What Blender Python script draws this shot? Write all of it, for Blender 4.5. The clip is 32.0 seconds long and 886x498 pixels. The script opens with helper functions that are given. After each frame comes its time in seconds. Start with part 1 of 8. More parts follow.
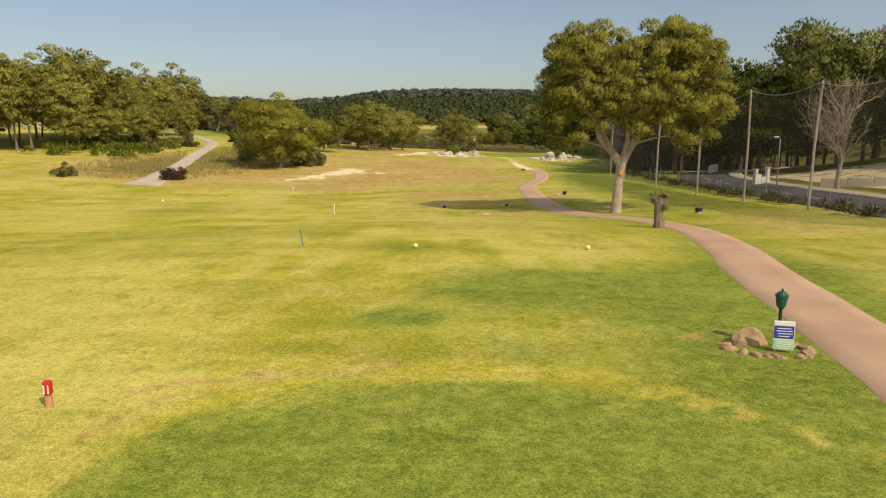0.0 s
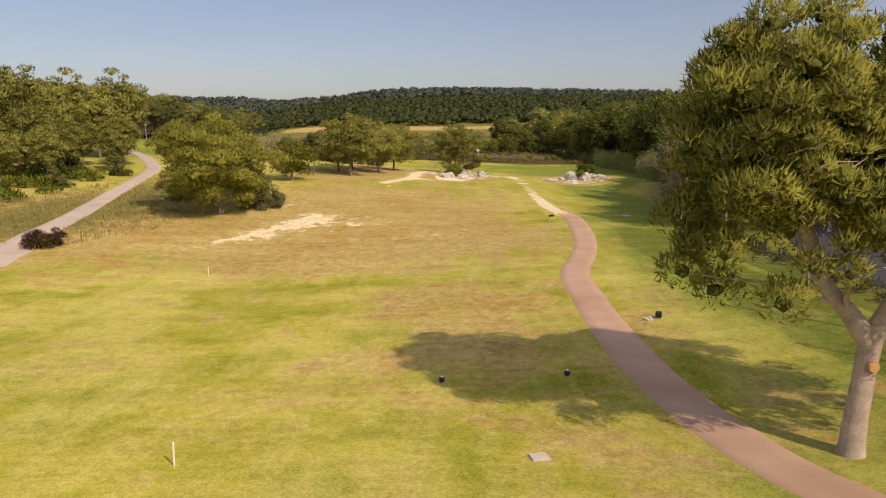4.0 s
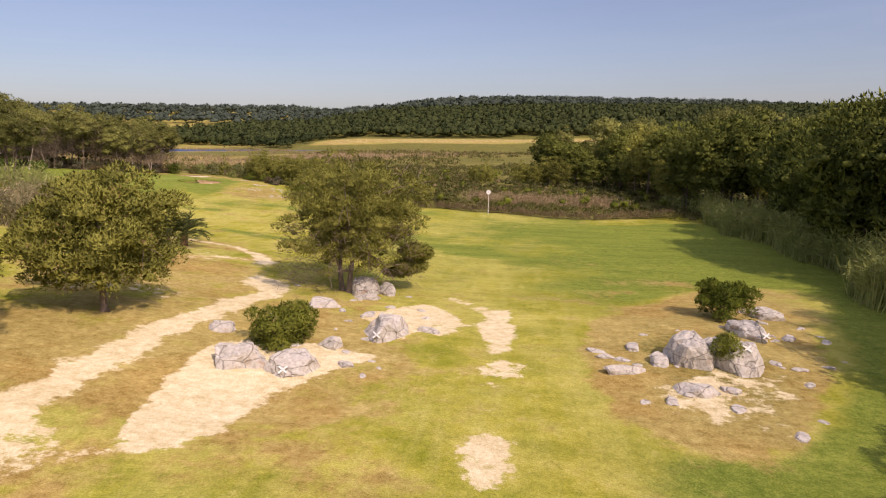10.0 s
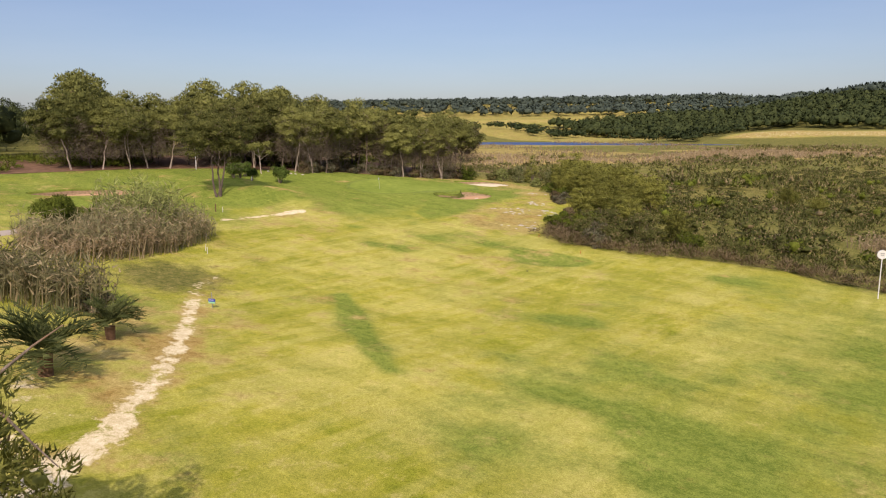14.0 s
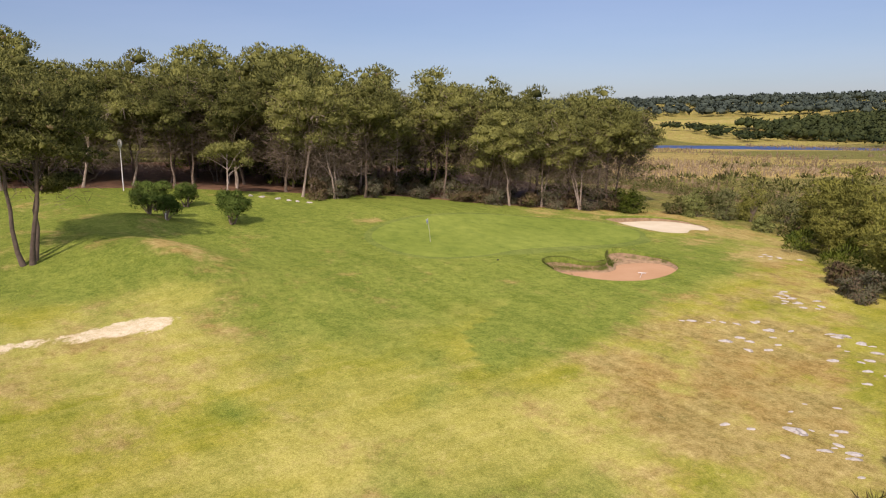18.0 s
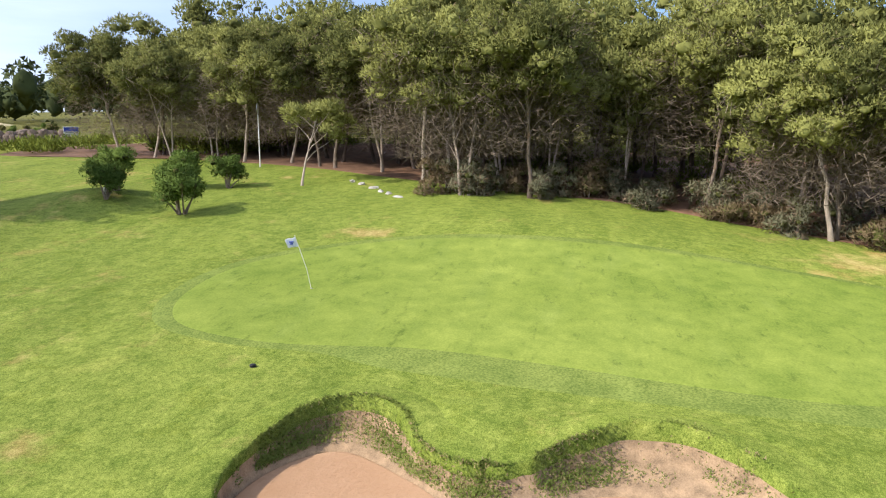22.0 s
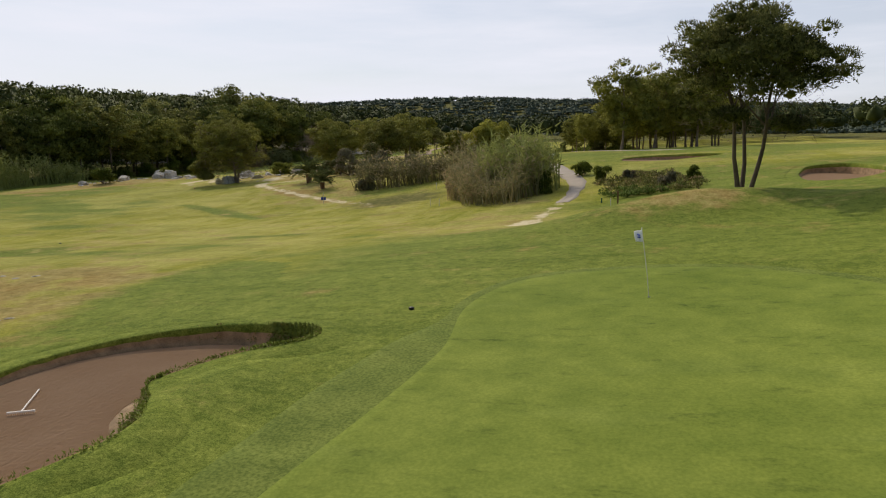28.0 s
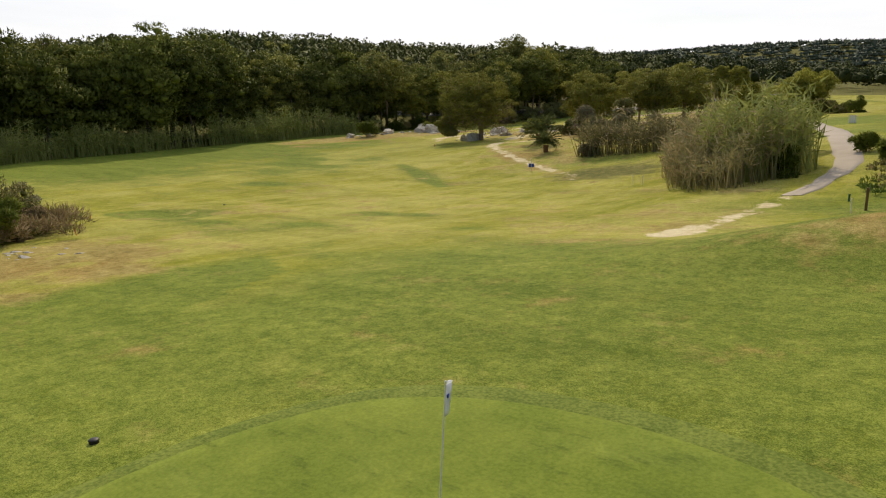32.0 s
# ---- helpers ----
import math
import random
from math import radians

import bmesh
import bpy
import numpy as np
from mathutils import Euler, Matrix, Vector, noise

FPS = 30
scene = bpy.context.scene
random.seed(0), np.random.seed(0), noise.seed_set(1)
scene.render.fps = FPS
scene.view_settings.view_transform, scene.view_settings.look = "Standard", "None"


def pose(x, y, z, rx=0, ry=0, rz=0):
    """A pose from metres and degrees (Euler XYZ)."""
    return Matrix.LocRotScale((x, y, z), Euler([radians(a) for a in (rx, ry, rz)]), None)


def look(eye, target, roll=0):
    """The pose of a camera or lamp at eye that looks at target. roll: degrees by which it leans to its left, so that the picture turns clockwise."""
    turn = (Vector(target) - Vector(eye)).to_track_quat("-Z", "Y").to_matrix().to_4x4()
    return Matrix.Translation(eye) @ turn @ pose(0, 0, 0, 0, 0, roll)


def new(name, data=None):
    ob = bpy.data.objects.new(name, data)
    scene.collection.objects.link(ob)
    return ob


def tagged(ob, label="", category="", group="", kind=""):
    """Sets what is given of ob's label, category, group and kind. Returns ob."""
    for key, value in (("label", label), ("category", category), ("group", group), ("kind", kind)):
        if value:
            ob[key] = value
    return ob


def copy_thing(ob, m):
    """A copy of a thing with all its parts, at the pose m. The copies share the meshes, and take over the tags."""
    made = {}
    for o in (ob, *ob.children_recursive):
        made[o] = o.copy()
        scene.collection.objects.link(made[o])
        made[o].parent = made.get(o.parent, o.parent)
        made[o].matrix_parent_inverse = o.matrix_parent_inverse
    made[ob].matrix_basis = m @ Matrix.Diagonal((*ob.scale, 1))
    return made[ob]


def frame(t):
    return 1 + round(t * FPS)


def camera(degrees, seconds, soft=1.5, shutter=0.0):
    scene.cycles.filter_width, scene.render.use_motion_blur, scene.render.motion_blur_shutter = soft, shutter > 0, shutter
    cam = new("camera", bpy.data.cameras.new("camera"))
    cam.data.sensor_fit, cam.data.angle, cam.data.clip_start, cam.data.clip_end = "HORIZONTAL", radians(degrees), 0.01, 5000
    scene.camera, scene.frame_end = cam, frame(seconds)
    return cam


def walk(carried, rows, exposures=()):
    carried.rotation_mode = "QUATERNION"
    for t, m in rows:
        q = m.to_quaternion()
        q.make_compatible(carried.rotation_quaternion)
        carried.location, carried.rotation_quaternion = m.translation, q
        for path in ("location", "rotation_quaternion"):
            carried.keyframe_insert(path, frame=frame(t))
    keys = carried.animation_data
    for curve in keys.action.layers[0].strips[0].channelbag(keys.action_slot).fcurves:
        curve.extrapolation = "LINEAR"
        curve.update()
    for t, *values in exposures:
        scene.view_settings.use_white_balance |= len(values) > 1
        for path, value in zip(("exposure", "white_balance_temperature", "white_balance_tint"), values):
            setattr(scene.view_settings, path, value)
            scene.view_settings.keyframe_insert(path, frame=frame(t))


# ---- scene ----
cam = camera(64.1, 32.0, soft=1.15)
# t, x, y, z, yaw, pitch, roll
PATH = [
    (0.0, -0.00, -0.00, 4.16, 0.04, -10.09, -0.18),
    (0.5, -0.00, 2.61, 4.81, 0.01, -10.09, -0.11),
    (1.0, -0.00, 5.68, 5.40, 0.00, -10.11, -0.10),
    (1.5, -0.01, 9.09, 5.88, -0.04, -10.11, -0.11),
    (2.0, 0.05, 12.81, 6.30, -0.04, -10.09, -0.12),
    (2.5, 0.07, 16.77, 6.83, -0.07, -10.17, -0.08),
    (3.0, 0.13, 21.04, 7.19, -0.04, -10.15, -0.10),
    (3.5, 0.16, 25.68, 7.52, -0.03, -10.28, -0.06),
    (5.5, 0.26, 50.58, 8.22, 0.31, -10.14, 0.46),
    (6.0, 0.29, 58.83, 8.54, 0.26, -10.03, 0.46),
    (6.5, 1.25, 69.26, 8.97, 0.32, -9.97, 0.38),
    (7.0, 2.44, 80.37, 9.27, 0.23, -9.90, 0.32),
    (7.5, 3.85, 91.54, 9.17, 0.14, -9.84, 0.35),
    (8.0, 5.72, 103.13, 8.89, 0.07, -9.81, 0.16),
    (8.5, 7.96, 113.65, 8.64, 0.04, -9.79, 0.10),
    (9.0, 10.44, 123.54, 8.80, 0.28, -9.65, -0.16),
    (9.5, 13.37, 132.47, 8.97, 2.62, -9.53, -0.28),
    (10.0, 16.32, 139.72, 9.27, 5.59, -9.50, -0.35),
    (10.5, 19.19, 146.05, 9.47, 8.59, -9.44, -0.48),
    (11.0, 22.36, 152.71, 9.52, 11.67, -9.42, -0.35),
    (11.5, 24.81, 159.89, 9.40, 14.82, -9.44, -0.11),
    (12.0, 26.52, 167.39, 9.17, 18.48, -9.43, 0.44),
    (12.5, 26.88, 176.10, 9.38, 23.50, -9.62, 0.11),
    (13.0, 26.21, 183.40, 9.67, 29.42, -9.77, 0.31),
    (13.5, 24.40, 190.94, 9.94, 34.69, -9.98, 0.30),
    (14.0, 21.31, 197.99, 10.31, 39.27, -10.24, 0.35),
    (14.5, 18.74, 206.26, 10.05, 44.02, -10.26, 0.08),
    (16.5, -2.49, 234.81, 8.83, 51.72, -10.16, 0.37),
    (17.0, -8.20, 241.03, 8.69, 51.87, -10.15, 0.25),
    (17.5, -14.03, 247.46, 8.49, 52.10, -10.12, 0.24),
    (18.0, -20.27, 253.95, 8.17, 52.53, -9.95, 0.40),
    (18.5, -25.26, 259.80, 7.99, 53.93, -9.77, 0.43),
    (19.0, -29.00, 265.07, 7.44, 56.25, -9.62, 0.12),
    (19.5, -31.71, 271.06, 6.71, 59.10, -9.59, 0.14),
    (20.0, -33.76, 277.32, 5.99, 63.64, -9.46, 0.21),
    (20.5, -35.74, 283.71, 5.34, 71.88, -9.41, 0.11),
    (21.0, -37.71, 289.29, 4.80, 80.88, -9.32, 0.16),
    (21.5, -40.05, 294.41, 4.50, 90.73, -9.31, 0.28),
    (22.0, -42.54, 298.78, 4.26, 100.01, -9.22, 0.30),
    (22.5, -45.22, 302.55, 4.14, 109.72, -9.19, 0.17),
    (23.0, -47.80, 305.85, 3.98, 119.50, -9.07, 0.60),
    (23.5, -50.03, 308.31, 3.78, 129.10, -8.98, 0.63),
    (24.0, -52.11, 310.14, 3.61, 138.67, -8.93, 0.61),
    (24.5, -54.15, 311.53, 3.49, 147.57, -8.91, 0.57),
    (25.0, -56.09, 312.59, 3.45, 155.52, -8.91, 0.56),
    (25.5, -58.08, 313.28, 3.40, 163.31, -8.85, 0.52),
    (26.0, -60.00, 313.64, 3.33, 170.28, -8.84, 0.59),
    (26.5, -61.83, 313.58, 3.28, 176.97, -8.87, 0.33),
    (28.5, -69.36, 310.06, 3.34, 200.96, -9.04, 0.22),
    (29.0, -70.99, 308.10, 3.40, 206.13, -9.30, 0.16),
    (29.5, -72.43, 305.89, 3.39, 210.72, -9.51, 0.17),
    (30.0, -73.55, 303.98, 3.46, 214.12, -9.74, 0.13),
    (30.5, -74.34, 301.93, 3.51, 217.24, -10.09, 0.09),
    (31.0, -74.54, 299.78, 3.57, 220.11, -10.97, 0.16),
    (31.5, -74.24, 297.56, 3.63, 220.88, -11.84, 0.18),
    (32.0, -73.04, 294.80, 4.01, 220.98, -12.70, 0.21),
]
walk(cam, [(t, pose(x, y, z, 90 + pitch, roll, yaw)) for t, x, y, z, yaw, pitch, roll in PATH],
     exposures=[(0, 0.0, 8100, 12), (3, -0.05, 7800, 24), (6, -0.05, 7700, 24), (9, 0.03, 7450, 31), (12, 0.0, 6950, 26), (14, 0.02, 6900, 22), (17, -0.08, 6750, 24), (19, 0.12, 6950, 26), (20.2, 0.36, 7800, 24), (21, 0.52, 6900, 20), (22, 0.67, 6150, 13), (23, 0.66, 6150, 9), (24.3, 0.45, 6400, 6),
                (25, 0.18, 6500, 5), (26, -0.1, 6700, 8), (29, -0.27, 7350, 9), (30.5, -0.18, 7550, 8), (32, 0.03, 7800, 8)])

# ---- sky and sun ----
SUN_EL, SUN_AZ = radians(40), math.atan2(0.62, -0.78)
world = bpy.data.worlds.new("sky")
scene.world = world
world.use_nodes = True
_nt = world.node_tree
_sky = _nt.nodes.new("ShaderNodeTexSky")
_sky.sky_type, _sky.sun_disc = "NISHITA", False
_sky.sun_elevation, _sky.sun_rotation = SUN_EL, SUN_AZ
_sky.air_density, _sky.dust_density, _sky.ozone_density = 1.0, 1.0, 6.0
_bg = _nt.nodes["Background"]
_tc = _nt.nodes.new("ShaderNodeTexCoord")
_dot = _nt.nodes.new("ShaderNodeVectorMath")
_dot.operation = "DOT_PRODUCT"
_dot.inputs[1].default_value = (math.sin(SUN_AZ), math.cos(SUN_AZ), 0.15)
_nt.links.new(_tc.outputs["Generated"], _dot.inputs[0])
_veil = _nt.nodes.new("ShaderNodeMapRange")
_veil.interpolation_type = "SMOOTHSTEP"
_veil.inputs["From Min"].default_value, _veil.inputs["From Max"].default_value = -0.55, 0.75
_veil.inputs["To Min"].default_value = 0.10
_nt.links.new(_dot.outputs["Value"], _veil.inputs["Value"])
_mp = _nt.nodes.new("ShaderNodeMapping")
_mp.inputs["Scale"].default_value = (1.0, 1.0, 7.0)
_nt.links.new(_tc.outputs["Generated"], _mp.inputs["Vector"])
_cl = _nt.nodes.new("ShaderNodeTexNoise")
_cl.inputs["Scale"].default_value, _cl.inputs["Detail"].default_value, _cl.inputs["Roughness"].default_value = 2.2, 7.0, 0.6
_nt.links.new(_mp.outputs[0], _cl.inputs["Vector"])
_cr = _nt.nodes.new("ShaderNodeMapRange")
_cr.inputs["From Min"].default_value, _cr.inputs["From Max"].default_value = 0.35, 0.7
_cr.inputs["To Min"].default_value, _cr.inputs["To Max"].default_value = 0.6, 1.0
_nt.links.new(_cl.outputs[0], _cr.inputs["Value"])
_ml = _nt.nodes.new("ShaderNodeMath")
_ml.operation = "MULTIPLY"
_nt.links.new(_veil.outputs[0], _ml.inputs[0])
_nt.links.new(_cr.outputs[0], _ml.inputs[1])
_mx = _nt.nodes.new("ShaderNodeMix")
_mx.data_type = "RGBA"
_mx.inputs[7].default_value = (9.6, 10.25, 12.4, 1)
_nt.links.new(_ml.outputs[0], _mx.inputs[0])
_nt.links.new(_sky.outputs[0], _mx.inputs[6])
_nt.links.new(_mx.outputs[2], _bg.inputs[0])
_bg.inputs[1].default_value = 0.1
_sl = bpy.data.lights.new("sun", "SUN")
_sl.energy, _sl.angle, _sl.color = 3.35, radians(0.6), (1.0, 0.92, 0.78)
sun = new("sun", _sl)
_sd = Vector((math.sin(SUN_AZ) * math.cos(SUN_EL), math.cos(SUN_AZ) * math.cos(SUN_EL), math.sin(SUN_EL)))
sun.matrix_world = look(_sd * 300, (0, 0, 0))

# ---- materials ----


class Nodes:
    """A short way to wire one procedural material."""

    def __init__(self, name):
        self.m = bpy.data.materials.new(name)
        self.m.use_nodes = True
        self.t = self.m.node_tree
        self.b = self.t.nodes["Principled BSDF"]
        self.b.inputs["Specular IOR Level"].default_value = 0.3

    def n(self, kind, **kw):
        node = self.t.nodes.new(kind)
        for k, v in kw.items():
            node.inputs[k].default_value = v
        return node

    def l(self, a, b):
        self.t.links.new(a, b)

    def coords(self):
        return self.n("ShaderNodeTexCoord").outputs["Object"]

    def noise(self, scale, detail=4.0, rough=0.55, vec=None, stretch=None):
        v = vec or self.coords()
        if stretch:
            mp = self.n("ShaderNodeMapping")
            mp.inputs["Scale"].default_value = stretch
            self.l(v, mp.inputs["Vector"])
            v = mp.outputs[0]
        x = self.n("ShaderNodeTexNoise", Scale=scale, Detail=detail, Roughness=rough)
        self.l(v, x.inputs["Vector"])
        return x.outputs[0]

    def ramp(self, fac, stops):
        r = self.n("ShaderNodeValToRGB")
        e = r.color_ramp.elements
        while len(e) < len(stops):
            e.new(0.5)
        for el, (p, c) in zip(e, stops):
            el.position, el.color = p, (*c, 1) if len(c) == 3 else c
        self.l(fac, r.inputs[0])
        return r.outputs[0]

    def step(self, fac, a, b):
        r = self.n("ShaderNodeMapRange")
        r.interpolation_type = "SMOOTHSTEP"
        r.inputs["From Min"].default_value, r.inputs["From Max"].default_value = a, b
        self.l(fac, r.inputs["Value"])
        return r.outputs[0]

    def mix(self, fac, a, b, mode="MIX"):
        x = self.n("ShaderNodeMix")
        x.data_type, x.blend_type = "RGBA", mode
        for v, i in ((fac, 0), (a, 6), (b, 7)):
            if isinstance(v, (int, float)):
                x.inputs[i].default_value = v
            elif isinstance(v, tuple):
                x.inputs[i].default_value = (*v, 1)
            else:
                self.l(v, x.inputs[i])
        return x.outputs[2]

    def math(self, op, a, b):
        x = self.n("ShaderNodeMath")
        x.operation = op
        for v, i in ((a, 0), (b, 1)):
            if isinstance(v, (int, float)):
                x.inputs[i].default_value = v
            else:
                self.l(v, x.inputs[i])
        return x.outputs[0]

    def bump(self, fac, strength, dist):
        x = self.n("ShaderNodeBump", Strength=strength, Distance=dist)
        self.l(fac, x.inputs["Height"])
        self.l(x.outputs[0], self.b.inputs["Normal"])

    def done(self, colour, rough=0.8, metal=0.0):
        if isinstance(colour, tuple):
            self.b.inputs["Base Color"].default_value = (*colour, 1)
        else:
            self.l(colour, self.b.inputs["Base Color"])
        self.b.inputs["Roughness"].default_value = rough
        self.b.inputs["Diffuse Roughness"].default_value = 0.35 if rough >= 0.85 else 0.0
        self.b.inputs["Metallic"].default_value = metal
        return self.m


def plain(name, c, rough=0.6, vary=0.25, scale=3.0, bump=0.2, metal=0.0):
    """A surface of one colour with grain and stains of its own."""
    k = Nodes(name)
    a = k.noise(scale, 6)
    d = k.noise(scale * 9, 3)
    lo, hi = tuple(x * (1 - vary) for x in c), tuple(min(1, x * (1 + vary)) for x in c)
    col = k.mix(0.35, k.ramp(a, [(0.3, lo), (0.7, hi)]), k.ramp(d, [(0.3, lo), (0.7, hi)]))
    if bump:
        k.bump(d, bump, 0.02)
    return k.done(col, rough, metal)


def foliage(name, dark, light, dry=None, share=0.1, trans=0.25):
    """Leaves: each leaf has its own tint, each tree too."""
    k = Nodes(name)
    isl = k.n("ShaderNodeNewGeometry").outputs["Random Per Island"]
    rnd = k.n("ShaderNodeObjectInfo").outputs["Random"]
    big = k.noise(0.45, 3)
    f = k.math("ADD", k.math("MULTIPLY", isl, 0.28), k.math("MULTIPLY", big, 0.7))
    f = k.math("ADD", f, k.math("MULTIPLY", k.math("SUBTRACT", rnd, 0.5), 0.3))
    col = k.ramp(f, [(0.2, dark), (0.75, light)])
    if dry:
        col = k.mix(k.step(k.math("ADD", k.math("MULTIPLY", isl, 0.5), k.math("MULTIPLY", k.noise(0.7, 2), 0.6)), 0.95 - share, 1.0 - share), col, dry)
    k.b.inputs["Specular IOR Level"].default_value = 0.06
    k.done(col, 0.7)
    tr = k.n("ShaderNodeBsdfTranslucent")
    k.l(col, tr.inputs[0])
    ms = k.n("ShaderNodeMixShader")
    ms.inputs[0].default_value = trans
    out = k.t.nodes["Material Output"]
    k.l(k.b.outputs[0], ms.inputs[1])
    k.l(tr.outputs[0], ms.inputs[2])
    k.l(ms.outputs[0], out.inputs[0])
    return k.m


def turf_material():
    """Mown and wild ground; the cover attribute holds dryness, bare soil, lushness and wildness."""
    k = Nodes("turf")
    at = k.n("ShaderNodeAttribute")
    at.attribute_name = "cover"
    sep = k.n("ShaderNodeSeparateColor")
    k.l(at.outputs["Color"], sep.inputs[0])
    dry, bare, lush, wild = sep.outputs[0], sep.outputs[1], sep.outputs[2], at.outputs["Alpha"]
    v = k.coords()
    n0, n1 = k.noise(0.045, 4, 0.6, v), k.noise(0.22, 5, 0.62, v)
    n2, n3 = k.noise(1.3, 5, 0.65, v), k.noise(9.0, 4, 0.7, v)
    nb = k.noise(0.55, 7, 0.75, v)
    mowed = k.noise(0.5, 3, 0.5, v, (1.6, 0.12, 1.0))
    worn = k.noise(0.4, 5, 0.7, v, (0.35, 1.3, 1.0))
    tone = k.noise(0.09, 3, 0.55, v, (1.0, 0.45, 1.0))
    base = k.ramp(n1, [(0.36, (0.215, 0.235, 0.03)), (0.5, (0.345, 0.325, 0.062)), (0.64, (0.45, 0.405, 0.125))])
    base = k.mix(k.math("MULTIPLY", k.step(mowed, 0.42, 0.62), 0.4), base, (0.44, 0.405, 0.14))
    base = k.mix(k.math("MULTIPLY", k.step(worn, 0.52, 0.66), 0.5), base, (0.235, 0.255, 0.032))
    base = k.mix(k.math("MULTIPLY", k.step(tone, 0.47, 0.6), 0.5), base, (0.44, 0.41, 0.14))
    base = k.mix(k.math("MULTIPLY", k.step(tone, 0.48, 0.38), 0.5), base, (0.25, 0.26, 0.036))
    green = k.ramp(n2, [(0.3, (0.138, 0.188, 0.037)), (0.68, (0.216, 0.26, 0.06))])
    green = k.mix(k.math("MULTIPLY", k.step(worn, 0.5, 0.75), 0.5), green, (0.11, 0.16, 0.024))
    lf = k.math("ADD", k.math("MULTIPLY", k.math("SUBTRACT", n1, 0.5), 0.8), k.math("MULTIPLY", k.math("SUBTRACT", n0, 0.5), 0.7))
    lf = k.step(k.math("ADD", lush, lf), 0.26, 0.62)
    col = k.mix(lf, base, green)
    df = k.step(k.math("ADD", dry, k.math("MULTIPLY", k.math("SUBTRACT", k.math("ADD", k.math("MULTIPLY", n1, 0.55), k.math("MULTIPLY", nb, 0.45)), 0.5), 3.0)), 0.28, 0.76)
    mot = k.noise(0.9, 7, 0.8, v, (1.0, 0.7, 1.0))
    mow = k.math("MULTIPLY", k.step(mot, 0.52, 0.66), 0.5)
    col = k.mix(k.math("MULTIPLY", mow, k.math("SUBTRACT", 1.0, lf)), col, (0.47, 0.40, 0.17))
    col = k.mix(k.math("MULTIPLY", k.step(mot, 0.48, 0.36), 0.4), col, (0.15, 0.185, 0.028))
    rust = k.step(k.noise(0.13, 5, 0.65, v), 0.46, 0.62)
    straw = k.ramp(n2, [(0.3, (0.30, 0.225, 0.085)), (0.7, (0.45, 0.365, 0.165))])
    col = k.mix(df, col, k.mix(k.math("MULTIPLY", rust, 0.6), straw, k.ramp(n2, [(0.3, (0.27, 0.16, 0.055)), (0.7, (0.41, 0.28, 0.115))])))
    wf = k.step(k.math("ADD", wild, k.math("MULTIPLY", k.math("SUBTRACT", nb, 0.5), 0.9)), 0.3, 0.7)
    col = k.mix(wf, col, k.ramp(n2, [(0.25, (0.075, 0.09, 0.024)), (0.5, (0.15, 0.147, 0.05)), (0.8, (0.27, 0.228, 0.1))]))
    bf = k.step(k.math("ADD", bare, k.math("MULTIPLY", k.math("SUBTRACT", nb, 0.5), 2.2)), 0.46, 0.68)
    col = k.mix(bf, col, k.ramp(n2, [(0.25, (0.57, 0.46, 0.30)), (0.7, (0.75, 0.66, 0.50))]))
    col = k.mix(0.46, col, k.ramp(n3, [(0.34, (0.16, 0.18, 0.14)), (0.66, (0.88, 0.84, 0.76))]), "SOFT_LIGHT")
    col = k.mix(0.72, col, k.ramp(k.noise(34.0, 3, 0.7, v), [(0.36, (0.14, 0.17, 0.12)), (0.64, (0.9, 0.86, 0.78))]), "SOFT_LIGHT")
    n4 = k.noise(2.6, 6, 0.75, v)
    col = k.mix(0.34, col, k.ramp(n4, [(0.33, (0.22, 0.26, 0.2)), (0.67, (0.85, 0.8, 0.72))]), "SOFT_LIGHT")
    streak = k.noise(0.3, 5, 0.7, v, (0.22, 1.1, 1.0))
    col = k.mix(0.4, col, k.ramp(streak, [(0.38, (0.3, 0.33, 0.28)), (0.62, (0.72, 0.69, 0.62))]), "SOFT_LIGHT")
    h = k.math("ADD", n3, k.math("MULTIPLY", n2, 0.25))
    k.bump(h, 0.5, 0.07)
    k.b.inputs["Specular IOR Level"].default_value = 0.04
    return k.done(col, 0.9)


def putting_material(name, lo, hi, grain=0.25):
    k = Nodes(name)
    v = k.coords()
    n0, n1, n2 = k.noise(0.12, 4, 0.6, v), k.noise(0.9, 5, 0.65, v), k.noise(14, 3, 0.6, v)
    col = k.ramp(n0, [(0.3, lo), (0.7, hi)])
    pale = k.noise(0.5, 4, 0.6, v, (0.5, 1.5, 1.0))
    col = k.mix(k.math("MULTIPLY", k.step(pale, 0.5, 0.78), 0.4), col, (0.235, 0.29, 0.07))
    spot = k.noise(1.7, 4, 0.7, v, (0.55, 1.4, 1.0))
    col = k.mix(k.math("MULTIPLY", k.step(spot, 0.54, 0.76), 0.6), col, (0.075, 0.112, 0.022))
    col = k.mix(0.6, col, k.ramp(n1, [(0.32, (0.3, 0.34, 0.3)), (0.68, (0.72, 0.68, 0.6))]), "SOFT_LIGHT")
    col = k.mix(grain + 0.25, col, k.ramp(n2, [(0.35, (0.25, 0.28, 0.25)), (0.65, (0.85, 0.82, 0.78))]), "SOFT_LIGHT")
    k.bump(n2, 0.15, 0.02)
    k.b.inputs["Specular IOR Level"].default_value = 0.04
    return k.done(col, 0.9)


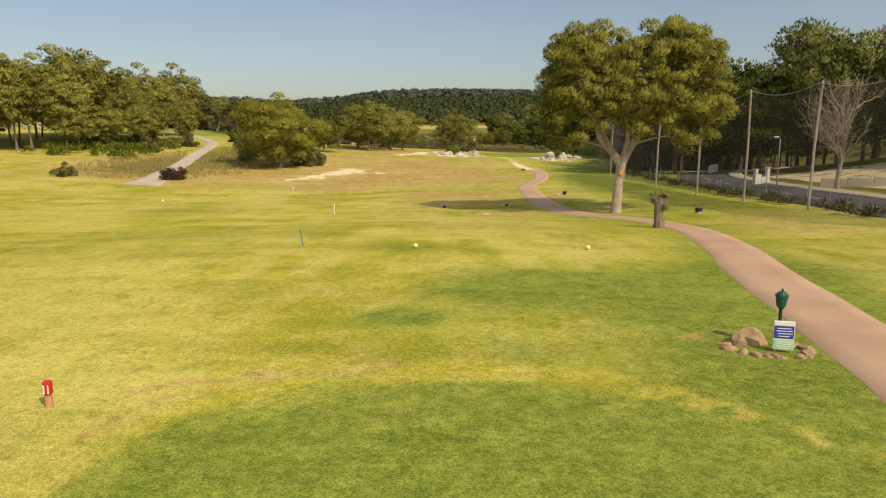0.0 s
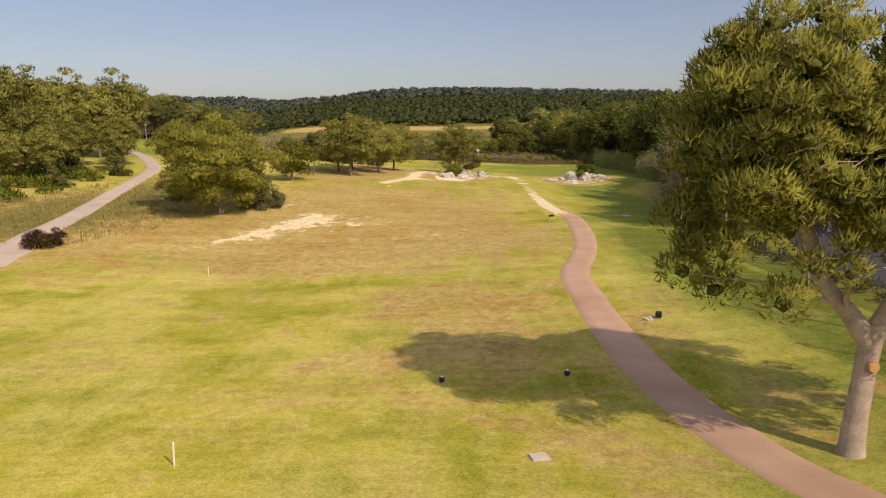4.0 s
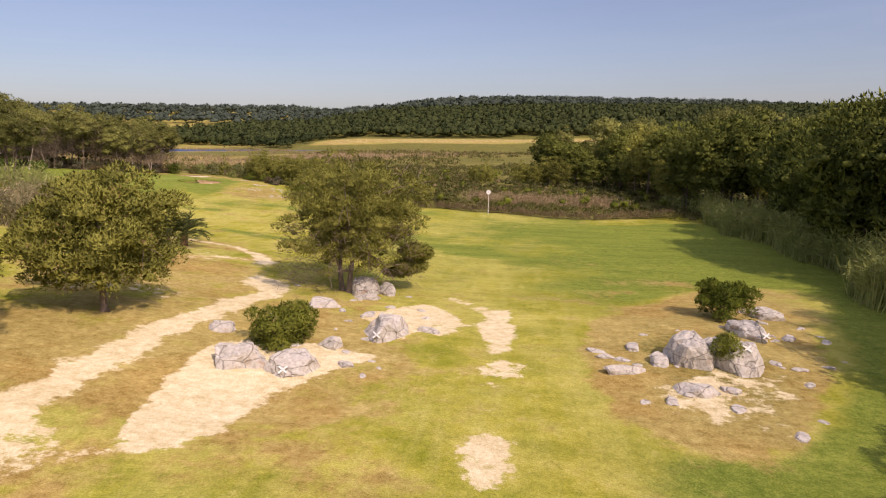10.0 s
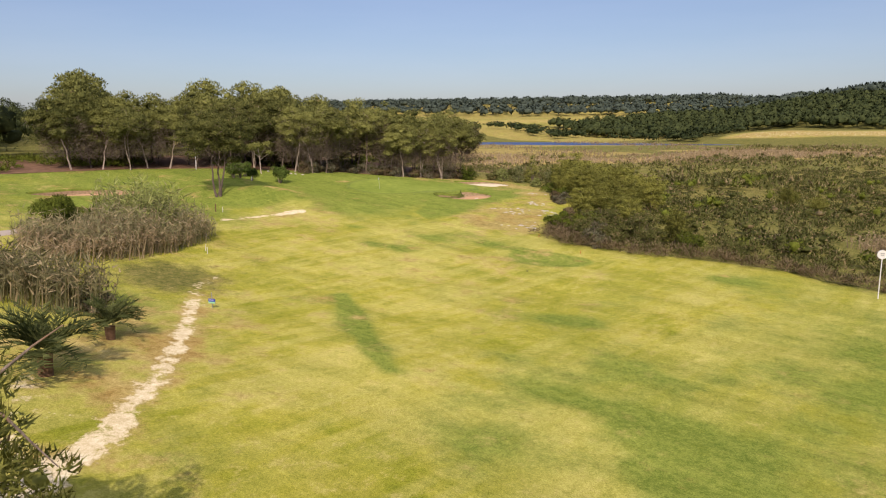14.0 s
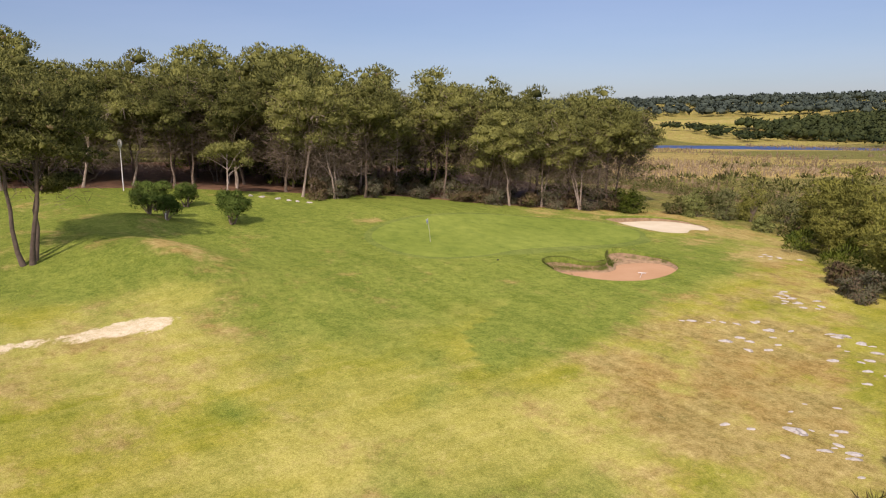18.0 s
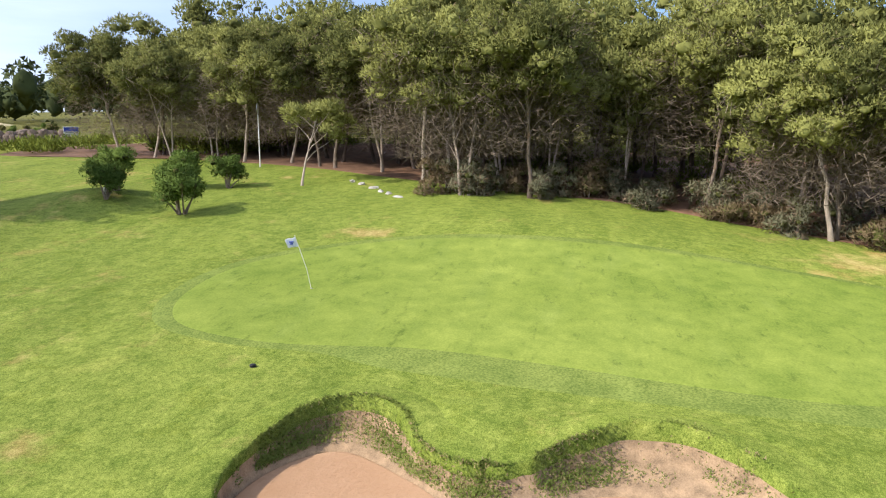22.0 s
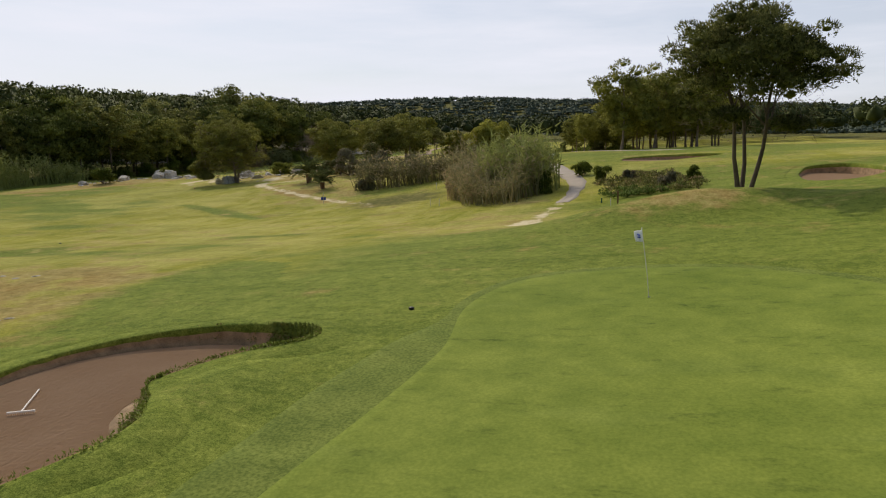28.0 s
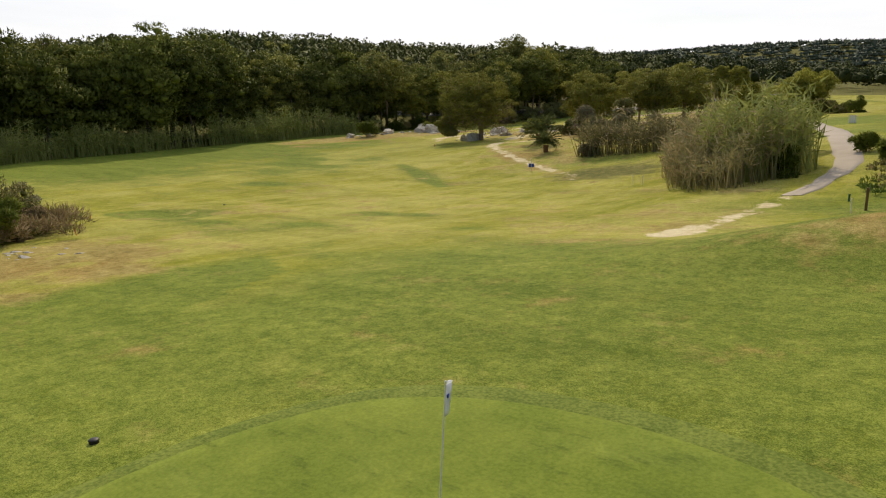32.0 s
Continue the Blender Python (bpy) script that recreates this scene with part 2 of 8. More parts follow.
def sand_material(name, a, b):
    k = Nodes(name)
    v = k.coords()
    n0, n1 = k.noise(0.35, 5, 0.6, v), k.noise(7, 5, 0.7, v)
    rk = k.noise(1.2, 3, 0.5, v, (9, 1.2, 1))
    col = k.mix(0.3, k.ramp(n0, [(0.3, a), (0.7, b)]), k.ramp(n1, [(0.3, a), (0.75, b)]))
    k.bump(k.math("ADD", n1, k.math("MULTIPLY", rk, 0.6)), 0.7, 0.07)
    k.b.inputs["Specular IOR Level"].default_value = 0.05
    k.done(col, 0.95)
    k.b.inputs["Diffuse Roughness"].default_value = 1.0
    return k.m


def rock_material():
    """Pale weathered limestone: creamy faces, grey lichen, rusty seams and dark cracks."""
    k = Nodes("limestone")
    v = k.coords()
    n0, n1, n2 = k.noise(0.9, 6, 0.65, v), k.noise(4, 7, 0.72, v), k.noise(2.0, 5, 0.65, v)
    col = k.ramp(n1, [(0.28, (0.30, 0.27, 0.225)), (0.46, (0.52, 0.485, 0.43)), (0.72, (0.74, 0.70, 0.63))])
    col = k.mix(k.math("MULTIPLY", k.step(n0, 0.56, 0.68), 0.75), col, (0.43, 0.30, 0.19))
    col = k.mix(k.math("MULTIPLY", k.step(n2, 0.58, 0.7), 0.8), col, (0.25, 0.225, 0.19))
    vo = k.n("ShaderNodeTexVoronoi", Scale=0.75)
    vo.feature = "DISTANCE_TO_EDGE"
    mp = k.n("ShaderNodeMapping")
    mp.inputs["Scale"].default_value = (1.0, 1.0, 1.9)
    wob = k.n("ShaderNodeMix")
    wob.data_type = "VECTOR"
    wob.inputs[0].default_value = 0.25
    k.l(v, wob.inputs[4])
    nz = k.n("ShaderNodeTexNoise", Scale=1.8, Detail=4.0)
    k.l(v, nz.inputs["Vector"])
    k.l(nz.outputs[1], wob.inputs[5])
    k.l(wob.outputs[1], mp.inputs["Vector"])
    k.l(mp.outputs[0], vo.inputs["Vector"])
    crack = k.step(vo.outputs[0], 0.0, 0.035)
    col = k.mix(k.math("ADD", k.math("MULTIPLY", crack, 0.6), 0.4), (0.14, 0.12, 0.09), col)
    k.bump(k.math("ADD", k.math("ADD", n1, k.math("MULTIPLY", n0, 1.5)), k.math("MULTIPLY", crack, 0.8)), 0.6, 0.12)
    return k.done(col, 0.9)


def bark_material():
    k = Nodes("pine_bark")
    v = k.coords()
    n0, n1 = k.noise(1.2, 4, 0.6, v), k.noise(3.2, 6, 0.7, v, (3, 3, 0.7))
    col = k.ramp(n1, [(0.3, (0.10, 0.075, 0.055)), (0.55, (0.26, 0.20, 0.15)), (0.75, (0.42, 0.35, 0.28))])
    col = k.mix(k.step(n0, 0.55, 0.7), col, (0.30, 0.18, 0.10))
    k.bump(n1, 0.9, 0.06)
    return k.done(col, 0.9)


def asphalt_material(name, a, b, scale=2.0):
    k = Nodes(name)
    v = k.coords()
    n0, n1 = k.noise(0.4, 5, 0.6, v), k.noise(scale * 12, 4, 0.7, v)
    col = k.mix(0.4, k.ramp(n0, [(0.3, a), (0.7, b)]), k.ramp(n1, [(0.3, a), (0.7, b)]))
    k.bump(n1, 0.25, 0.01)
    return k.done(col, 0.85)


def net_material():
    """Woven shade netting: most of the light goes through the holes."""
    k = Nodes("netting")
    k.done((0.09, 0.085, 0.065), 0.9)
    tr = k.n("ShaderNodeBsdfTransparent")
    ms = k.n("ShaderNodeMixShader")
    ms.inputs[0].default_value = 0.42
    k.l(tr.outputs[0], ms.inputs[1])
    k.l(k.b.outputs[0], ms.inputs[2])
    k.l(ms.outputs[0], k.t.nodes["Material Output"].inputs[0])
    return k.m


def water_material():
    k = Nodes("lake_water")
    n = k.noise(0.6, 4, 0.6)
    k.bump(n, 0.15, 0.05)
    k.b.inputs["Specular IOR Level"].default_value = 0.5
    # the blue of the mirrored sky is put into the base colour
    return k.done((0.025, 0.06, 0.19), 0.4)


TURF, PUTT = turf_material(), putting_material("putting_turf", (0.16, 0.216, 0.037), (0.245, 0.297, 0.06), 0.05)
COLLAR = putting_material("collar_turf", (0.132, 0.176, 0.038), (0.194, 0.235, 0.058), 0.4)
SAND = sand_material("bunker_sand", (0.392, 0.23, 0.124), (0.472, 0.3, 0.176))
SAND_PALE = sand_material("pale_bunker_sand", (0.48, 0.415, 0.28), (0.61, 0.545, 0.40))
ROCK, BARK = rock_material(), bark_material()
DARK_BARK = plain("dark_bark", (0.13, 0.098, 0.075), 0.9, 0.45, 2.0, 0.6)
PALE_BARK = plain("pale_bark", (0.45, 0.365, 0.285), 0.9, 0.4, 2.0, 0.6)
DEAD_WOOD = plain("dead_wood", (0.38, 0.29, 0.215), 0.9, 0.4, 2.0, 0.4)
CART = asphalt_material("red_asphalt", (0.37, 0.23, 0.145), (0.53, 0.37, 0.25))
GREY_PATH = asphalt_material("grey_path", (0.36, 0.30, 0.24), (0.52, 0.44, 0.36))
ROAD = asphalt_material("road_asphalt", (0.07, 0.07, 0.075), (0.13, 0.13, 0.13))
PAVING = plain("concrete_paving", (0.52, 0.45, 0.36), 0.85, 0.2, 2.0, 0.2)
WHITE = plain("white_paint", (0.78, 0.76, 0.72), 0.5, 0.06, 4.0, 0.05)
LINE = plain("road_paint", (0.72, 0.72, 0.70), 0.7, 0.15, 6.0, 0.05)
GALV = plain("weathered_pole", (0.40, 0.35, 0.29), 0.7, 0.25, 3.0, 0.2)
STEEL = plain("galvanised_steel", (0.45, 0.46, 0.47), 0.45, 0.12, 5.0, 0.05, 0.7)
SAGE = plain("sage_paint", (0.12, 0.22, 0.19), 0.5, 0.2, 5.0, 0.05)
GREEN_PAINT = plain("green_paint", (0.015, 0.10, 0.065), 0.4, 0.15, 5.0, 0.05)
DARK_GREEN = plain("dark_green_paint", (0.02, 0.05, 0.04), 0.5, 0.15, 5.0, 0.05)
RED = plain("red_paint", (0.55, 0.02, 0.02), 0.45, 0.12, 5.0, 0.05)
YELLOW = plain("yellow_paint", (0.80, 0.66, 0.10), 0.4, 0.08, 5.0, 0.02)
PALE_YELLOW = plain("pale_yellow_paint", (0.80, 0.76, 0.36), 0.4, 0.08, 5.0, 0.02)
BLUE = plain("blue_print", (0.03, 0.06, 0.36), 0.5, 0.1, 5.0, 0.02)
NAVY = plain("navy_paint", (0.02, 0.025, 0.09), 0.4, 0.1, 5.0, 0.02)
MINT = plain("mint_print", (0.30, 0.62, 0.36), 0.5, 0.1, 5.0, 0.02)
BLACK = plain("black_plastic", (0.02, 0.02, 0.022), 0.5, 0.2, 5.0, 0.05)
CUT = plain("sawn_wood", (0.52, 0.28, 0.12), 0.8, 0.25, 6.0, 0.2)
BROWN = plain("brown_timber", (0.16, 0.09, 0.05), 0.85, 0.3, 6.0, 0.3)
CRUMB = plain("crumbling_soil", (0.36, 0.245, 0.14), 0.95, 0.5, 3.0, 0.9)
LAMP_GLASS = plain("opal_glass", (0.82, 0.82, 0.80), 0.25, 0.03, 4.0, 0)
NET, WATER = net_material(), water_material()
SHINGLE = plain("pale_gravel", (0.70, 0.64, 0.55), 0.95, 0.25, 0.8, 0.4)
LITTER = plain("needle_litter", (0.18, 0.10, 0.058), 0.95, 0.45, 0.9, 0.6)
PINE = foliage("pine_needles", (0.058, 0.068, 0.02), (0.365, 0.37, 0.108), (0.31, 0.24, 0.12), 0.13, 0.3)
PINE_DARK = foliage("dark_pine_needles", (0.025, 0.04, 0.01), (0.225, 0.25, 0.055), (0.20, 0.155, 0.065), 0.07, 0.18)
PINE_FAR = foliage("far_pine_needles", (0.024, 0.038, 0.015), (0.094, 0.112, 0.038), None, 0, 0.12)
LENTISK = foliage("lentisk_leaves", (0.04, 0.066, 0.01), (0.205, 0.24, 0.036))
WILD_OLIVE = foliage("wild_olive_leaves", (0.12, 0.145, 0.024), (0.37, 0.39, 0.07), None, 0, 0.35)
OLEANDER = foliage("oleander_leaves", (0.05, 0.088, 0.016), (0.185, 0.255, 0.055))
GOLDEN = foliage("golden_leaves", (0.075, 0.095, 0.015), (0.30, 0.285, 0.04), (0.42, 0.30, 0.04), 0.2)
GREY_SCRUB = foliage("grey_scrub_leaves", (0.10, 0.10, 0.058), (0.26, 0.255, 0.15), (0.24, 0.17, 0.11), 0.3)
MARSH = foliage("marsh_scrub_leaves", (0.066, 0.08, 0.022), (0.19, 0.192, 0.058), (0.31, 0.235, 0.12), 0.26)
HEATH = foliage("dry_heath_twigs", (0.12, 0.088, 0.048), (0.29, 0.215, 0.12), (0.15, 0.16, 0.05), 0.25)
REED = foliage("reed_leaves", (0.135, 0.13, 0.058), (0.35, 0.32, 0.165), (0.44, 0.35, 0.2), 0.3)
REED_DRY = foliage("dry_reed_stems", (0.26, 0.19, 0.10), (0.50, 0.39, 0.24), (0.34, 0.29, 0.13), 0.2)
CANE = foliage("giant_cane_leaves", (0.14, 0.175, 0.045), (0.41, 0.435, 0.145), (0.36, 0.31, 0.17), 0.15)
TAMARISK = foliage("tamarisk_leaves", (0.12, 0.138, 0.05), (0.30, 0.31, 0.125), (0.27, 0.22, 0.12), 0.2)
PALM = foliage("palm_leaflets", (0.07, 0.09, 0.03), (0.23, 0.25, 0.09), (0.30, 0.22, 0.09), 0.1)
STRAW = foliage("dry_grass_blades", (0.26, 0.20, 0.07), (0.48, 0.38, 0.16), (0.20, 0.21, 0.05), 0.25)

CLOTH = foliage("flag_cloth", (0.78, 0.8, 0.86), (0.86, 0.87, 0.92), None, 0, 0.5)
LIP_LEAF = foliage("lip_weed_leaves", (0.085, 0.12, 0.024), (0.23, 0.275, 0.06), (0.33, 0.255, 0.125), 0.22)
DEAD_TWIG = foliage("dead_pine_twigs", (0.095, 0.072, 0.052), (0.28, 0.22, 0.16), None, 0, 0.1)
WALL_ROCK = plain("brown_boulder", (0.22, 0.165, 0.125), 0.92, 0.5, 1.4, 0.7)
# needles made paler and bluer: distance haze painted into the colour
PINE_HAZE = foliage("haze_tinted_needles", (0.05, 0.07, 0.056), (0.11, 0.137, 0.098), None, 0, 0.1)
TAN_ROCK = plain("tan_rock", (0.40, 0.275, 0.165), 0.92, 0.55, 4.0, 0.9)
# dark colour painted to read as shade between leaf tufts
INNER_SHADE = foliage("inner_foliage_shade", (0.04, 0.046, 0.014), (0.135, 0.14, 0.042), None, 0, 0.1)
MAROON = foliage("maroon_leaves", (0.05, 0.025, 0.015), (0.15, 0.08, 0.05), (0.10, 0.11, 0.04), 0.2)
PINE_SUN = foliage("fresh_pine_needles", (0.20, 0.205, 0.04), (0.60, 0.58, 0.11), (0.4, 0.3, 0.1), 0.06, 0.42)
PINE_TALL = foliage("tall_pine_needles", (0.08, 0.088, 0.02), (0.355, 0.35, 0.068), (0.28, 0.21, 0.09), 0.08, 0.28)
PINE_WARM = foliage("warm_pine_needles", (0.085, 0.092, 0.022), (0.37, 0.365, 0.082), (0.29, 0.2, 0.09), 0.13, 0.22)

# ---- mesh helpers ----


def mesh_from(name, verts, faces, mats, smooth=False, index=None, normals=None):
    """A mesh from arrays: verts (n, 3), faces (m, 3 or 4), all faces alike."""
    verts, faces = np.asarray(verts, np.float32), np.asarray(faces, np.int32)
    me = bpy.data.meshes.new(name)
    me.vertices.add(len(verts))
    me.vertices.foreach_set("co", verts.ravel())
    k = faces.shape[1]
    me.loops.add(faces.size)
    me.loops.foreach_set("vertex_index", faces.ravel())
    me.polygons.add(len(faces))
    me.polygons.foreach_set("loop_start", np.arange(0, faces.size, k, dtype=np.int32))
    if smooth:
        me.polygons.foreach_set("use_smooth", np.ones(len(faces), bool))
    for m in mats:
        me.materials.append(m)
    if index is not None:
        me.polygons.foreach_set("material_index", np.asarray(index, np.int32))
    me.update(calc_edges=True)
    if normals is not None:
        me.polygons.foreach_set("use_smooth", np.ones(len(faces), bool))
        me.attributes.new("custom_normal", "FLOAT_VECTOR", "POINT").data.foreach_set("vector", np.asarray(normals, np.float32).ravel())
    return me


def thing(name, label, category, at=(0, 0, 0), rz=0.0, group="", kind="", mesh=None):
    ob = new(name, mesh)
    ob.matrix_basis = pose(*at, 0, 0, rz)
    return tagged(ob, label, category, group, kind)


def part(name, shape, material, parent, label=""):
    """Links a bmesh or a mesh as one mesh object under a thing or a part."""
    if isinstance(shape, bmesh.types.BMesh):
        me = bpy.data.meshes.new(name)
        shape.to_mesh(me)
        shape.free()
        me.materials.append(material)
    else:
        me = shape
    ob = new(name, me)
    ob.parent = parent
    return tagged(ob, label)


def box(sx, sy, sz, at=(0, 0, 0), bevel=0.01, bm=None, rz=0.0):
    b = bm or bmesh.new()
    r = bmesh.ops.create_cube(b, size=1.0, matrix=pose(*at, 0, 0, rz) @ Matrix.Diagonal((sx, sy, sz, 1)))
    if bevel:
        es = {e for v in r["verts"] for e in v.link_edges}
        bmesh.ops.bevel(b, geom=list(es), offset=bevel, segments=1, affect="EDGES")
    return b


def cone(r1, r2, h, at=(0, 0, 0), seg=14, bm=None, m=None):
    b = bm or bmesh.new()
    bmesh.ops.create_cone(b, cap_ends=True, segments=seg, radius1=r1, radius2=r2, depth=h,
                          matrix=(m or Matrix()) @ pose(at[0], at[1], at[2] + h / 2))
    return b


def ball(r, at=(0, 0, 0), sub=2, bm=None, squash=(1, 1, 1)):
    b = bm or bmesh.new()
    x = bmesh.ops.create_icosphere(b, subdivisions=sub, radius=r, matrix=pose(*at) @ Matrix.Diagonal((*squash, 1)))
    for v in x["verts"]:
        for f in v.link_faces:
            f.smooth = True
    return b


def tubes(paths, sides=7):
    """Tapered tubes: each path is (points, radii). Returns verts and quads."""
    vs, fs, o = [], [], 0
    ang = np.linspace(0, 2 * np.pi, sides, endpoint=False)
    for pts, rad in paths:
        pts = np.asarray(pts, float)
        d = np.gradient(pts, axis=0)
        d /= np.linalg.norm(d, axis=1)[:, None] + 1e-9
        ref = np.where(np.abs(d[:, 2:3]) > 0.9, [[1.0, 0, 0]], [[0, 0, 1.0]])
        u = np.cross(d, ref)
        u /= np.linalg.norm(u, axis=1)[:, None] + 1e-9
        w = np.cross(d, u)
        r = np.asarray(rad, float)[:, None, None]
        ring = pts[:, None] + r * (np.cos(ang)[None, :, None] * u[:, None] + np.sin(ang)[None, :, None] * w[:, None])
        vs.append(ring.reshape(-1, 3))
        n = len(pts)
        i, j = np.meshgrid(np.arange(n - 1), np.arange(sides), indexing="ij")
        j2 = (j + 1) % sides
        fs.append(np.stack([o + i * sides + j, o + i * sides + j2, o + (i + 1) * sides + j2, o + (i + 1) * sides + j], -1).reshape(-1, 4))
        o += n * sides
    return np.concatenate(vs), np.concatenate(fs)


def unit(v):
    return v / (np.linalg.norm(v, axis=-1, keepdims=True) + 1e-9)


def blades(p, d, length, width, rng):
    """One thin triangle for each leaf or needle spray."""
    n = len(p)
    side = unit(np.cross(d, unit(rng.normal(size=(n, 3)))))
    ln = (length * rng.uniform(0.6, 1.3, n))[:, None]
    wd = (width * rng.uniform(0.6, 1.3, n))[:, None]
    v = np.stack([p - side * wd / 2, p + side * wd / 2, p + d * ln], 1).reshape(-1, 3)
    return v, np.arange(3 * n).reshape(-1, 3)


def dress(v, out, keep=0.45):
    """Turns each leaf outwards and rounds its shading over the clump it belongs to."""
    q = v.reshape(-1, 3, 3)
    g = unit(np.cross(q[:, 1] - q[:, 0], q[:, 2] - q[:, 0]))
    s = np.sum(g * out, 1) < 0
    q[s] = q[s][:, [1, 0, 2]]
    g[s] *= -1
    return q.reshape(-1, 3), np.repeat(unit(out + keep * g), 3, 0)


def bend(a, b, n, sag, rng):
    """A wavering line from a to b."""
    t = np.linspace(0, 1, n)[:, None]
    a, b = np.asarray(a, float), np.asarray(b, float)
    off = np.cumsum(rng.normal(size=(n, 3)), 0) * sag / n
    off -= t * off[-1]
    return a + (b - a) * t + off + np.array([0, 0, 1.0]) * (np.sin(np.pi * t) * sag * 0.6)


def spline(pts, step):
    """A smooth line through points, by Catmull and Rom."""
    p = np.asarray(pts, float)
    p = np.vstack([2 * p[0] - p[1], p, 2 * p[-1] - p[-2]])
    out = []
    for i in range(1, len(p) - 2):
        n = max(2, int(np.linalg.norm(p[i + 1] - p[i]) / step))
        t = np.linspace(0, 1, n, endpoint=False)[:, None]
        out.append(0.5 * (2 * p[i] + (p[i + 1] - p[i - 1]) * t + (2 * p[i - 1] - 5 * p[i] + 4 * p[i + 1] - p[i + 2]) * t ** 2
                          + (3 * p[i] - p[i - 1] - 3 * p[i + 1] + p[i + 2]) * t ** 3))
    return np.vstack(out + [p[-2:-1]])


def closed(pts, n=120):
    """A smooth closed outline through points."""
    p = np.asarray(pts, float)
    k = len(p)
    s = np.arange(n) * k / n
    i = s.astype(int)
    t = (s - i)[:, None]
    a, b, c, d = p[(i - 1) % k], p[i % k], p[(i + 1) % k], p[(i + 2) % k]
    return 0.5 * (2 * b + (c - a) * t + (2 * a - 5 * b + 4 * c - d) * t ** 2 + (3 * b - a - 3 * c + d) * t ** 3)


def inside(poly, x, y):
    r = np.zeros(np.shape(x), bool)
    for (x1, y1), (x2, y2) in zip(poly, np.roll(poly, -1, 0)):
        c = (y1 > y) != (y2 > y)
        r ^= c & (x < (x2 - x1) * (y - y1) / (y2 - y1 + 1e-12) + x1)
    return r


def line_dist(pts, x, y):
    best = np.full(np.shape(x), 1e9)
    for (x1, y1), (x2, y2) in zip(pts[:-1], pts[1:]):
        dx, dy = x2 - x1, y2 - y1
        t = np.clip(((x - x1) * dx + (y - y1) * dy) / (dx * dx + dy * dy + 1e-9), 0, 1)
        best = np.minimum(best, np.hypot(x - x1 - t * dx, y - y1 - t * dy))
    return best


def fbm(x, y, scale, seed=0, octaves=4):
    """Smooth value noise, -1 to 1, on the plan."""
    r = np.random.default_rng(seed)
    tab = r.uniform(-1, 1, (256, 256))
    tot, amp = np.zeros(np.shape(x)), 1.0
    for o in range(octaves):
        u, v = np.asarray(x) / scale * 2 ** o + 17.3 * o, np.asarray(y) / scale * 2 ** o + 5.1 * o
        i, j = np.floor(u).astype(int), np.floor(v).astype(int)
        a, b = u - i, v - j
        a, b = a * a * (3 - 2 * a), b * b * (3 - 2 * b)
        g = lambda p, q: tab[p % 256, q % 256]
        tot += amp * ((g(i, j) * (1 - a) + g(i + 1, j) * a) * (1 - b) + (g(i, j + 1) * (1 - a) + g(i + 1, j + 1) * a) * b)
        amp *= 0.5
    return tot / 1.9


def sstep(v, a, b):
    t = np.clip((v - a) / (b - a), 0, 1)
    return t * t * (3 - 2 * t)


# ---- the lie of the land ----
SPOT_HEIGHTS = [(6.5, 13, 0), (-6, 9, 0), (-1, 25, -.25), (11, 36, -1.1), (12.5, 51, -2.3), (-8, 50, -2.3), (-18, 84, -3.9),
                (-36, 95, -3.1), (23, 53, -1.7), (23, 97, -2.8), (10, 76, -2.6), (12, 117, -3.2), (14, 160, -3.9), (30, 158, -5), (29, 187, -5),
                (2, 178, -4.2), (-11, 176, -2.6), (4.5, 207, -5.2), (12, 275, -6.5), (-25, 276, -5), (-18, 212, -3.2), (-30, 230, -4.8),
                (-48, 241, -3.6), (-59, 228, -.8), (-65, 255, -2.1), (-65, 276, -1.8), (-68, 289, -1.7), (-60, 291, -2.3),
                (-52, 301, -3.1), (-90, 290, .4), (-84, 313, -1.7), (-98, 279, 1.4), (-115, 212, 2.5), (-72, 160, 1.2)]
_S = np.array(SPOT_HEIGHTS)
_Q = _S[:, :2] / 100


def _ker(d2):
    return 0.5 * d2 * np.log(d2 + 1e-9)


_n = len(_S)
_A = np.zeros((_n + 3, _n + 3))
_A[:_n, :_n] = _ker(((_Q[:, None] - _Q[None]) ** 2).sum(-1)) + np.eye(_n) * 0.002
_A[:_n, _n], _A[:_n, _n + 1:], _A[_n, :_n], _A[_n + 1:, :_n] = 1, _Q, 1, _Q.T
_C = np.linalg.solve(_A, np.concatenate([_S[:, 2], [0, 0, 0]]))


def bell(x, y, cx, cy, rx, ry, turn=0.0):
    c, s = math.cos(radians(turn)), math.sin(radians(turn))
    u, v = (x - cx) * c + (y - cy) * s, -(x - cx) * s + (y - cy) * c
    return np.exp(-(u / rx) ** 2 - (v / ry) ** 2)


# bunkers: outline, sand level
BUNKER_A = closed([(-57.0, 292.4), (-57.9, 293.6), (-56.7, 295.5), (-55.5, 296.9), (-55.8, 298.4), (-56.7, 299.7), (-56.5, 301.6), (-55.0, 302.9),
                   (-52.7, 302.0), (-51.4, 299.2), (-51.1, 296.4), (-51.8, 294.3), (-53.1, 292.9), (-55.2, 292.0)], 150)
BUNKER_B = closed([(-74, 318.2), (-70.5, 316.9), (-67.3, 316.2), (-64.2, 316.5), (-63.1, 318.6), (-64.0, 321.0), (-63.4, 323.4), (-65.6, 325.7), (-70, 326.4), (-73, 323.6)], 110)
BUNKER_C = closed([(-80.6, 246.5), (-80.6, 250.4), (-83, 251.6), (-86.0, 248.4), (-87.4, 243), (-86.2, 237.5), (-83.0, 238.2), (-81.4, 242.6)], 110)
BUNKER_D = closed([(-66, 214), (-66, 219), (-71, 221), (-76.5, 217.6), (-77, 213.5), (-71, 212)], 90)
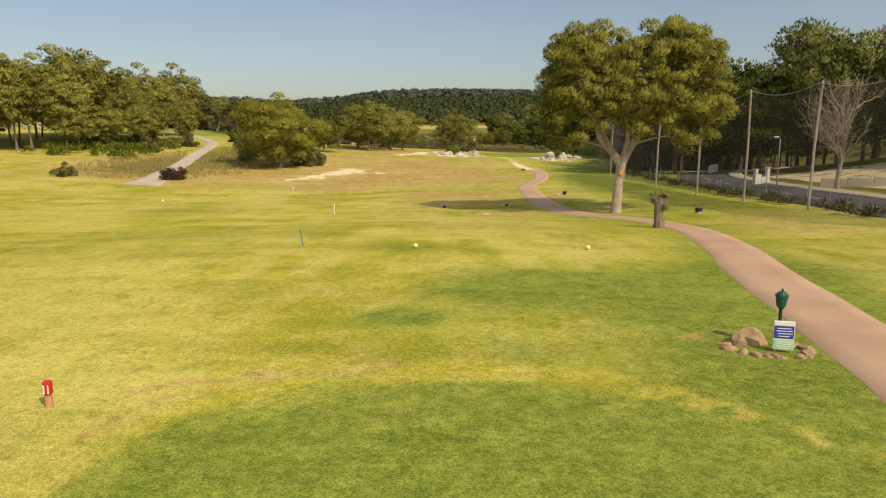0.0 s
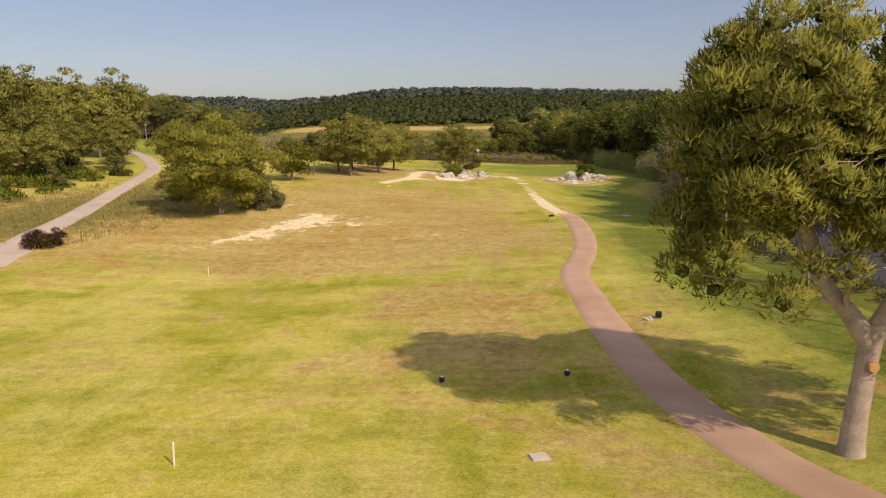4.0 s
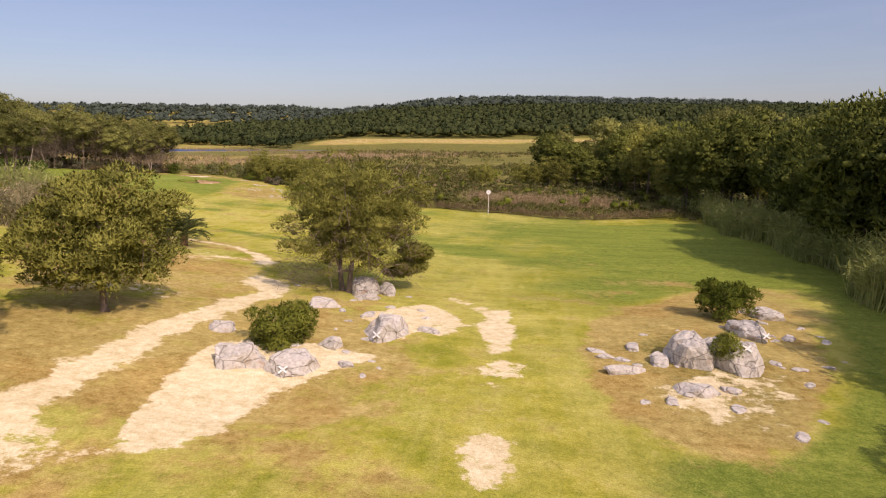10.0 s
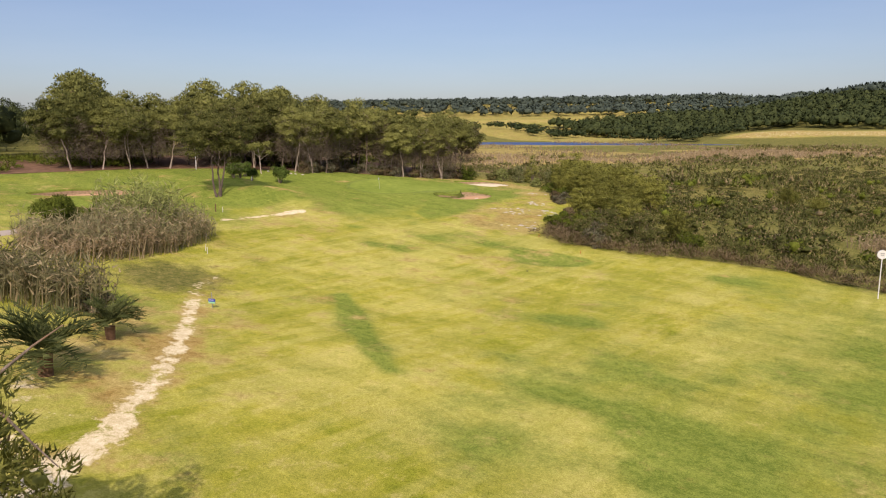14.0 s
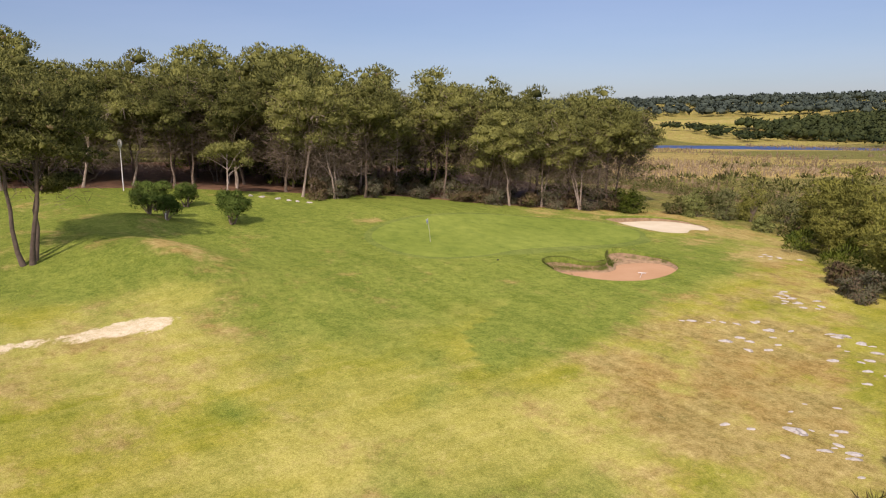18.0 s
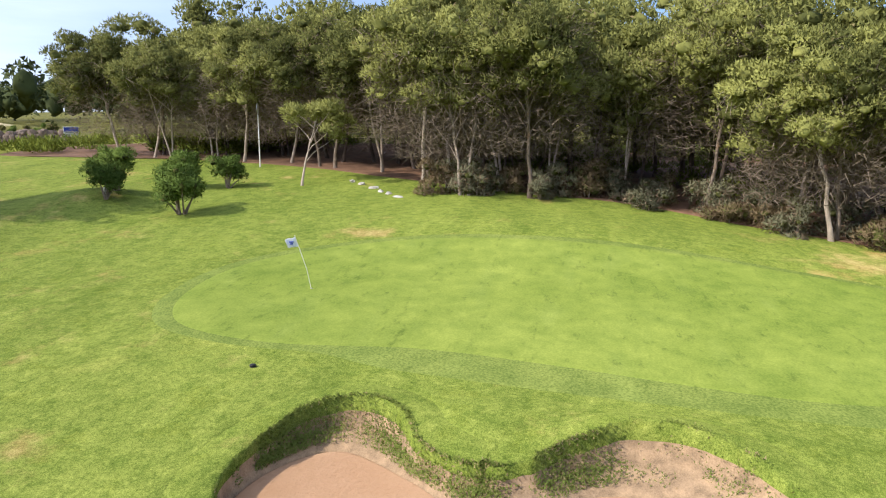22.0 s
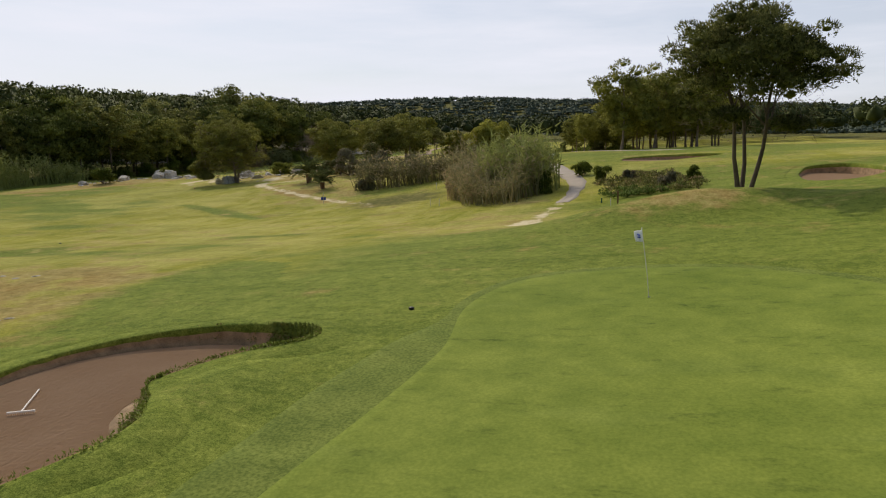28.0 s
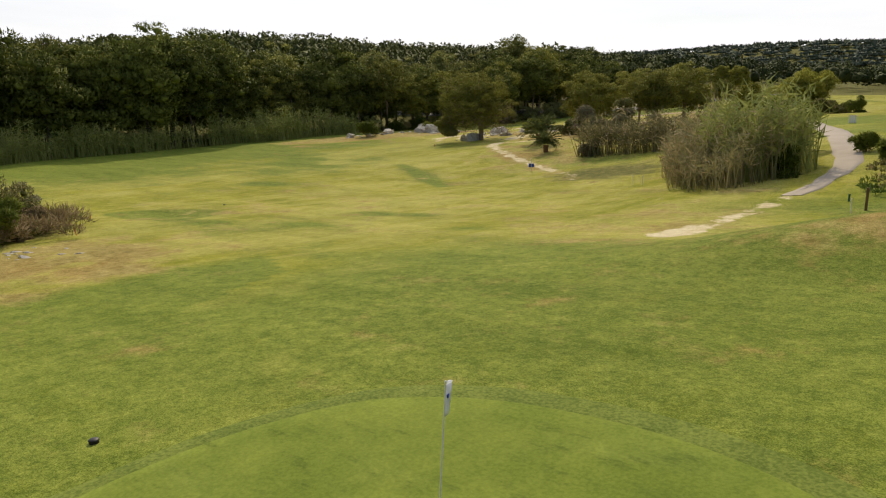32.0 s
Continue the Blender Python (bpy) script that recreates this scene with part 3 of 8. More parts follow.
GREEN_EDGE = closed([(-61.6, 302.6), (-62.3, 298.2), (-62.7, 294.2), (-62.3, 290.2), (-62.8, 287.3), (-64.0, 285.5), (-66.5, 284.5), (-70, 284.7), (-73, 286.4),
                     (-75.4, 289.6), (-76.9, 294), (-77.1, 300), (-76.2, 306), (-74.2, 311.6), (-71.2, 314.8), (-66, 314.2), (-62.8, 310.7), (-61.4, 306.6)], 160)
# faces of the bunkers: where the lip rises, how far round, how high
LIPS_A = [(-58.2, 294.0, 1.5, 0.6), (-55.6, 297.4, 1.5, 0.5), (-56.6, 301.0, 1.9, 0.78), (-55.2, 303.2, 1.5, 0.3)]


def face_width(poly, lips):
    up = sum(h * bell(poly[:, 0], poly[:, 1], x, y, r, r) for x, y, r, h in lips)
    return up, (0.10 + 1.5 * up) * (1 + 0.35 * fbm(poly[:, 0], poly[:, 1], 1.3, 5, 3))


ROAD_LINE = spline([(29.5, -60), (28.6, 10), (28.4, 50), (28.8, 66), (30.6, 82), (36, 97), (47, 109), (64, 120), (100, 140)], 2.0)


def land(x, y):
    """Height of the ground, without the bunkers' hollows."""
    x, y = np.asarray(x, float), np.asarray(y, float)
    p = np.stack([np.clip(x, -150, 75), np.clip(y, -30, 340)], -1) / 100
    z = np.zeros(x.shape)
    for (qx, qy), c in zip(_Q, _C[:_n]):
        z += c * _ker((p[..., 0] - qx) ** 2 + (p[..., 1] - qy) ** 2)
    z = np.clip(z + _C[_n] + p @ _C[_n + 1:], -7.5, 4.0)
    # wetland in the north, woods that rise to the east, ridges far off
    z += (-7.4 - z) * sstep(y + 0.15 * x, 300, 360) * sstep(x, -75, -40)
    z += (-8.0 - z) * sstep(y, 335, 400) * sstep(x, -420, -330)
    z += 5 * bell(x, y, 72, 80, 22, 34) + 7 * sstep(x - 0.05 * (y - 150), 66, 150) * sstep(330 - y, 0, 90) + 9 * sstep(x, 140, 330) * sstep(330 - y, 0, 90)
    z += 4.5 * bell(x, y, -152, 178, 26, 30)
    z += 9 * sstep(y, 725, 830) * sstep(x, -250, -120) + 27 * sstep(y + 0.1 * x, 830, 1010) * sstep(x, -480, 60) + 6 * sstep(y, 880, 1150)
    z += 9 * sstep(y - 0.35 * x, 1000, 1180) + 26 * sstep(y - 0.35 * x, 1250, 1650)
    z += 9 * bell(x, y, 300, 40, 160, 130) * sstep(x, 90, 180) + 82 * bell(x, y, 260, -1500, 1500, 420) + 8 * bell(x, y, 260, -250, 300, 160) * sstep(-y, 20, 120)
    z += 18 * bell(x, y, -500, 100, 200, 400) * sstep(-x, 150, 260)
    # shaped ground of the course
    z += 1.6 * bell(x, y, -70.8, 267.2, 8.5, 3.9, 20) + 1.0 * bell(x, y, -82.2, 269.4, 4.6, 3.2, 20) + 0.55 * bell(x, y, -80, 300, 5, 11) + 0.35 * bell(x, y, -58.2, 300, 1.4, 6)
    z += -0.35 * bell(x, y, -20.5, 267.5, 4.6, 2.4, 10) + 0.5 * bell(x, y, 4, 186, 12, 14) - 0.35 * bell(x, y, 4, 172, 7, 4) + 0.4 * bell(x, y, 30, 188, 9, 10)
    near = sstep(330 - np.hypot(x + 10, y - 160), 0, 120)
    z += near * (0.16 * fbm(x, y, 17, 3, 3) + 0.05 * fbm(x, y, 4, 5, 2)) * (1 - 0.8 * bell(x, y, -69, 300, 9, 16)) + (1 - near) * 1.2 * fbm(x, y, 90, 9, 3) * (1 - sstep(y, 380, 420) * sstep(800 - y, 0, 60) * sstep(-100 - x, 0, 40))
    return z


SAND_Z = {}


def sand_level(poly):
    k = poly.tobytes()
    if k not in SAND_Z:
        SAND_Z[k] = float(np.min(land(poly[:, 0], poly[:, 1])))
    return SAND_Z[k]


def ground_z(x, y):
    return float(land(np.array([float(x)]), np.array([float(y)]))[0])


def axis_lines(spans):
    out = [np.arange(a, b, s) for a, b, s in spans]
    return np.concatenate(out + [np.array([spans[-1][1]])])


GX = axis_lines([(-4200, -1000, 160), (-1000, -400, 40), (-400, -140, 9), (-140, -90, 2.0), (-90, -46, 0.5), (-46, -12, 0.6), (-12, 40, 0.55), (40, 70, 2.5), (70, 200, 6), (200, 600, 30), (600, 4200, 180)])
GY = axis_lines([(-4200, -800, 160), (-800, -100, 30), (-100, -6, 3), (-6, 30, 0.45), (30, 40, 0.8), (40, 150, 1.3), (150, 212, 0.6), (212, 238, 0.7), (238, 284, 0.62), (284, 312, 0.4), (312, 330, 0.62), (330, 420, 3), (420, 1000, 12), (1000, 1700, 35), (1700, 4200, 200)])
XX, YY = np.meshgrid(GX, GY, indexing="ij")
ZZ = land(XX, YY)
_x, _y = XX, YY
for _b, _dp, _lp in ((BUNKER_A, 0.7, LIPS_A), (BUNKER_B, 0.35, [(0, 0, 1, 0)]), (BUNKER_C, 0.3, [(-84, 250, 3, 0.1)]), (BUNKER_D, 0.3, [(-72, 216, 3, 0.1)])):
    _in = inside(_b, XX, YY)
    _nr = (np.abs(XX - _b[:, 0].mean()) < 16) & (np.abs(YY - _b[:, 1].mean()) < 16)
    _fw = face_width(_b, _lp)[1]
    _d2 = np.hypot(XX[_nr][:, None] - _b[None, :, 0], YY[_nr][:, None] - _b[None, :, 1])
    _k = _d2.argmin(1)
    _in[_nr] |= _d2.min(1) < _fw[_k] + 0.6
    ZZ = np.where(_in, np.minimum(ZZ, sand_level(_b) - _dp), ZZ)
LAKES = [closed([(-470, 520), (-390, 560), (-310, 620), (-200, 700), (-180, 735), (-260, 745), (-350, 710), (-460, 650)], 80),
         closed([(-175, 722), (-140, 742), (-138, 752), (-180, 742)], 40)]
for _b in LAKES:
    ZZ = np.where(inside(_b, XX, YY), -9.6, ZZ)

# what covers the ground: dry, bare, lush, wild
_n1, _n2 = fbm(_x, _y, 26, 11), fbm(_x, _y, 9, 12)
SAND_TRACK = spline([(-9.6, 149), (-8.0, 156), (-6.2, 163), (-5.7, 170), (-5.6, 176), (-5.1, 183), (-3.6, 191), (-3, 195), (-5.6, 200), (-8.7, 209)], 2)
TRAIL = spline([(-8.0, 208), (-9.4, 210.2), (-10.9, 212.5), (-13.3, 214.9), (-17.6, 218.9), (-25.3, 224.9), (-35.3, 232.1), (-38, 235.2)], 1)
WHITE_TRACK = spline([(14.6, 113), (14.0, 121), (13.9, 127), (14.0, 137), (14.5, 146), (15, 158), (15.5, 172), (15.7, 190)], 2)
TEE_ARC = spline([(-5.2, 10.5), (-4.5, 11.0), (-3.5, 11.4), (-2.3, 11.6), (-0.8, 11.75), (0.2, 11.75), (1.4, 11.6), (2.1, 11.55), (2.6, 11.3), (3.1, 10.85), (3.5, 10.6), (4.4, 10.0), (4.9, 9.3), (5.5, 8.3)], 0.4)
TEE_ARC2 = spline([(-5.6, 5), (-5.0, 7.4), (-4.8, 8.3), (-4.6, 9.3), (-4.2, 10.2), (-3.5, 10.8), (-2.9, 11.2)], 0.4)
MOWN_EDGE = np.array([(-62.5, 303), (-61.6, 297.1), (-59.8, 292.4), (-56.7, 289.4), (-53.8, 286.7), (-51.2, 282), (-49.5, 278.1), (-45.7, 275.7), (-41.8, 274), (-37.7, 273.2), (-33, 272.5), (-28, 277), (-40, 300), (-56, 314)])
LINE_ARC = spline([(-5.4, 128.4), (-3.1, 124.9), (0.7, 122.7), (6.1, 120.8)], 1.0)


def scrub_edge(y):
    """Western edge of the marsh scrub."""
    return np.interp(y, [270, 276, 289, 304, 314, 326, 340], [-25, -26, -30.4, -37.8, -47.6, -58, -64])


def on_line(pts, w):
    return np.exp(-(line_dist(pts, _x, _y) / w) ** 2)


def patch(pts, soft=1.4, n=70):
    """1 inside a smooth outline on the plan, falling to 0 across its soft edge."""
    pl = closed(pts, n)
    out = np.zeros(_x.shape)
    lo, hi = pl.min(0) - 3, pl.max(0) + 3
    nr = (_x > lo[0]) & (_x < hi[0]) & (_y > lo[1]) & (_y < hi[1])
    sd = line_dist(np.vstack([pl, pl[:1]]), _x[nr], _y[nr]) * np.where(inside(pl, _x[nr], _y[nr]), 1, -1)
    out[nr] = np.clip(0.5 + sd / soft, 0, 1)
    return out


_rough = inside(MOWN_EDGE, _x, _y).astype(float)
_dry = 0.08 + 0.16 * _n1 + 0.20 * sstep(_y, 38, 62) * sstep(212 - _y, 0, 40) * sstep(22 - _x, 0, 14) + 0.15 * sstep(_y, 200, 215) * sstep(290 - _y, 0, 20) * sstep(-25 - _x, -40, 10)
_dry += 0.45 * bell(_x, _y, -2, 95, 13, 15) + 0.30 * bell(_x, _y, -14, 112, 7, 16) + 0.26 * bell(_x, _y, 2, 140, 13, 30) + 0.5 * bell(_x, _y, -20, 158, 10, 14)
_dry += 0.35 * patch([(-46.4, 291), (-45.4, 285), (-44, 280), (-39, 277.4), (-33, 276), (-27.6, 279), (-28.6, 286), (-33, 293), (-39, 301), (-45, 308), (-50, 316), (-54, 321), (-55, 317), (-51, 309), (-48, 300)], 4) + 0.30 * bell(_x, _y, 6, 56, 9, 10) + 0.5 * bell(_x, _y, 19, 40, 4, 14) + 0.36 * _rough * bell(_x, _y, -36, 286, 7, 12) + 0.3 * bell(_x, _y, -20, 262, 5, 5)
_dry += 0.85 * bell(_x, _y, 3, 181, 8, 12) + 0.5 * bell(_x, _y, -12, 178, 9, 18) + 0.45 * bell(_x, _y, 30, 186, 7, 9) + 0.5 * bell(_x, _y, -24, 219, 7, 9) + 0.6 * bell(_x, _y, -16, 200, 10, 10)
_dry += 0.34 * bell(_x, _y, -71, 268.2, 6, 2.5, 20) + 0.3 * bell(_x, _y, 24.6, 60, 1.3, 50) + 0.25 * bell(_x, _y, 22, 202, 8, 4) + 0.3 * bell(_x, _y, 32, 212, 4, 4)
_dry += 0.6 * bell(_x, _y, 28, 181, 6.5, 12) + 0.35 * bell(_x, _y, -10, 108, 12, 12) + 0.35 * bell(_x, _y, 2, 100, 9, 7)
_dry += 0.75 * bell(_x, _y, -32, 100, 11, 14) + 0.6 * bell(_x, _y, -46, 108, 12, 18) + 0.28 * bell(_x, _y, -55, 258, 5, 8) + 0.4 * bell(_x, _y, -78, 288.5, 4, 1.6, 60)
_dry += 0.5 * on_line(TEE_ARC, 0.2) + 0.55 * on_line(TEE_ARC2, 0.34) + 0.4 * bell(_x, _y, -1.2, 12.6, 0.9, 1.6) + 0.6 * bell(_x, _y, 5.0, 13.7, 0.5, 0.35) + 0.3 * on_line(LINE_ARC, 0.8)
_dry += 0.62 * patch([(21.7, 187.4), (24.2, 194.6), (32.2, 206), (40.5, 212), (43.5, 206), (38.4, 191), (33.1, 178.6), (29.2, 172), (26, 170.4), (23, 171.6), (21.4, 178.3)], 2.0)
_dry += 0.36 * patch([(-12, 83), (-2, 87), (7.5, 92), (8, 99), (-2, 100), (-12, 97), (-24, 90)], 6) + 0.3 * patch([(2, 30), (9, 33), (8.5, 40), (1, 42), (-3, 36)], 5) + 0.35 * patch([(-2, 62), (6, 64), (6.5, 78), (-3, 76)], 5)
_dry += 0.07 * np.sign(np.sin(_x * 1.65 + 0.4)) * sstep(_y, 120, 126) * sstep(170 - _y, 0, 12) * sstep(_x, -6, -3) * sstep(13 - _x, 0, 2)
_dry += 0.34 * patch([(-19, 104), (-8, 100), (4, 104), (6, 118), (-2, 136), (-14, 144), (-20, 134), (-19, 120)], 6)
_bare = 0.0 * _x
_bare += 0.9 * on_line(SAND_TRACK, 1.45) * (1 - 0.55 * sstep(_y, 196, 204))
_bare += 1.0 * np.clip(1.35 * on_line(WHITE_TRACK, 0.95), 0, 1) * np.interp(_y, [113, 128, 134, 142, 152, 162, 190], [1, 1, 0.86, 0.68, 0.55, 0.4, 0.36])
_bare += 0.12 * sstep(_dry, 0.45, 0.9) + 0.3 * on_line(LINE_ARC, 0.4) + 0.6 * patch([(-22.8, 95.6), (-18, 98.5), (-15.0, 102.4), (-12.2, 107.5), (-12.6, 112.4), (-15.5, 115.5), (-17.6, 111), (-19.4, 105), (-21.8, 101)], 4.0)
_bare += 0.5 * patch([(-20.6, 117.5), (-18.6, 119.5), (-17.2, 125), (-18.4, 127), (-20, 123)], 2.4) + 0.34 * patch([(-11, 104), (-6.4, 107), (-7.4, 113), (-11.5, 112)], 4) + 0.3 * bell(_x, _y, -4, 99, 9, 1.6, 12)
_bare += 0.5 * bell(_x, _y, -5, 197.5, 3.4, 2.4) + 0.3 * bell(_x, _y, -3.5, 163, 3, 3)
_bare += 0.8 * patch([(14.2, 192.6), (16.3, 195.6), (16.7, 187.5), (15.6, 183.2), (14.2, 188.5)], 1.8) + 0.62 * patch([(9.6, 199.4), (11.6, 199.8), (14, 197.5), (16.2, 194.4), (14.6, 193.2), (11.6, 197)], 1.5) + 0.5 * bell(_x, _y, 16.6, 180.4, 1.4, 2) + 0.45 * bell(_x, _y, 15.4, 168, 1.8, 3)
_bare += 0.36 * bell(_x, _y, 27, 176.5, 3.4, 3) + 0.3 * bell(_x, _y, 30, 180, 4, 2.4)
_bare += 0.14 * _rough * bell(_x, _y, -38, 290, 5, 11) + 0.75 * bell(_x, _y, -60.4, 263.4, 1.2, 2.2) + 0.5 * bell(_x, _y, -14, 208, 5, 4) + 0.5 * bell(_x, _y, -14, 190, 7, 3)
_bare += 0.52 * on_line(np.array([(-61.4, 244), (-61.0, 252), (-60.4, 259), (-59.8, 264.5)]), 1.0) + 0.16 * bell(_x, _y, 28, 181, 6, 10)
_bare += 0.75 * sstep(_x, 36, 38) * sstep(62 - _x, 0, 4) * sstep(_y, 46, 50) * sstep(88 - _y, 0, 6)
_bare += 0.36 * np.exp(-((_x - 25.2) / 0.8) ** 2) * sstep(_y, 20, 30) * sstep(100 - _y, 0, 10)
_bare += 0.9 * sstep(_x, -165, -150) * sstep(-118 - _x, 0, 8) * sstep(_y, 150, 158) * sstep(206 - _y, 0, 6)
_dry += 0.4 * on_line(TRAIL, 1.3)
_bare += 0.74 * on_line(TRAIL, 0.95) * np.interp(_y, [209, 214, 224, 236], [0.8, 1, 0.95, 0.7])
_bare += 0.9 * patch([(0.8, 165.4), (-0.6, 168.2), (-1.2, 172), (-1.6, 176), (-1.2, 180), (2.2, 181.4), (7.6, 180.9), (8.4, 180), (6.8, 177.4), (5, 174.6), (3.8, 171.8), (4.0, 168.2), (2.4, 164.9)], 1.3)
_bare += 0.9 * patch([(5.6, 189.4), (7.4, 193), (9.8, 195.5), (11.9, 193.2), (12.9, 189.6), (12.1, 186), (10.2, 186.4), (9, 184.2), (7.4, 186.4)], 1.3) + 0.4 * bell(_x, _y, -3.0, 165, 3.6, 3)
_bare -= 0.7 * patch([(-3.6, 168), (-2.6, 173), (-2.8, 179), (-2.2, 184), (-1.4, 183), (-2.2, 176), (-1.6, 170), (-0.4, 165.5)], 0.9)
_bare += 0.4 * bell(_x, _y, -18.6, 211.5, 3, 1.5)
_lush = 0.16 + 0.22 * _n2
# greener lawn; at (19, 78) deepened further to paint in tree shade
_lush += 0.8 * bell(_x, _y, 27, 146, 6, 50) + 0.3 * bell(_x, _y, 42, 222, 12, 40) - 0.6 * bell(_x, _y, 28, 181, 6.5, 12) + 0.75 * bell(_x, _y, 19, 78, 5.5, 30) + 0.3 * bell(_x, _y, 0, 5, 9, 5)
_lush += 0.45 * sstep(_y + 0.4 * (_x + 60), 262, 290) * sstep(-40 - _x, 0, 18) + 0.5 * sstep(-62 - _x, 0, 14) * sstep(_y, 220, 245) + 0.22 * bell(_x, _y, 18, 250, 22, 26) + 0.12 * bell(_x, _y, -68, 290, 26, 26) + 0.15 * bell(_x, _y, -70, 250, 14, 14)
_lush += 0.45 * _rough * (bell(_x, _y, -48, 281, 6, 7) + bell(_x, _y, -55, 293, 9, 16)) + 0.3 * bell(_x, _y, -67, 267, 9, 6, 24) - 0.5 * _rough * bell(_x, _y, -37, 290, 8, 14)
_lush += 0.25 * bell(_x, _y, -60, 276, 12, 10) - 0.8 * on_line(TEE_ARC, 0.26) - 0.6 * on_line(TEE_ARC2, 0.4) + 0.3 * bell(_x, _y, 6, 9, 3, 2.5) + 0.3 * bell(_x, _y, 0.5, 8.5, 5, 2)
_lush += 0.5 * bell(_x, _y, 2.4, 18.7, 3.0, 2.4) + 0.45 * bell(_x, _y, -1.1, 15.2, 1.2, 0.9) + 0.5 * on_line(np.array([(-26.4, 241.4), (-16.2, 234.0), (-9.0, 229.4)]), 1.1)
for _px, _py, _w in ((-7, 248.7, 3), (8.7, 233, 4), (1.2, 234, 3), (-0.4, 272, 3), (-40, 259, 2), (-36, 260, 2), (-37, 266.7, 2), (-29.4, 269, 2), (-24.8, 269.4, 2), (12, 228, 4), (16, 110, 3), (-48, 264, 1.5)):
    _lush += 0.4 * bell(_x, _y, _px, _py, _w, _w * 0.6)
_lush += 0.35 * bell(_x, _y, 8.5, 14, 4, 9) + 0.3 * sstep(60 - _y, 0, 10) * np.exp(-((_x - np.interp(_y, [-12, 12, 21, 36, 50, 60], [6.6, 8.2, 9.6, 12.5, 9.9, 8.7])) / 3.2) ** 2)
_lush += 0.6 * bell(_x, _y, -78, 195, 30, 30) + 0.3 * bell(_x, _y, -20, 30, 12, 30)
_lush += 0.1 * sstep(_y, 198, 215) * sstep(_x, -48, -36) + 0.05 * sstep(_y + 0.5 * _x, 205, 225) * sstep(_x, -2, 12) * sstep(282 - _y, 0, 8) - 0.5 * patch([(21.7, 187.4), (24.2, 194.6), (32.2, 206), (40.5, 212), (43.5, 206), (38.4, 191), (33.1, 178.6), (29.2, 172), (26, 170.4), (23, 171.6), (21.4, 178.3)], 2.0)
_lush += 0.13 * patch([(-7, -4), (-6, 6), (-4, 10), (0, 11.2), (3, 10.4), (5, 7.8), (5.4, -4)], 1.6) + 0.14 * patch([(18, 205), (36, 214), (46, 222), (54, 240), (52, 262), (48, 250), (36, 226), (22, 214)], 5)
_lush += 0.17 * patch([(-1, 12), (4, 12), (8, 14), (7, 22), (1.5, 22.5), (-1, 18)], 6) + 0.5 * patch([(-25, 268.5), (-22.5, 264), (-17, 266), (-15.5, 270), (-20, 271)], 1.5)
_strip = patch([(28, 232), (26, 258), (40, 268), (54, 270), (57, 240), (53.5, 212), (49, 198), (42, 184), (36, 171), (30, 160), (27, 160), (29.5, 168), (32.6, 174), (39, 186), (46.4, 204), (47, 216), (38, 226)], 4)
_lush, _dry = _lush + 0.7 * _strip, _dry - 0.75 * _strip
_jag = 2.2 * fbm(_x, _y, 5, 77, 3)
_wild = sstep(_y - np.interp(_x, [-27, -22, -13, -5, 2, 8, 15, 22, 30, 40, 50], [277.8, 275, 276, 279, 279.4, 277, 275.4, 272, 271.4, 277, 284]) + 0.3 * _jag, 0, 2.5) * sstep(_x + 0.4 * _jag, -27, -25) + sstep(_x - scrub_edge(_y) + 0.5 * _jag, 0, 3) * sstep(-25 - _x, 0, 3) * sstep(_y, 276, 279)
_wild += sstep(_y, 327, 333) + sstep(_x - 0.06 * (_y - 150), 47, 51) + sstep(-99 - _x - 0.25 * (290 - _y), 0, 6) * sstep(_y, 235, 250)
_wild += 0.6 * bell(_x, _y, 28.5, 183, 6.5, 13) + 0.62 * bell(_x, _y, -44, 104, 9, 15) + 0.7 * bell(_x, _y, -36, 128, 12, 22) + 0.75 * bell(_x, _y, -40, 232, 9, 7) + 0.6 * bell(_x, _y, -68, 241, 5, 8)
_wild += sstep(-130 - _x, 0, 15) + sstep(-30 - _y, 0, 20) + sstep(_x, 33, 37) * sstep(112 - _y, 0, 30)
_tan = sstep(_y - 1.5 * _x + 30 * fbm(_x, _y, 40, 93), 640, 665) * sstep(_y, 405, 425) * sstep(700 - _y, 0, 20) * sstep(_x, -420, -380) * (1 - 0.7 * sstep(_y, 500, 510) * sstep(-120 - _x, 0, 10))
_wild += 0.36 * patch([(-48, 291), (-47, 285), (-44, 280), (-39, 277.4), (-33, 276), (-27.6, 279), (-28.6, 286), (-33, 293), (-39, 301), (-45, 308), (-50, 316), (-54, 321), (-55, 317), (-51, 309), (-48, 300)], 4) - 0.5 * _strip
_far = sstep(_y, 420, 470)
_wild = np.clip(_wild, 0, 1)
_mz = sstep(_y, 300, 330) * sstep(735 - _y, 0, 30) * sstep(_x, -520, -480) * sstep(_y + 0.3 * _x, 270, 300)
_wild, _dry = _wild * (1 - 0.4 * _mz * (fbm(_x, _y, 55, 91) > -0.1)), _dry + 0.6 * _mz
_field = sstep(_y - 0.1 * _x, 784, 796) * sstep(850 - _y + 0.1 * _x, 0, 30) * sstep(_x, -190, -150) + 0.8 * bell(_x, _y, -480, 960, 190, 60, 20)
_field = np.clip(_field, 0, 1)
_dry, _wild, _bare = _dry + 0.9 * _tan, _wild * (1 - 0.85 * _tan), _bare + 0.2 * _tan
_dry, _lush, _wild = _dry + (0.8 - _dry) * _field, _lush * (1 - _field), _wild * (1 - _field)
_dry, _lush = np.where((_y > 735) & (_field < 0.4), 0.6, _dry), np.where(_far * (_field < 0.4) > 0.5, 0.0, _lush)
_bare = _bare * (1 - _far) + 0.4 * _field + 0.2 * _tan
_wild = np.where((_y > 735) & (_field < 0.4), 0.42 + 0.4 * sstep(_x, -260, -200), _wild)

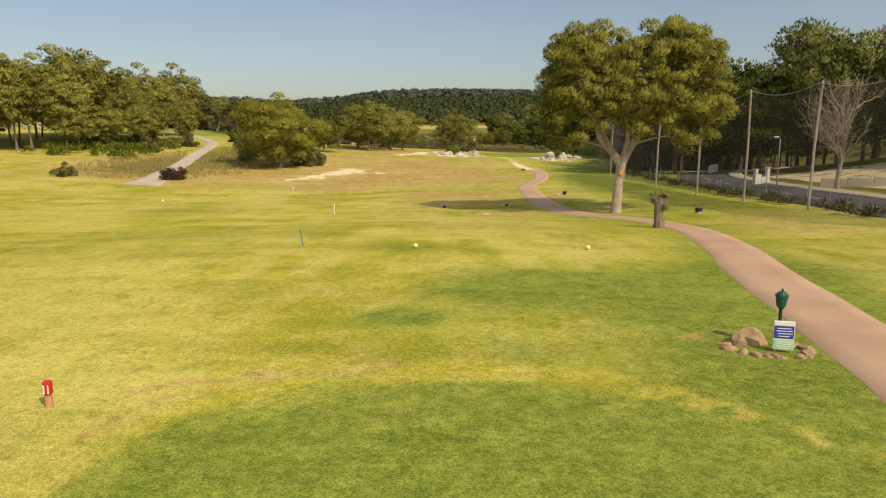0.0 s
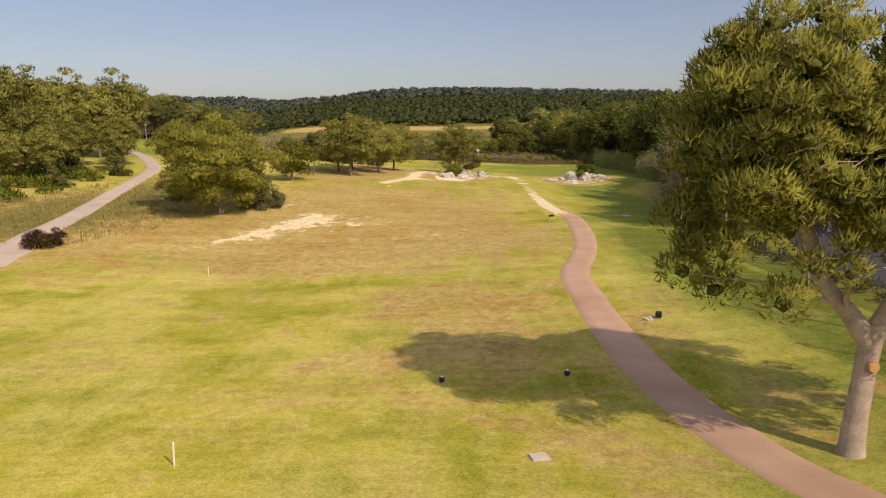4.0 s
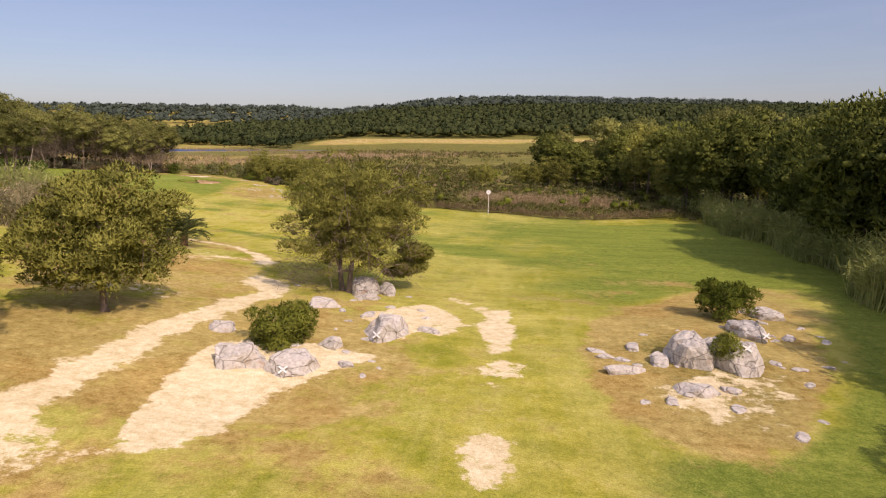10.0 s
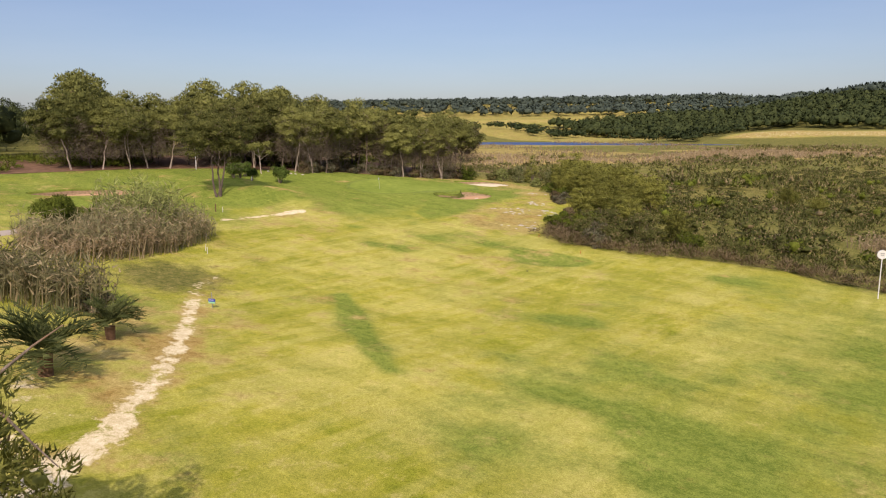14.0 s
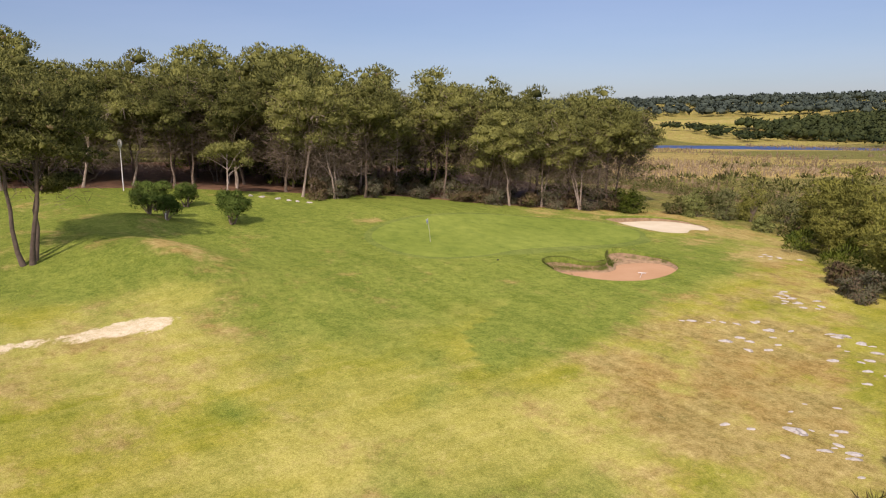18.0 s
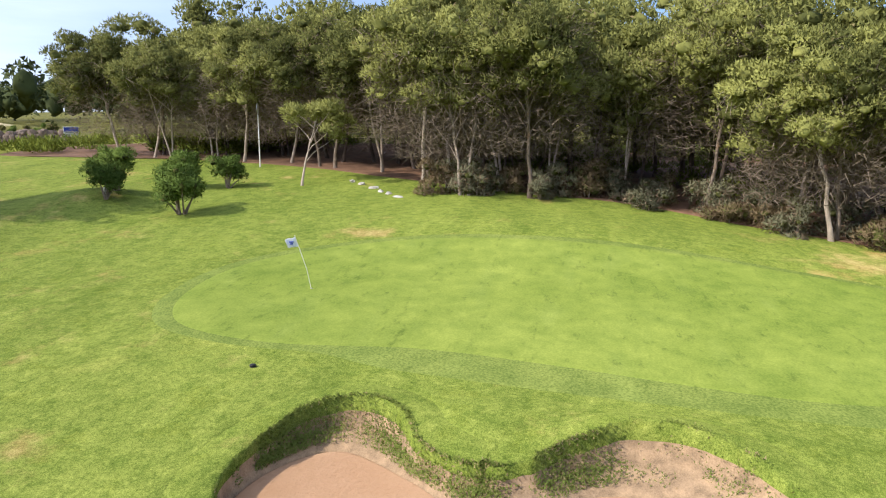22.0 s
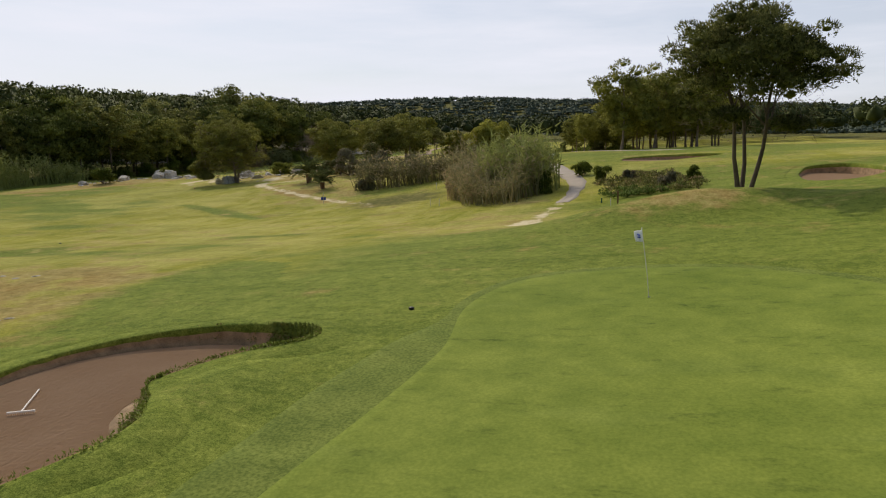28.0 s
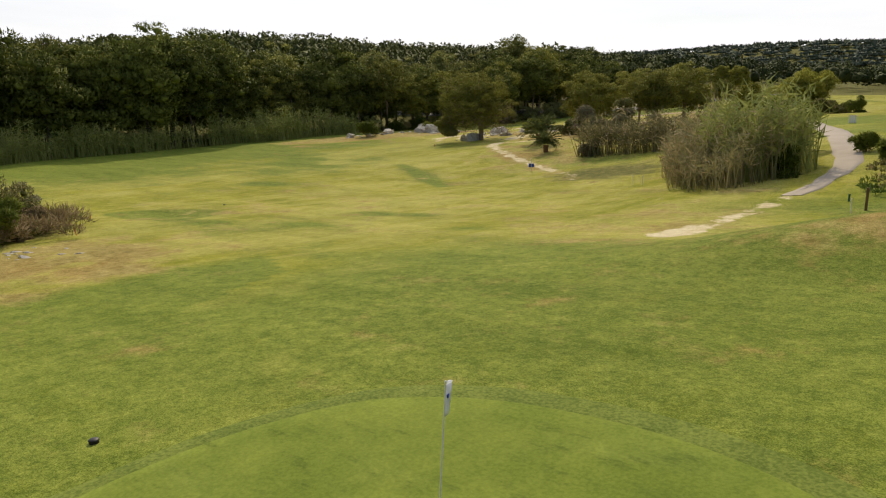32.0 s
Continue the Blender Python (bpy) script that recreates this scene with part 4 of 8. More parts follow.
_nx, _ny = XX.shape
_i, _j = np.meshgrid(np.arange(_nx - 1), np.arange(_ny - 1), indexing="ij")
_a = _i * _ny + _j
_me = mesh_from("ground", np.stack([XX, YY, ZZ], -1).reshape(-1, 3), np.stack([_a, _a + _ny, _a + _ny + 1, _a + 1], -1).reshape(-1, 4), [TURF], smooth=True)
_at = _me.attributes.new("cover", "FLOAT_COLOR", "POINT")
_at.data.foreach_set("color", np.clip(np.stack([_dry, _bare, _lush, _wild], -1), 0, 1).astype(np.float32).ravel())
ground = thing("ground", "sunlit golf course turf with dry and bare patches", "ground", kind="structure", mesh=_me)

for _k, _b in enumerate(LAKES):
    _bm = bmesh.new()
    _f = _bm.faces.new([_bm.verts.new((x, y, -8.2)) for x, y in _b])
    bmesh.ops.triangulate(_bm, faces=[_f])
    _me = bpy.data.meshes.new("lake")
    _bm.to_mesh(_me)
    _bm.free()
    _me.materials.append(WATER)
    thing("water", "still blue lake beyond the marsh", "lake", kind="structure", mesh=_me)


def drape(poly, lift, name, mat, flat=None):
    """A sheet with that outline laid on the ground: rings shrunk towards the middle."""
    c = poly.mean(0)
    rings = [1.0, 0.985, 0.94, 0.86, 0.74, 0.6, 0.45, 0.3, 0.15, 0.0]
    v = []
    for k, r in enumerate(rings):
        q = c + (poly - c) * r
        z = land(q[:, 0], q[:, 1]) + lift if flat is None else np.full(len(q), flat) + 0.10 * (1 - r)* 0 + 0.03 * fbm(q[:, 0], q[:, 1], 2.0, 4, 2)
        if k == 0:
            z = z - 0.06
        v.append(np.column_stack([q, z]))
    n = len(poly)
    i, j = np.meshgrid(np.arange(len(rings) - 1), np.arange(n), indexing="ij")
    f = np.stack([i * n + j, i * n + (j + 1) % n, (i + 1) * n + (j + 1) % n, (i + 1) * n + j], -1).reshape(-1, 4)
    return mesh_from(name, np.vstack(v), f, [mat], smooth=True)


_gc = GREEN_EDGE.mean(0)
_cw = 0.7 + 1.2 * sstep(GREEN_EDGE[:, 0], -66, -63) * sstep(GREEN_EDGE[:, 1], 291, 295) * sstep(312 - GREEN_EDGE[:, 1], 0, 4)
_collar = _gc + (GREEN_EDGE - _gc) * (1 + _cw / np.linalg.norm(GREEN_EDGE - _gc, axis=1))[:, None]
thing("green_collar", "band of slightly longer grass round the green", "green", kind="structure", mesh=drape(_collar, 0.022, "green_collar", COLLAR))
thing("putting_green", "closely mown bright green putting surface", "green", kind="structure", mesh=drape(GREEN_EDGE, 0.045, "putting_green", PUTT))


def ribbon(pts, width, lift, mat, name, rough_edge=0.08, seed=1):
    """A path laid along a line, with its edges turned down."""
    p = np.asarray(pts, float)
    d = unit(np.gradient(p, axis=0))
    nrm = np.stack([-d[:, 1], d[:, 0]], -1)
    r = np.random.default_rng(seed)
    w = np.asarray(width) * np.ones(len(p)) / 2
    offs = np.array([-1.04, -1, -0.5, 0, 0.5, 1, 1.04])
    rows = []
    for o in offs:
        wob = fbm(p[:, 0] + 31 * np.sign(o), p[:, 1], 2.2, 8, 3) * rough_edge if abs(o) > 0.9 else 0.0
        q = p + nrm * ((w + wob) * o)[:, None]
        z = land(q[:, 0], q[:, 1]) + (lift if abs(o) <= 1 or lift < 0.02 else -0.03)
        rows.append(np.column_stack([q, z]))
    v = np.stack(rows, 1).reshape(-1, 3)
    n, m = len(p), len(offs)
    i, j = np.meshgrid(np.arange(n - 1), np.arange(m - 1), indexing="ij")
    f = np.stack([i * m + j, i * m + j + 1, (i + 1) * m + j + 1, (i + 1) * m + j], -1).reshape(-1, 4)
    return mesh_from(name, v, f, [mat])


CART_LINE = spline([(6.6, -12), (7.0, 4), (8.2, 12.6), (8.8, 16.4), (9.6, 21), (11, 27), (12.5, 35.8), (12.5, 43), (11.2, 47.4), (9.9, 50.8), (8.7, 58.8), (8.7, 67.6),
                    (9.0, 75.8), (9.5, 80), (11.2, 86), (12.6, 92), (13.7, 99), (14.5, 106), (14.9, 111), (14.7, 115)], 0.7)
thing("path", "reddish asphalt cart path winding past the tee", "path", kind="structure", mesh=ribbon(CART_LINE, 2.0, 0.02, CART, "path"))
_gp = spline([(-36.2, 84), (-37.2, 91), (-38.8, 98), (-41, 112), (-45, 133), (-48.2, 149), (-53, 160), (-62.5, 178), (-74, 196)], 1.2)
thing("path", "pale grey asphalt cart path climbing past scrub", "path", kind="structure",
      mesh=ribbon(_gp, 2.3 + 2.6 * np.exp(-np.linspace(0, 14, len(_gp))), 0.02, GREY_PATH, "path", 0.12, 2))
_wp = spline([(-44, 180), (-49, 198), (-55.2, 213.6), (-59.3, 227.6), (-61.3, 236.6), (-61.5, 245), (-61.2, 249)], 0.9)
thing("path", "worn pale path leading to the green", "path", kind="structure", mesh=ribbon(_wp, np.interp(np.linspace(0, 1, len(_wp)), [0, .8, 1], [2.1, 1.9, 1.1]), 0.03, GREY_PATH, "path", 0.35, 3))
road = thing("road", "dark asphalt road with a dashed white line", "road", kind="structure", mesh=ribbon(ROAD_LINE, 6.0, 0.05, ROAD, "road", 0.02, 4))


def offset_line(pts, off):
    d = unit(np.gradient(pts, axis=0))
    return pts + np.stack([-d[:, 1], d[:, 0]], -1) * off


_kerb = offset_line(ROAD_LINE, -3.9)
thing("pavement", "concrete pavement with a raised kerb along the road", "pavement", kind="structure", mesh=ribbon(_kerb, 1.6, 0.17, PAVING, "pavement", 0.02, 5))
for _k in range(8, len(ROAD_LINE) - 3, 2):
    _me = ribbon(ROAD_LINE[_k:_k + 2] * 0.75 + ROAD_LINE[_k:_k + 1] * 0.25, 0.14, 0.062, LINE, "road_dash", 0, 6)
    part("dash", _me, LINE, road)


COVER = np.clip(np.stack([_dry, _bare, _lush, _wild], -1), 0, 1)


def cover_at(x, y):
    """The ground's cover at points of the plan."""
    i = np.clip(np.searchsorted(GX, x) - 1, 0, len(GX) - 2)
    j = np.clip(np.searchsorted(GY, y) - 1, 0, len(GY) - 2)
    a, b = ((x - GX[i]) / (GX[i + 1] - GX[i]))[:, None], ((y - GY[j]) / (GY[j + 1] - GY[j]))[:, None]
    return (COVER[i, j] * (1 - a) + COVER[i + 1, j] * a) * (1 - b) + (COVER[i, j + 1] * (1 - a) + COVER[i + 1, j + 1] * a) * b


def stuff(name, label, category, v, f, mat, nrm=None):
    return thing(name, label, category, kind="stuff", mesh=mesh_from(name, v, f, [mat], normals=nrm))


def bunker(poly, mat, label, lips, weeds=(), drop=0.13):
    """Sand in its hollow, below a sloping face of soil and weeds; higher where the lips say."""
    sz = sand_level(poly) + drop
    ob = thing("bunker", label, "bunker", kind="structure", mesh=drape(poly, 0, "bunker", mat, flat=sz - 0.12))
    d = np.roll(poly, -2, 0) - np.roll(poly, 2, 0)
    out = unit(np.stack([d[:, 1], -d[:, 0]], -1))
    area = np.sum(poly[:, 0] * np.roll(poly[:, 1], -1) - poly[:, 1] * np.roll(poly[:, 0], -1))
    out *= np.sign(area)
    up, fw = face_width(poly, lips)
    rows = []
    for o, lift in ((1.5, -0.10), (0.9, 0.02), (0.4, 0.05), (0.1, 0.05), (0.0, 0.02)):
        q = poly + out * (fw + o)[:, None]
        rows.append(np.column_stack([q, land(q[:, 0], q[:, 1]) + lift + up * 0.16 * max(0.0, 1 - o / 1.2)]))
    top = rows[-1][:, 2]
    for s, h in ((0.95, 0.62), (0.8, 0.28), (0.4, 0.1), (0.0, -0.02), (-0.05, -0.4)):
        q = poly + out * (fw * s)[:, None]
        z = sz - 0.1 + (top - sz + 0.1) * h + 0.06 * fbm(q[:, 0], q[:, 1], 0.5, 15, 2) * (0 < h < 0.9)
        rows.append(np.column_stack([q, z]))
    v, n, m = np.vstack(rows), len(poly), len(rows)
    i, j = np.meshgrid(np.arange(m - 1), np.arange(n), indexing="ij")
    f = np.stack([i * n + j, i * n + (j + 1) % n, (i + 1) * n + (j + 1) % n, (i + 1) * n + j], -1).reshape(-1, 4)
    me = mesh_from("turf_lip", v, f, [TURF, CRUMB], True)
    me.polygons.foreach_set("material_index", (np.arange(len(f)) >= 5 * n).astype(np.int32))
    cov = cover_at(v[:, 0], v[:, 1]).astype(np.float32)
    cov[4 * n:6 * n] = (0.1, 0.0, 0.75, 0.0)
    me.attributes.new("cover", "FLOAT_COLOR", "POINT").data.foreach_set("color", cov.ravel())
    part("turf_lip", me, TURF, ob, "turf lip over a crumbling soil face")
    # weeds in patches on the face
    rng = np.random.default_rng(21)
    a = rng.uniform(0, n, 46000)
    k, t = a.astype(int) % n, (a % 1)[:, None]
    k2 = (k + 1) % n
    pk, ok = poly[k] * (1 - t) + poly[k2] * t, unit(out[k] * (1 - t) + out[k2] * t)
    s = rng.uniform(0.05, 1.2, len(k)) ** 0.45
    wd = sum(w * bell(pk[:, 0], pk[:, 1], x, y, r, r) for x, y, r, w in weeds) if weeds else 0 * s
    q = pk + ok * (fw[k] * s)[:, None]
    keep = rng.uniform(0, 1, len(k)) < np.clip(0.8 * wd - 0.06 + 1.1 * fbm(q[:, 0], q[:, 1], 1.1, 25, 3) * (wd > 0.02), 0, 1)
    q, s, k, ok = q[keep], s[keep], k[keep], ok[keep]
    if len(k) == 0:
        return ob
    z = sz - 0.1 + (top[k] - sz + 0.1) * np.interp(s, [0, 0.4, 0.8, 0.95, 1], [-0.02, 0.1, 0.28, 0.62, 1]) + rng.uniform(0.0, 0.10, len(k))
    dd = unit(np.column_stack([-ok * 0.4, rng.uniform(0.2, 1, len(k))]) + rng.normal(0, 0.5, (len(k), 3)))
    bv, bf = blades(np.column_stack([q, z]), dd, 0.075, 0.04, rng)
    bv, bn = dress(bv, unit(np.column_stack([-ok, np.full(len(k), 0.9)])), 0.7)
    stuff("bunker_weeds", "green weeds growing on the bunker face", "weeds", bv, bf, LIP_LEAF, bn)
    return ob


bunker(BUNKER_A, SAND, "kidney-shaped bunker of reddish raked sand", LIPS_A,
            [(-57.6, 292.6, 1.5, 1.5), (-55.6, 297.4, 1.9, 0.62), (-56.6, 299.8, 1.2, 0.8), (-57.0, 301.4, 1.8, 0.3), (-57.0, 294.8, 1.6, 0.5), (-55.6, 292.0, 1.6, 0.4)], -0.12)
bunker(BUNKER_B, SAND_PALE, "shallow bunker of pale cream sand beside the woods", [(0, 0, 1, 0)])
bunker(BUNKER_C, SAND, "shallow bunker of tan sand", [(-84, 250, 3, 0.1)])
bunker(BUNKER_D, SAND, "distant bunker of tan sand", [(-72, 216, 3, 0.1)])

# ---- plants ----


_ico = bmesh.new()
bmesh.ops.create_icosphere(_ico, subdivisions=1, radius=1.0)
ICO_V = np.array([v.co[:] for v in _ico.verts])
ICO_F = np.array([[v.index for v in f.verts] for f in _ico.faces])
_ico.free()


def hulls(c, ax, rng, lo=0.5):
    """One lumpy closed shape about each centre: verts, faces, normals."""
    n = len(c)
    v = ICO_V[None] * rng.uniform(lo, 1.0, (n, len(ICO_V), 1)) * ax[:, None] + c[:, None]
    f = (ICO_F[None] + (np.arange(n) * len(ICO_V))[:, None, None]).reshape(-1, 3)
    return v.reshape(-1, 3), f, unit(ICO_V[None] + [0, 0, 0.1] + rng.normal(0, 0.45, (n, len(ICO_V), 3))).reshape(-1, 3)


def lobes_crown(rng, n_lobes, cz, rx, rz, lobe, leaf_n, leaf_l, leaf_w, flat=0.7, top=0.35, hollow=0.55, heart=0.42, loose=0.9):
    """A crown of foliage pads: lobes over an uneven dome, needle sprays over each lobe."""
    u = unit(rng.normal(size=(n_lobes * 3, 3)))
    u = u[u[:, 2] > (-0.95 if top == 0.0 else -0.7)][:n_lobes]
    u[:, 2] = np.where(rng.uniform(size=len(u)) < top, np.abs(u[:, 2]), u[:, 2])
    rad = rng.uniform(hollow, 1.0, len(u))[:, None]
    c = u * rad * np.array([rx, rx, rz]) * rng.uniform(0.86, 1.12, (len(u), 1)) + np.array([0, 0, cz])
    lr = lobe * rng.uniform(0.65, 1.3, len(u))
    k = rng.choice(len(u), leaf_n, p=lr ** 2 / np.sum(lr ** 2))
    d = unit(rng.normal(size=(leaf_n, 3)))
    d[:, 2] = np.where(rng.uniform(size=leaf_n) < 0.72, np.abs(d[:, 2]), d[:, 2])
    r = lr[k] * rng.uniform(0.45, 1.0, leaf_n) ** 0.6
    p = c[k] + d * r[:, None] * np.array([1, 1, flat])
    out = unit(0.8 * d + 0.4 * unit(c[k] - np.array([0, 0, cz - rz * 0.6])) + np.array([0, 0, 0.5]) + rng.normal(0, loose, (leaf_n, 3)))
    v, f = blades(p, out, leaf_l, leaf_w, rng)
    v, nrm = dress(v, unit(d + 0.35 * unit((p - [0, 0, cz - rz * 0.3]) / [rx, rx, rz]) + [0, 0, 0.15]), 0.55)
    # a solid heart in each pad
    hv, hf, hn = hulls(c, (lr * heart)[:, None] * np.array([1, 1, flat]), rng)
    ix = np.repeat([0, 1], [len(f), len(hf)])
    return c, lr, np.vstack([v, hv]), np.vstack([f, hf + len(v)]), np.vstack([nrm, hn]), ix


def trunk_mesh(name, rng, base_r, height, limbs, mat, lean=(0, 0), forks=1, twigs=(), sides=7, spread=0.16):
    """A bent trunk or several, with limbs that rise into the crown."""
    paths, tops = [], []
    a0 = rng.uniform(0, 6.28)
    for k in range(forks):
        a = a0 + 6.28 * k / forks + rng.uniform(-0.4, 0.4)
        foot = np.array([math.cos(a), math.sin(a), 0]) * (0.0 if forks == 1 else base_r * 1.4)
        head = np.array([lean[0], lean[1], height]) + np.array([math.cos(a), math.sin(a), 0]) * (0 if forks == 1 else height * spread)
        pts = bend(foot + [0, 0, -0.3], head, 9, height * 0.11, rng)
        t = np.linspace(0, 1, 9)
        paths.append((pts, base_r * (1 - 0.62 * t) * (1 + 0.5 * np.exp(-t * 14)) * (1 if forks == 1 else 0.72)))
        tops.append(pts)
    for c in limbs:
        tr = tops[rng.integers(len(tops))]
        lo = int(np.clip(rng.integers(4, 8), 0, 8))
        s = tr[lo]
        if c[2] < s[2] + 0.2:
            s = tr[max(2, lo - 3)]
        r0 = base_r * rng.uniform(0.22, 0.42)
        paths.append((bend(s, c, 6, np.linalg.norm(c - s) * 0.12, rng), np.linspace(r0, r0 * 0.22, 6)))
    for a, b in twigs:
        paths.append((bend(a, b, 4, 0.15, rng), np.linspace(base_r * 0.13, 0.012, 4)))
    v, f = tubes(paths, sides)
    return mesh_from(name, v, f, [mat], smooth=True)


def pine(seed, h, w, clear=0.3, leaf_n=7000, leaf_l=0.42, leaf_w=0.11, lobes=26, label="", mat=None, bark=None, forks=1, lean=(0, 0),
         base_r=None, group="", lobe=0.17, name="pine_tree", hollow=0.55, limbs=14, twig_n=0, category="tree", sides=7, spread=0.16, dead=0, low=(), heart=0.42):
    """A pine as one thing: trunk with its limbs, and a crown of needle pads. Foot at the origin."""
    rng = np.random.default_rng(seed)
    rz = h * (1 - clear) / 2
    cz = h - rz
    c, lr, v, f, nrm, ix = lobes_crown(rng, lobes, cz * 0.98, w / 2 * 0.82, rz * 0.84, w * lobe, leaf_n, leaf_l, leaf_w, hollow=hollow, top=0.0 if clear < 0.15 else 0.3, heart=heart)
    for x, y, z, r in low:
        k = int(leaf_n * 0.05)
        dd = unit(rng.normal(size=(k, 3)))
        p = np.array([x, y, z]) + dd * np.array([1, 1, 0.4]) * r * rng.uniform(0.4, 1, (k, 1))
        v2, f2 = blades(p, unit(dd + [0, 0, 0.3] + rng.normal(0, 0.6, (k, 3))), leaf_l, leaf_w, rng)
        v2, n2 = dress(v2, unit(dd + [0, 0, 0.3]), 0.4)
        v, f, nrm, c = np.vstack([v, v2]), np.vstack([f, f2 + len(v)]), np.vstack([nrm, n2]), np.vstack([c, [[x, y, z]]])
        ix = np.concatenate([ix, np.zeros(len(f2), int)])
    off = np.array([lean[0], lean[1], 0])
    ob = thing(name, label, category, group=group)
    tw = []
    order = rng.permutation(len(c))[:limbs]
    for _ in range(twig_n):
        q = c[order[rng.integers(len(order))]] + off
        e = q + unit(rng.normal(size=3)) * w * 0.13
        e[2] = max(e[2], 0.3)
        tw.append((q, e))
    v[:, 2] = np.maximum(v[:, 2], 0.15)
    part("trunk", trunk_mesh("trunk", rng, base_r or h * 0.022, cz * 1.05, c[order] + off, bark or BARK, lean, forks, tw, sides, spread), BARK, ob)
    if dead:
        z = rng.uniform(h * max(clear - 0.06, 0.08), h * (clear + 0.36 + (0.1 if dead > 2000 else 0)), dead)
        a, rr = rng.uniform(0, 6.28, dead), w * (0.4 if dead > 2000 else 0.34) * rng.uniform(0, 1, dead) ** 0.5
        p = np.column_stack([np.cos(a) * rr, np.sin(a) * rr, z]) + off * (z / h)[:, None]
        g = unit(np.column_stack([np.cos(a), np.sin(a), rng.normal(0.2, 0.5, dead)]) + rng.normal(0, 0.5, (dead, 3)))
        tv, tf = blades(p, g, 0.8, 0.04, rng)
        tagged(part("dead_twig_mass", mesh_from("dead_twig_mass", tv, tf, [DEAD_TWIG]), DEAD_TWIG, ob, "bare grey-brown twigs under the crown"), kind="stuff")
    part("crown", mesh_from("crown", v + off, f, [mat or PINE, mat or PINE], index=ix, normals=nrm), PINE, ob)
    return ob


def plant_out(ob, at, rz=0.0, sc=1.0, label=None, z=None):
    m = pose(at[0], at[1], ground_z(*at) - 0.05 if z is None else z, 0, 0, rz)
    cp = copy_thing(ob, m)
    cp.scale = (sc, sc, sc)
    if label:
        cp["label"] = label
    return cp


def settle(ob, at, rz=0.0, sc=1.0):
    ob.matrix_basis = pose(at[0], at[1], ground_z(*at) - 0.05, 0, 0, rz)
    ob.scale = (sc, sc, sc)
    return ob


def shrub(seed, w, h, leaf_n, leaf_l, leaf_w, mat, label, name="shrub", category="shrub", lobes=14, stems=7, group="", foot=0.3, lobe=0.26):
    """A shrub: stems from one foot and a dense, uneven head."""
    rng = np.random.default_rng(seed)
    c, lr, v, f, nrm, ix = lobes_crown(rng, lobes, h * foot, w / 2 * 0.84, h * (0.96 - foot), min(w, h) * lobe, leaf_n, leaf_l, leaf_w, flat=0.9, top=0.0 if foot < 0.4 else 0.4, hollow=0.3, loose=1.8)
    c[:, 2] = np.maximum(c[:, 2], 0.1 * h)
    v[:, 2] = np.maximum(v[:, 2], 0.02)
    ob = thing(name, label, category, group=group)
    paths = []
    for k in range(stems):
        e = c[rng.integers(len(c))]
        paths.append((bend((0.08 * rng.normal(), 0.08 * rng.normal(), -0.15), e, 5, 0.1, rng), np.linspace(0.035 * h, 0.012 * h, 5) * 0.6))
    tv, tf = tubes(paths, 5)
    part("woody_base", mesh_from("woody_base", tv, tf, [BARK], True), BARK, ob)
    # the hearts get a darker colour that imitates shade inside the head
    part("foliage", mesh_from("foliage", v, f, [mat, INNER_SHADE], index=ix, normals=nrm), mat, ob)
    return ob


